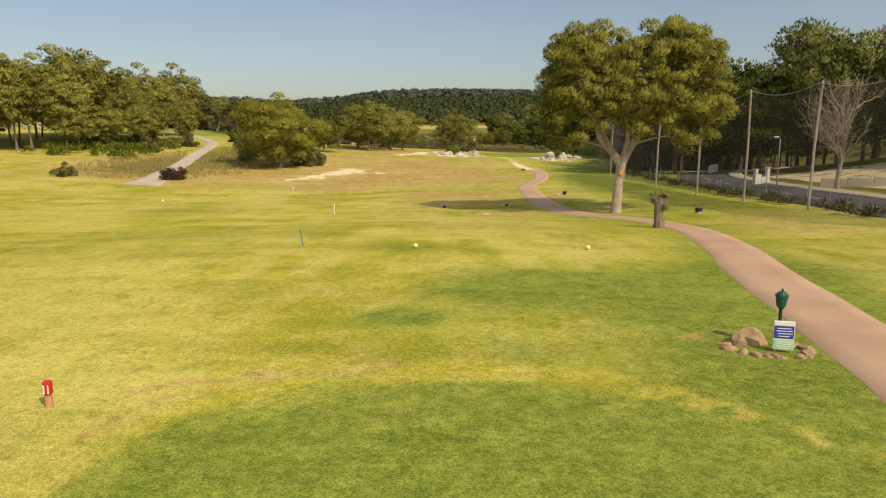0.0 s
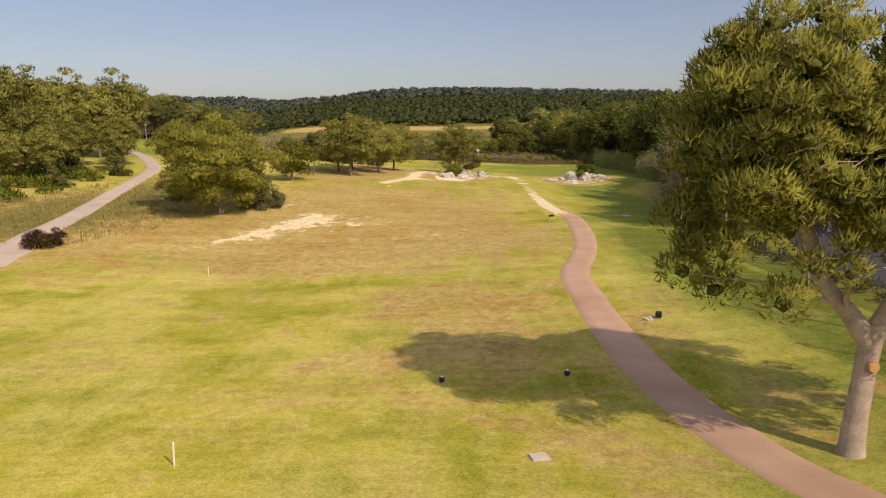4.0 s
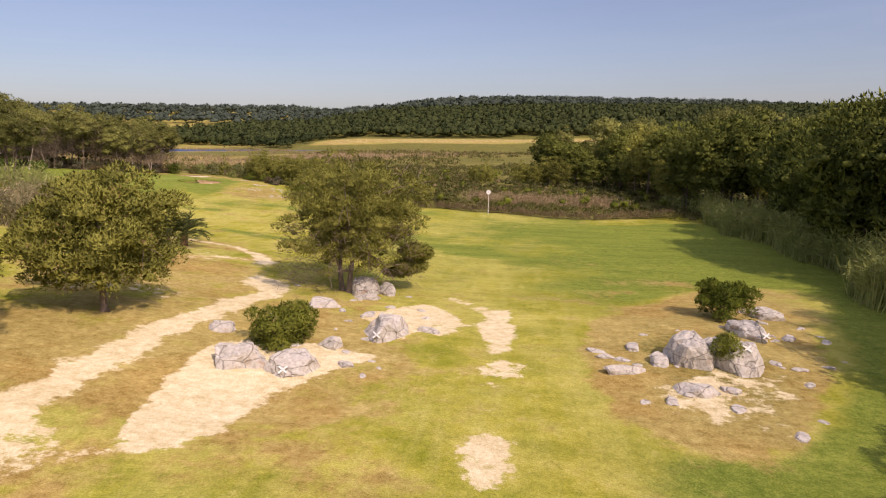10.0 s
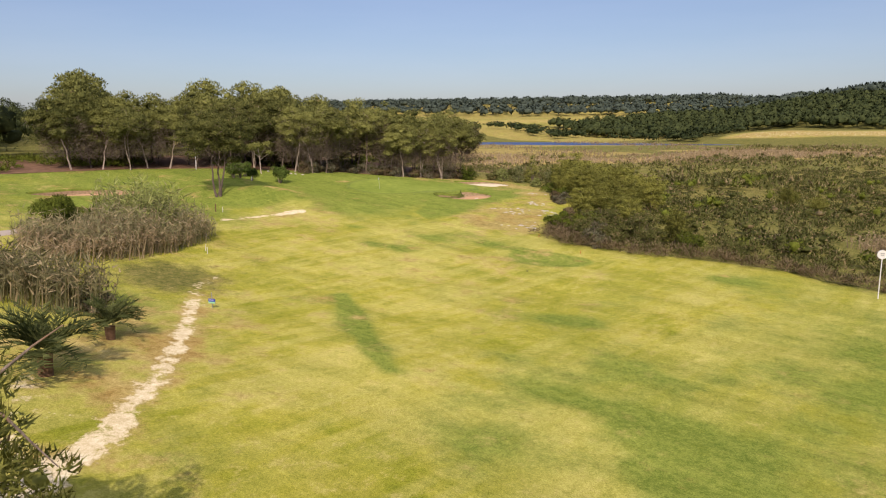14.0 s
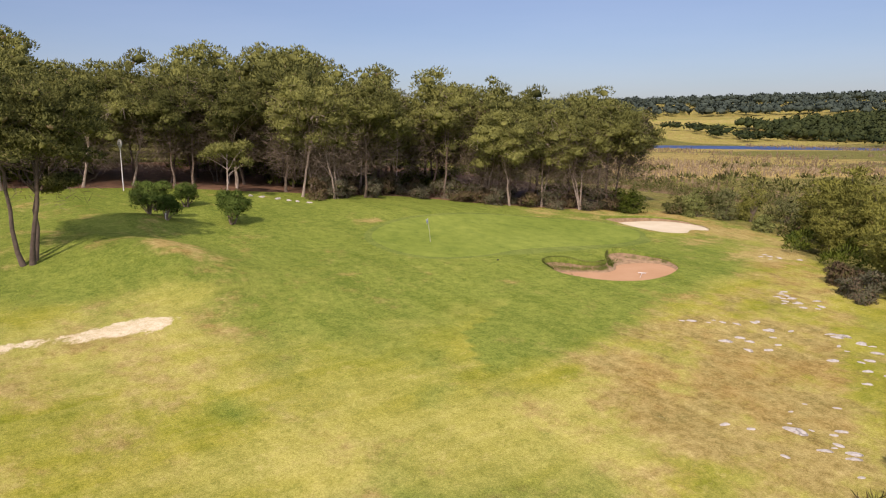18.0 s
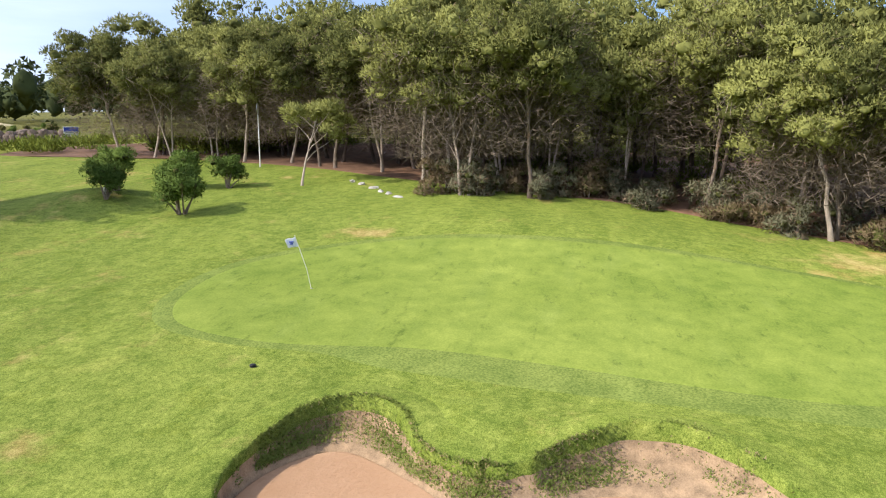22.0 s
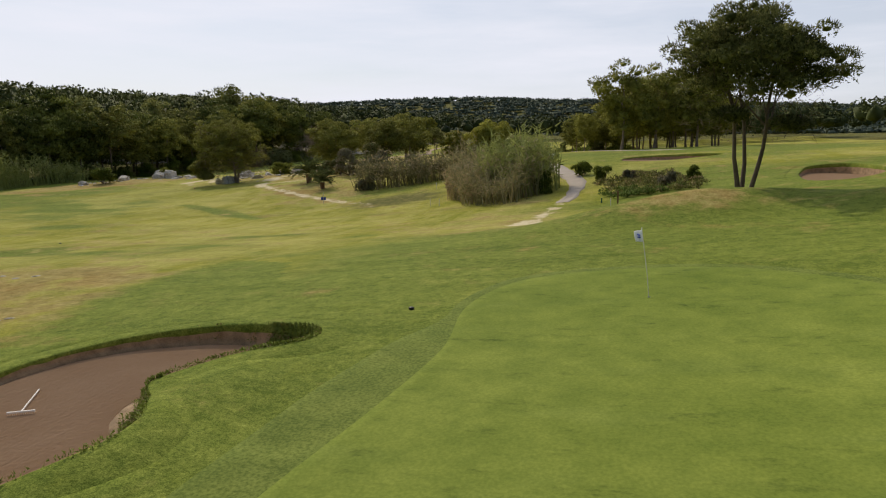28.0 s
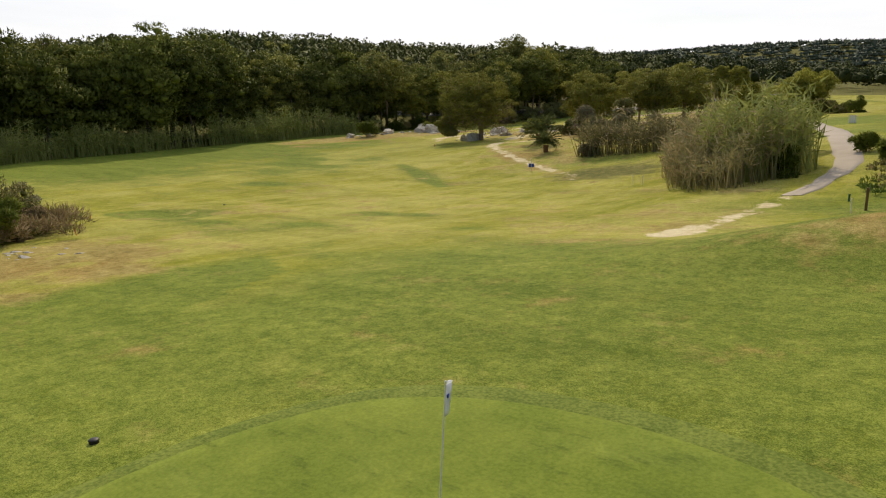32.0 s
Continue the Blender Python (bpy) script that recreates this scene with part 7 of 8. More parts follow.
def bare_tree(seed, x, y, h, w, label, mat, base_r, n1=16, n2=9, n3=5, clear=.25, name="bare_tree", droop=0.0):
    """A leafless tree: trunk, branches, and fine twigs."""
    rng = np.random.default_rng(seed)
    ob = stand(name, label, "tree", x, y)
    tr = bend((0, 0, -.3), (rng.normal(0, .3), rng.normal(0, .3), h * .62), 9, h * .05, rng)
    paths, twigs = [(tr, base_r * np.linspace(1, .35, 9))], []
    for k in range(n1):
        s = tr[rng.integers(max(1, int(9 * clear)), 9)]
        a, up = rng.uniform(0, 6.28), rng.uniform(.25, 1.0)
        e = s + np.array([math.cos(a) * (1.2 - up * .8), math.sin(a) * (1.2 - up * .8), up * 1.1 - droop]) * w * .42 * rng.uniform(.7, 1.1)
        e[2] = min(max(e[2], .6), h)
        br = bend(s, e, 6, .5, rng)
        paths.append((br, base_r * np.linspace(.36, .1, 6)))
        for j in range(n2):
            q = br[rng.integers(1, 6)]
            d = unit(rng.normal(0, .6, 3) + unit(e - s) + [0, 0, .45 - droop])
            g = q + d * w * rng.uniform(.1, .24)
            g[2] = max(g[2], .3)
            t2 = bend(q, g, 4, .25, rng)
            twigs.append((t2, base_r * np.linspace(.10, .03, 4)))
            for i in range(n3):
                q2 = t2[rng.integers(1, 4)]
                d2 = unit(rng.normal(0, .7, 3) + d + [0, 0, .3 - droop])
                twigs.append((np.array([q2, q2 + d2 * w * rng.uniform(.05, .11)]), base_r * np.array([.05, .015])))
    v, f = tubes(paths, 7)
    part("trunk", mesh_from("trunk", v, f, [mat], True), mat, ob)
    v, f = tubes(twigs, 3)
    part("twig_mass", mesh_from("twig_mass", v, f, [mat], True), mat, ob, "fine leafless twigs")
    return ob


bare_tree(301, 34.6, 62.0, 10.8, 9.0, "leafless pale grey tree beside the road", PALE_BARK, .22, 22, 9, 5, .3)
bare_tree(302, 29.5, 112.5, 11.5, 11.5, "large dead grey tree with tangled branches", DEAD_WOOD, .3, 40, 12, 8, .1, "dead_tree", .35)
bare_tree(303, -141, 205, 14, 11, "thin leafless tree behind the terrace", DEAD_WOOD, .2, 18, 8, 5, .4)


# ---- shrubs ----
def put(ob, x, y, rz=0.0, dz=-.05):
    ob.matrix_basis = pose(x, y, ground_z(x, y) + dz, 0, 0, rz)
    return ob


for _k, (_px, _py, _w, _h) in enumerate([(-22.4, 116.8, 4.6, 3.6), (-23.4, 119.8, 5, 4.4), (-20.6, 118.4, 3.2, 2.2), (-24.6, 122.6, 5, 4.6)]):
    put(shrub(780 + _k, _w, _h, 6000, .26, .06, TAMARISK, "pale feathery shrub beside a broad pine", "bush", "bush", 40, 6, "bushes beside the broad pine", lobe=.18), _px, _py, 61 * _k)
put(shrub(401, 4.0, 1.7, 6000, .22, .07, MAROON, "low rounded brown bush at the path's edge", "bush", "bush", 60), -35.3, 92.9)
put(shrub(402, 3.8, 1.7, 3600, .24, .08, MARSH, "low green bush in the rough", "bush", "bush"), -47.7, 88.9)
for _k, (_px, _py, _w, _h) in enumerate([(-27.5, 127, 5, 3.4), (-31, 131, 5, 3.8), (-33, 122, 4, 3), (-37, 138, 5, 4), (-30, 140, 4, 2.6), (-36.6, 151, 2.4, 1.6), (-42, 148, 3.4, 2.4), (-46, 158, 4, 3),
                                         (-38, 160, 3, 2), (-52, 126, 4, 2.6), (-56, 134, 5, 3), (-50, 140, 4, 2.5), (-58, 142, 4, 2.4), (-54, 118, 3, 1.6), (-62, 126, 5, 3)]):
    put(shrub(410 + _k, _w, _h, int(1500 + 260 * _w * _h), .3, .11, [MARSH, LENTISK, PINE][_k % 3], "green scrub bush in the rough between the fairways", "bush", "bush", 12, 5, "rough scrub bushes"), _px, _py, 31 * _k)
put(shrub(430, 5.4, 2.6, 11000, .22, .085, WILD_OLIVE, "dense rounded green bush among boulders", "bush", "bush", 30), 2.2, 181.0)
put(shrub(431, 5.2, 3.3, 15000, .22, .085, LENTISK, "dense dark green bush behind flat rocks", "bush", "bush", 70, lobe=.2, foot=.42), 33.2, 195.6)
put(shrub(432, 2.2, 2.6, 3200, .18, .06, WILD_OLIVE, "olive-green shrub growing in a boulder's cleft", "bush", "bush", 10), 29.3, 182.0, 0, .5)
_ol = shrub(440, 3.2, 3.5, 5200, .30, .085, OLEANDER, "rounded oleander bush on the lawn", "oleander", "bush", 34, 9, "oleanders by the green", foot=.4, lobe=.19)
put(_ol, -80.3, 276.6)
for _q, _s, _lb in (((-81.0, 271.3), .72, "small oleander with a white trunk guard"), ((-88.0, 272.5), .9, "upright oleander on the lawn"), ((-88.6, 275.4), .78, "small upright oleander near the wood"), ((-83.2, 270.6), .95, "leafy oleander behind another")):
    _c = plant_out(_ol, _q, 70 * _s * 9, _s, _lb)
ob = stand("trunk_guard", "white plastic guard round a young stem", "guard", -81.0, 271.3)
part("sleeve", cone(.09, .085, .7, (0, 0, 0), 10), WHITE, ob)
for _k, (_px, _py, _w, _h, _m) in enumerate([(-61.6, 231.0, 2.4, 1.7, LENTISK), (-64.0, 235.2, 2.2, 1.6, LENTISK), (-57.4, 238.0, 2.4, 2.0, GREY_SCRUB), (-58.6, 240.6, 2.4, 2.2, LENTISK), (-70, 243.4, 3.0, 1.2, GREY_SCRUB), (-72.4, 240.6, 2.2, 1.1, LENTISK), (-66.4, 237.0, 2.0, 1.0, GREY_SCRUB),
                                             (-31.6, 221.2, 2.6, 2.2, GREY_SCRUB), (-54.5, 228.5, 5, 5.4, LENTISK), (-26.6, 281.8, 5.2, 2.7, LENTISK), (-22.6, 283.6, 5.6, 2.9, MARSH), (-28.4, 285.0, 5, 2.9, HEATH), (-25, 287, 6, 3.3, LENTISK), (-21.5, 279.4, 4.4, 2.3, HEATH), (-23, 206, 5, 4.2, GREY_SCRUB), (-20, 203, 4, 3.4, MARSH), (-28, 206, 4, 3.4, GREY_SCRUB),
                                             (-36, 212, 4, 3, GREY_SCRUB), (-16, 199.5, 4, 3, MARSH), (-22.5, 196, 5, 4, MARSH)]):
    put(shrub(450 + _k, _w, _h, int(1400 + 420 * _w * _h), .26, .085, _m, "scrub bush beside the path and reeds", "bush", "bush", 12, 5, "bushes by the reeds"), _px, _py, 47 * _k)
_s = scatter(620, -76, -62, 229, 253, lambda x, y: bell(x, y, -68.5, 241.5, 4.6, 8.5, 14) + .25 * fbm(x, y, 3, 81) > .42, _r)
clump_stuff("weed_patch", "low green and grey weeds on a bank beside the path", "weeds", leaf_clumps(_s, _r.uniform(.15, .55, len(_s)), 40, .24, .09, _r, .5), MARSH)
_s = scatter(240, -74, -62, 240, 253, lambda x, y: bell(x, y, -67.5, 247, 4, 3.4, 14) + .25 * fbm(x, y, 3, 83) > .5, _r)
clump_stuff("weed_patch", "bright green low weeds at the lawn's edge", "weeds", leaf_clumps(_s, _r.uniform(.25, .6, len(_s)), 60, .22, .09, _r, .5), OLEANDER)
# scrub at the western tip of the marsh
for _k, (_px, _py, _w, _h, _m) in enumerate([(-25.4, 280.4, 4.2, 1.5, HEATH), (-26.2, 283.6, 3.6, 1.2, MARSH), (-26.6, 287.2, 3.4, 1.2, MARSH), (-40.2, 305.6, 4.6, 2.0, GREY_SCRUB), (-43.0, 308.4, 3.4, 1.6, HEATH), (-23.6, 284.8, 5.0, 2.8, MARSH), (-21.4, 281.6, 5, 2.4, MARSH),
                                             (-21.6, 279.4, 5, 4.2, MARSH), (-19.4, 277.4, 4.4, 3.0, GREY_SCRUB), (-23.4, 278.6, 3.6, 2.0, HEATH), (-20.5, 283.4, 5.6, 4.6, MARSH), (-16, 283, 5.6, 4.6, MARSH), (-18, 279.4, 4.6, 3.2, MARSH), (-13.6, 280.4, 5, 3.2, MARSH), (-9, 282.4, 4.6, 3.0, LENTISK), (-4, 283.4, 5, 3.0, MARSH), (-19, 285.6, 5.4, 3.8, MARSH)]):
    put(shrub(740 + _k, _w, _h, 5200, .24, .07, _m, "dense scrub bush at the edge of the marsh", "bush", "bush", 44, 6, "bushes at the tip of the marsh", lobe=.19), _px, _py, 59 * _k)
# bushes in the marsh behind the pale bunker
for _k, (_px, _py, _w, _h, _m) in enumerate([(-72.8, 330.6, 3.6, 2.0, MARSH), (-70.4, 331.8, 4.3, 3.5, CANE), (-68, 334, 3.8, 5.0, TAMARISK), (-66, 336.4, 4.0, 5.8, PINE_WARM), (-62.2, 332.6, 2.2, 1.8, CANE), (-56.6, 328.4, 2.2, 1.1, OLEANDER),
                                             (-61.0, 331.0, 2.8, 2.0, CANE), (-75.6, 325.6, 4.6, 3.6, LENTISK), (-77.4, 327.4, 4.0, 3.2, LENTISK), (-59.4, 338, 4, 3.4, TAMARISK), (-63.6, 341, 4.4, 4.2, TAMARISK), (-72, 338, 4, 3.0, MARSH), (-53.6, 324.6, 2.2, 1.2, CANE)]):
    put(shrub(760 + _k, _w, _h, 4200, .24, .07, _m, "feathery bush rising from the marsh scrub", "bush", "bush", 34, 6, "bushes behind the pale bunker", lobe=.19), _px, _py, 61 * _k)
# tall shrubs along the eastern lawn
for _k, (_px, _py, _w, _h, _m) in enumerate([(29.5, 112, 6, 3.6, LENTISK), (31, 118, 6.5, 4.2, LENTISK), (32.2, 124, 6.5, 4.6, TAMARISK), (33.6, 129.5, 6, 4.4, TAMARISK), (35.4, 135, 6, 4.6, TAMARISK), (37.2, 141, 6, 4.4, TAMARISK), (39.4, 147.5, 6.4, 4.8, LENTISK),
                                             (41.6, 154, 6, 4.4, LENTISK), (43.6, 160.5, 6, 4.2, LENTISK), (45.6, 167, 6, 4, LENTISK), (47.4, 173.5, 6, 4.2, LENTISK), (48.8, 180, 6, 4, CANE), (50, 186, 6, 4, CANE), (27.6, 106, 5, 3.2, LENTISK), (34.6, 121, 5, 4, TAMARISK)]):
    put(shrub(700 + _k, _w, _h, 9000, .34, .075, _m, "tall feathery shrub at the edge of the eastern lawn", "tall_shrub", "shrub", 46, 8, "shrubs of the eastern lawn", lobe=.17), _px, _py, 67 * _k)
# the wood's undergrowth
for _k in range(26):
    _q = WOOD_EDGE[int(len(WOOD_EDGE) * (.52 + .45 * _k / 26))] + _rng.normal(0, .5, 2) + [.1 - 1.5 * (_k % 2), .4]
    put(shrub(490 + _k, _rng.uniform(3, 4.4), _rng.uniform(1.8, 2.8), 2400, .3, .07, GREY_SCRUB if _k % 3 else HEATH, "grey-green undergrowth shrub at the wood's edge", "undergrowth_shrub", "bush", 12, 6, "undergrowth of the wood"), *_q, 53 * _k)
_s = scatter(2600, -130, -76, 232, 335, lambda x, y: (line_dist(WOOD_EDGE[::4], x, y) > 4.5) & (x < np.interp(y, WOOD_EDGE[:, 1], WOOD_EDGE[:, 0])) & (fbm(x, y, 7, 71) > -.05) & ((y > 288) | (x < -108)), _r)
clump_stuff("undergrowth", "dark tangled undergrowth inside the wood", "scrub", leaf_clumps(_s, _r.uniform(.6, 1.6, len(_s)), 42, .5, .14, _r), LENTISK)

# ---- rocks of the fairway ----
for _k, (_px, _py, _a, _b2, _c2) in enumerate([(1.2, 177.0, 3.2, 2.4, 1.5), (4.3, 176.8, 3.4, 2.6, 1.5), (8.3, 185.0, 4.4, 3.0, 1.9), (5.4, 181.4, 2.0, 1.5, .9), (-2.4, 182.6, 2.0, 1.4, .7), (2.2, 191.4, 2.6, 1.6, .9), (6.0, 189.6, 1.6, 1, .4),
                                             (3.7, 198.0, 4.0, 2.4, 1.9), (5.7, 198.6, 1.8, 1.4, 1.3), (4.6, 195.6, 1.8, 1.2, .6), (0, 187, 1.3, .9, .4), (-.4, 178.4, 1.4, 1.2, .6), (7.0, 178.2, 1.2, .8, .3), (10.8, 186.8, 1.5, 1.0, .5)]):
    rock(100 + _k, _px, _py, _a, _b2, _c2, "weathered pale limestone boulder in sandy ground", 40 * _k, 4 if _a > 3 else 3, "boulder", "boulders by the sandy hollow")
for _k, (_px, _py, _a, _b2, _c2) in enumerate([(27.6, 183.0, 3.0, 3.2, 2.6), (30.4, 182.2, 3.2, 3.0, 2.4), (29.0, 184.4, 3.0, 2.4, 1.8), (33.2, 190.4, 4.2, 2.2, 1.3), (36.6, 197.2, 3.0, 1.8, 1.1), (26.6, 177.8, 2.4, 1.4, .7), (23.2, 180.6, 2.8, 1.2, .6), (25.6, 182.6, 1.8, 1.2, .7),
                                             (24.4, 185.6, 2.4, .9, .4), (28.6, 178.4, 1.3, .9, .35), (31.6, 187.2, 1.2, .8, .4), (22.4, 183.4, 1.2, .7, .3), (36, 190, 1.4, .8, .35), (25.0, 176.2, 1.0, .7, .3)]):
    rock(130 + _k, _px, _py, _a, _b2, _c2, "craggy grey-white boulder in dry turf", 33 * _k + 10, 4 if _a > 2.9 else 3, "boulder", "boulders in the fairway")
for _k in range(30):
    _a, _d3 = _rng.uniform(0, 6.28), _rng.uniform(.25, 1) ** .7
    _px, _py = 30 + math.cos(_a) * 8 * _d3 + math.sin(_a) * 4 * _d3, 186 + math.sin(_a) * 15 * _d3
    _w = _rng.uniform(.2, .75)
    rock(170 + _k % 6, _px, _py, _w * 1.8, _w, _w * .3, "flat pale stone lying in dry turf", 29 * _k, 2, "stone", "stones round the fairway boulders")
for _k in range(26):
    _px, _py = _rng.uniform(-3, 13), _rng.uniform(175, 199)
    _w = _rng.uniform(.2, .6)
    rock(170 + _k % 6, _px, _py, _w * 1.7, _w, _w * .35, "small pale stone in sandy ground", 41 * _k, 2, "stone", "stones of the sandy hollow")


def painted_cross(ob, rz, toward):
    """A white cross daubed on the face of a boulder that looks the given way."""
    d = Vector(unit(np.array(toward))) if toward else Vector((0, 0, 1))
    d.rotate(Euler((0, 0, -radians(rz))))
    v = max(ob.data.vertices, key=lambda w: w.co.dot(d))
    n = (v.normal + d * 1.5).normalized()
    turn = n.to_track_quat("Z", "Y").to_matrix().to_4x4()
    b = bmesh.new()
    for a in (42, -38):
        m = Matrix.Translation(v.co + n * 0.01) @ turn @ Matrix.Rotation(radians(a), 4, "Z") @ Matrix.Diagonal((0.62, 0.09, 0.04, 1))
        bmesh.ops.create_cube(b, size=1.0, matrix=m)
    part("painted_cross", b, WHITE, ob, "white painted cross")


for _nm, _g, _i in (("boulders by the sandy hollow", 100, (1, 2)), ("boulders in the fairway", 130, (1, 3))):
    _all = [o for o in bpy.data.objects if o.get("group") == _nm]
    for _j in _i:
        painted_cross(_all[_j], (40 * _j) if _g == 100 else 33 * _j + 10, (0.0, -0.8, 0.7))
_seats = [(-42.6, 292), (-40.6, 293.9), (-39.2, 290.5), (-42.8, 301.4), (-35.9, 293.6), (-33.2, 291.9), (-36.8, 295.6), (-33.4, 283.9), (-33.2, 281), (-31, 281.9), (-51.1, 315.1), (-50.4, 313.8), (-43.5, 301.8), (-41.9, 300.8), (-28.8, 284.8)]
for _k in range(84):
    _px, _py = np.array(_seats[_k % 15]) + _rng.normal(0, .85, 2)
    _w = _rng.uniform(.1, .34) * (1.5 if _k < 15 else 1)
    rock(170 + _k % 6, _px, _py, _w * 2.2, _w, _w * .28, "flat white stone in the dry slope", 41 + _rng.normal(0, 22), 2, "stone", "stones on the slope")
for _k, (_px, _py) in enumerate([(-92.3, 283.3), (-91.4, 284.2), (-90.2, 285.4), (-88.6, 286.9), (-89.2, 286.2), (-87.6, 287.8)]):
    rock(180 + _k, _px, _py, .7, .45, .22, "pale stone at the edge of the lawn", 50 * _k, 2, "stone", "stones at the edge of the wood")


# ---- palms ----
def palm(seed, x, y, h, w, label):
    rng = np.random.default_rng(seed)
    ob = stand("palm", label, "palm tree", x, y, 0, -.05, "palms by the trail")
    tz = h * .34
    b = cone(w * .07, w * .085, tz, (0, 0, -.1), 12)
    part("trunk", b, BROWN, ob, "stubby fibrous trunk")
    vs, fs, o = [], [], 0
    rib = []
    for k in range(46):
        a, e = rng.uniform(0, 6.28), rng.uniform(.1, 1.4)
        L = w * .52 * rng.uniform(.85, 1.1)
        t = np.linspace(0, 1, 10)
        el = e - 1.0 * t ** 1.6 * (1.1 - e * .35)
        dr, dz = np.cumsum(np.cos(el)) * L / 10, np.cumsum(np.sin(el)) * L / 10
        pts = np.column_stack([np.cos(a) * dr, np.sin(a) * dr, tz + dz])
        pts[:, 2] = np.maximum(pts[:, 2], .08)
        rib.append((pts, np.linspace(.03, .006, 10) * w / 4))
        tan = unit(np.gradient(pts, axis=0))
        side = unit(np.cross(tan, [0, 0, 1.0]))
        idx = np.repeat(np.arange(1, 10), 6)
        sg = np.tile([1, -1], len(idx) // 2)[:, None]
        base = pts[idx] + tan[idx] * rng.uniform(-.05, .05, (len(idx), 1)) * w
        d = unit(side[idx] * sg + tan[idx] * .75 + [0, 0, .35] + rng.normal(0, .12, (len(idx), 3)))
        v, f = blades(base, d, w * .13, w * .018, rng)
        vs.append(v)
        fs.append(f + o)
        o += len(v)
    v, f = tubes(rib, 4)
    part("midrib", mesh_from("midrib", v, f, [PALM], True), PALM, ob)
    part("frond_head", mesh_from("frond_head", np.vstack(vs), np.vstack(fs), [PALM]), PALM, ob, "arching grey-green fronds")
    return ob


palm(501, -19.1, 212.8, 4.3, 5.4, "stocky date palm with arching fronds")
palm(502, -24.1, 218.8, 3.0, 4.0, "small date palm with arching fronds")


def trail_sign(x, y):
    ob = stand("trail_sign", "small blue and green sign on a thin post", "sign", x, y, 25)
    part("post", box(.05, .05, 1.5, (0, 0, .6), .008), STEEL, ob)
    bd = part("board", box(.62, .03, .4, (0, -.04, .62), .01), BLUE, ob)
    part("green_band", box(.6, .01, .14, (0, -.06, .5), .003), MINT, bd)
    part("text_bar", box(.44, .006, .04, (0, -.059, .72), 0), WHITE, bd, "line of unreadable print")


trail_sign(-29.3, 229.7)


def distance_post(x, y, h, label):
    ob = stand("distance_post", label, "post", x, y, 15)
    part("pole", cone(.055, .045, h - .3, (0, 0, 0), 10), WHITE, ob)
    q = pose(0, 0, h - .35, 90, 0, 0)
    disc = part("disc", cone(.42, .42, .07, (0, 0, -.035), 24, m=q), WHITE, ob, "round white plate")
    part("rim", cone(.45, .45, .05, (0, 0, -.025), 24, m=q), STEEL, disc)
    for s, w in ((.1, .34), (-.06, .28)):
        part("figure_bar", box(w, .012, .07, (0, -.045, h - .35 + s), 0), STEEL, disc, "grey bar")
    return ob


distance_post(11.9, 274.4, 4.6, "white distance post with a round plate at the fairway's end")
distance_post(-100.2, 272.6, 5.3, "white distance post with a round plate in the wood")
ob = stand("marker_box", "small white box on the far lawn", "box", -54.5, 202.0)
part("housing", box(.7, .5, .8, (0, 0, .4), .04), WHITE, ob)
part("lid", box(.76, .56, .08, (0, 0, .83), .02), PAVING, ob)

# ---- the green ----
HX, HY = -68.0, 289.1
ob = stand("flagstick", "leaning white flagstick with a small printed flag", "flag", HX, HY, 0, .045)
_v, _f = tubes([(np.array([(0, 0, -.1), (.10, -.14, .8), (.30, -.48, 2.08)]), [.012, .011, .009])], 8)
part("stick", mesh_from("stick", _v, _f, [WHITE], True), WHITE, ob)
part("finial", ball(.02, (.30, -.48, 2.09), 1), WHITE, ob)
_u, _w = np.meshgrid(np.linspace(0, 1, 13), np.linspace(0, 1, 9), indexing="ij")
_fx = .30 + .20 * _u - .07 * _w + .05 * _u * np.sin(_u * 7 + _w * 2)
_fy = -.47 - .34 * _u + .10 * _w + .03 * _u * np.sin(_u * 7 + _w * 2)
_fz = 2.06 - .37 * _w * (1 - .12 * _u) - .12 * _u - .02 * np.sin(_u * 6)
_i, _j = np.meshgrid(np.arange(12), np.arange(8), indexing="ij")
_a = _i * 9 + _j
flag = part("flag", mesh_from("flag", np.stack([_fx, _fy, _fz], -1).reshape(-1, 3), np.stack([_a, _a + 9, _a + 10, _a + 1], -1).reshape(-1, 4), [CLOTH], True), CLOTH, ob, "rippling pale cloth")
flag.modifiers.new("thickness", "SOLIDIFY").thickness = .004
for _s2, _wd in ((0, .16), (1, .11)):
    part("printed_bar", box(_wd, .05, .04, (.375, -.6, 1.86 - .075 * _s2), 0, None, -60), BLUE, flag, "dark printed bar")
ob = stand("hole_cup", "white-lined hole cut in the green", "hole", HX, HY, 0, .05)
_v, _f = tubes([(np.array([(0, 0, .004), (0, 0, -.1)]), [.054, .054])], 16)
part("liner", mesh_from("liner", _v, _f, [WHITE], True), WHITE, ob)
# black disc laid at the rim in place of the cup's inner shade
part("bottom", cone(.054, .054, .006, (0, 0, .0), 16), BLACK, ob, "black disc standing in for the cup's shaded inside")
for _q in ((-60.55, 290.1), (-19.0, 261.5)):
    ob = stand("sprinkler_head", "dark round sprinkler head sunk in the turf", "sprinkler", *_q, 0, .01, "sprinklers")
    part("ring", cone(.09, .085, .03, (0, 0, 0), 16), BLACK, ob)
    part("cap", ball(.1, (0, 0, .05), 2, squash=(1, 1, .35)), BLACK, ob)


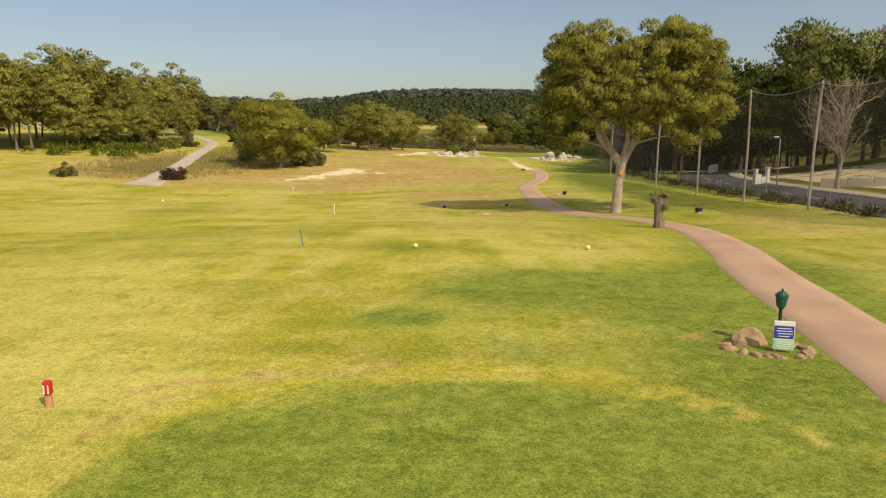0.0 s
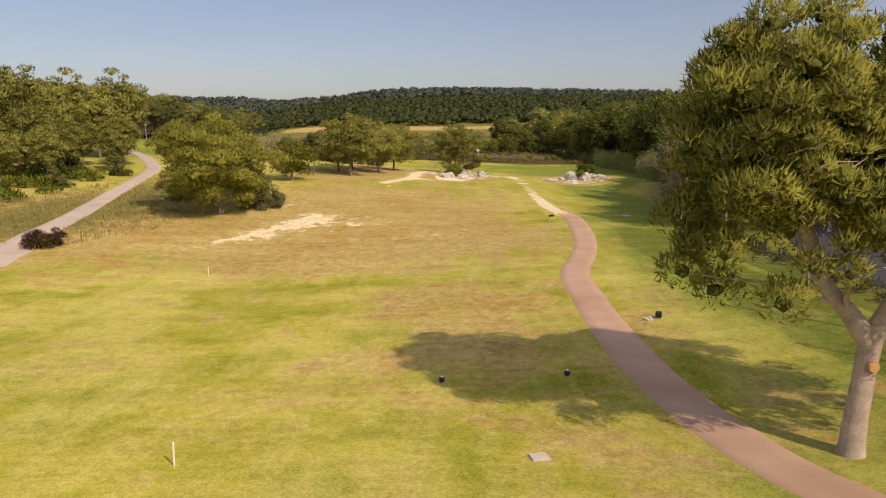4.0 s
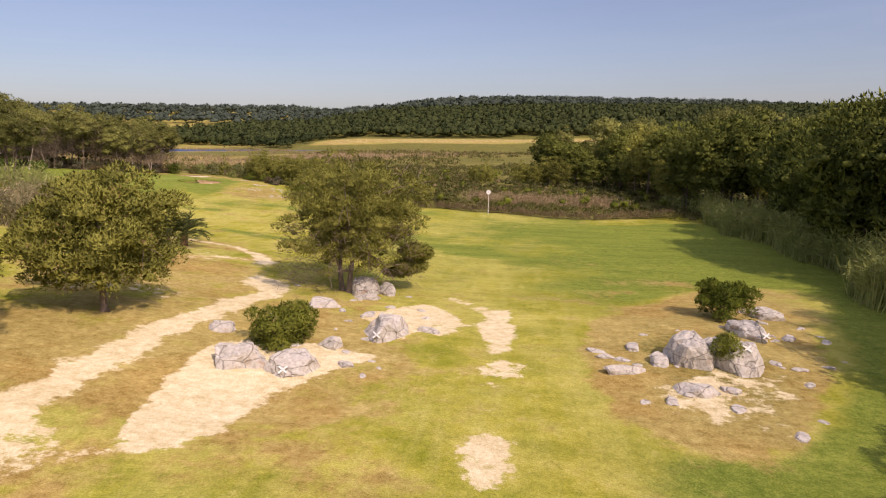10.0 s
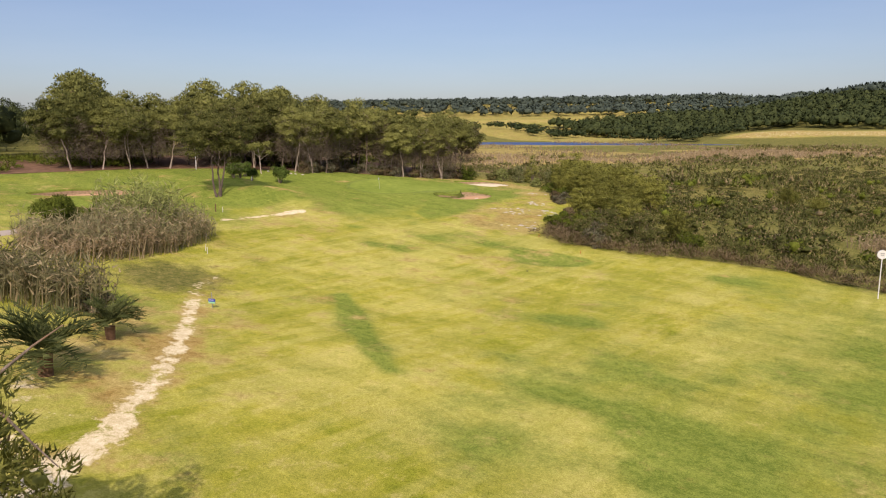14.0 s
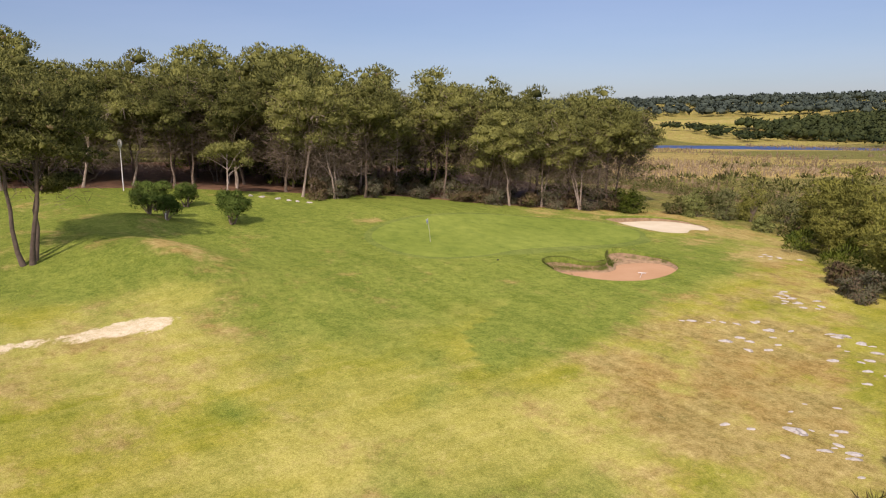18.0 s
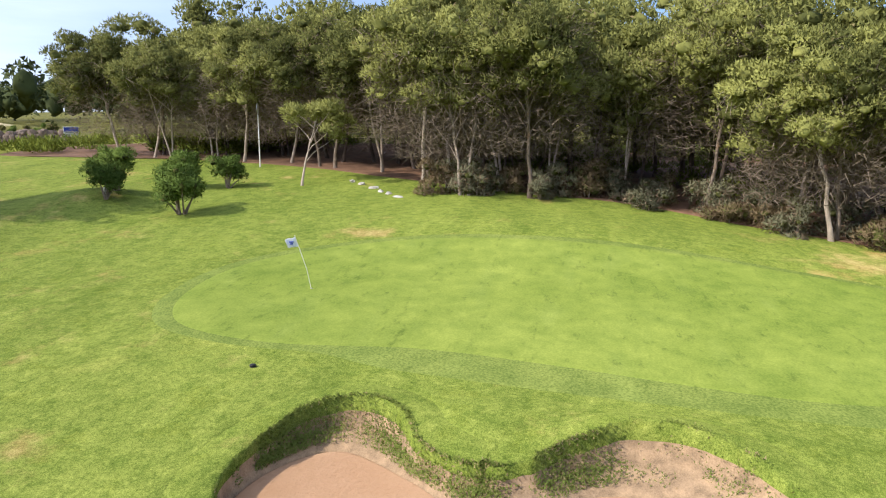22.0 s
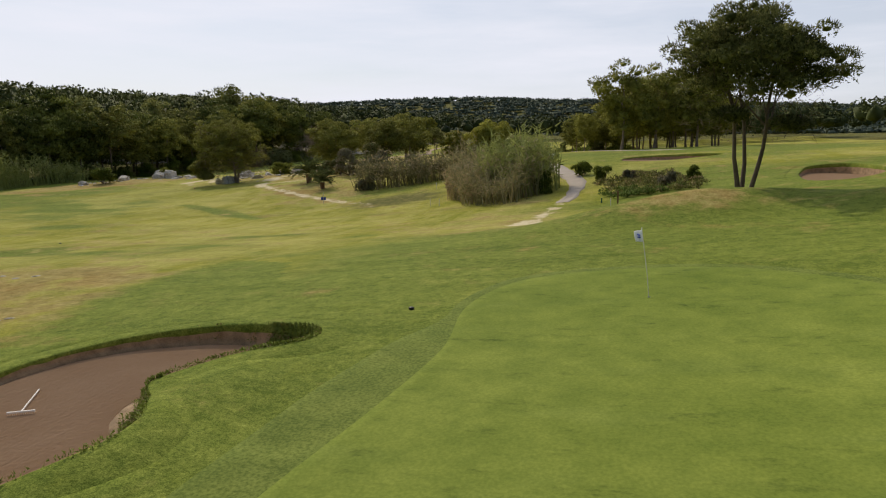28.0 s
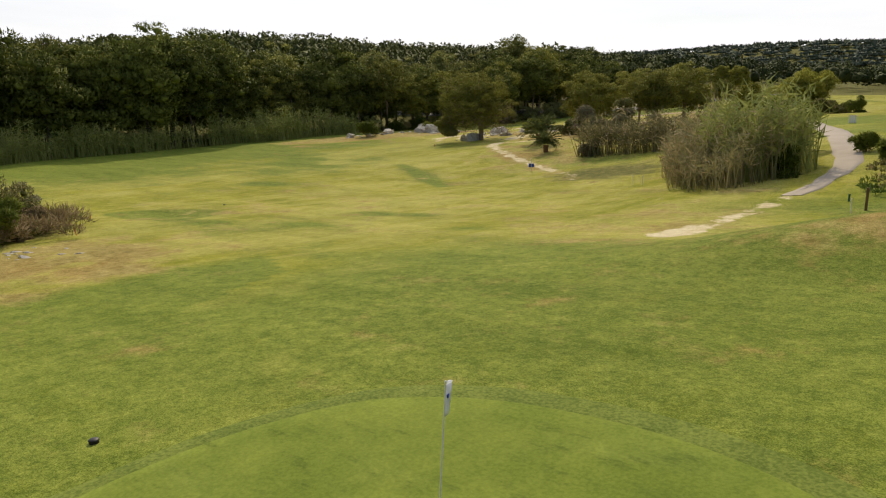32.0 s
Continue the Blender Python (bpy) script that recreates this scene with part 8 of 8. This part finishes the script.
def rake(x, y, rz, z):
    ob = thing("bunker_rake", "white bunker rake lying on the sand", "rake", (x, y, z), rz)
    v, f = tubes([(np.array([(0, 0, .06), (.8, 0, .05), (1.7, 0, .03)]), [.018, .018, .018])], 8)
    part("handle", mesh_from("handle", v, f, [WHITE], True), WHITE, ob)
    head = part("head", box(.05, .62, .05, (0, 0, .06), .008), WHITE, ob)
    for k in range(13):
        part("tine", cone(.008, .004, .07, (0, -.28 + .047 * k, -.015), 5), WHITE, head)
    return ob


rake(-53.4, 298.6, -58, sand_level(BUNKER_A) - .22)
# ---- boulder wall, terrace and sign to the south-west ----
wall = thing("boulder_wall", "dry wall of tumbled brown and grey boulders", "wall")
_shapes = [rock_mesh(600 + k, 1, 1, 1, 2, .4) for k in range(6)]
for _s2 in _shapes:
    _s2.materials[0] = WALL_ROCK
for _k in range(280):
    _t = _rng.uniform(0, 1)
    _lv = _rng.integers(0, 3)
    _px, _py = -115.3 - 19.7 * _t + _rng.normal(0, .35) - .35 * _lv, 212.7 + 15.3 * _t + _rng.normal(0, .35) - .45 * _lv
    _w = _rng.uniform(.5, 1.1)
    _o = part("boulder", _shapes[_k % 6], ROCK, wall)
    _o.matrix_basis = pose(_px, _py, ground_z(-115.3 - 19.7 * _t, 212.7 + 15.3 * _t) + .05 + .58 * _lv, 0, 0, _rng.uniform(0, 360)) @ Matrix.Diagonal((_w * 1.2, _w, _w * .8, 1))
for _k, (_px, _py, _a) in enumerate([(-112, 199, 3.2), (-109.5, 200.5, 2.0), (-115.5, 198, 2.4)]):
    rock(640 + _k, _px, _py, _a, _a * .8, _a * .7, "large pale boulder under dark pines", 60 * _k)
_tp = closed([(-118, 206), (-134, 219), (-142, 216), (-150, 200), (-140, 186), (-124, 190)], 90)
_me = drape(_tp, .0, "terrace", SHINGLE)
_co = np.zeros(len(_me.vertices) * 3, np.float32)
_me.vertices.foreach_get("co", _co)
_co = _co.reshape(-1, 3)
_co[:, 2] = 4.4 + .05 * np.maximum(0, 214 - _co[:, 1])
_co[:90, 2] = 0.5
_me.vertices.foreach_set("co", _co.ravel())
thing("terrace", "pale gravel parking terrace above the boulder wall", "terrace", kind="structure", mesh=_me)
for _k in range(14):
    _t = _k / 13
    put(shrub(660 + _k, 2.2, 1.2, 1200, .3, .12, MARSH if _k % 2 else OLEANDER, "green weeds growing over the boulder wall", "bush", "bush", 8, 3, "bushes on the boulder wall"), -117.5 - 18 * _t, 211 + 14 * _t, 40 * _k, 1.2)
ob = stand("notice_board", "blue and white notice board on two posts", "sign", -130.5, 231.5, -35)
for _s2 in (-.8, .8):
    part("post", box(.08, .08, 2.3, (_s2, 0, 1.1), .01), STEEL, ob)
bd = part("board", box(2.0, .06, 1.3, (0, 0, 1.6), .02), WHITE, ob)
part("blue_field", box(1.9, .01, .6, (0, .036, 1.88), .003), BLUE, bd)
part("blue_field", box(1.9, .01, .6, (0, -.036, 1.88), .003), BLUE, bd)
for _s2 in (1.45, 1.25, 1.1):
    part("text_bar", box(1.5, .008, .07, (0, .036, _s2), 0), NAVY, bd, "line of unreadable print")
# needle litter under the western wood
_lp = closed([(-106, 262), (-102, 273), (-97, 282), (-93.6, 289.5), (-92, 297), (-91, 303), (-86, 311), (-80, 321), (-79, 330), (-100, 336), (-128, 330), (-134, 290), (-130, 240), (-110, 238), (-108, 256)], 160)
thing("forest_floor", "reddish needle litter under the pines", "ground", kind="structure", mesh=drape(_lp, .05, "forest_floor", LITTER))
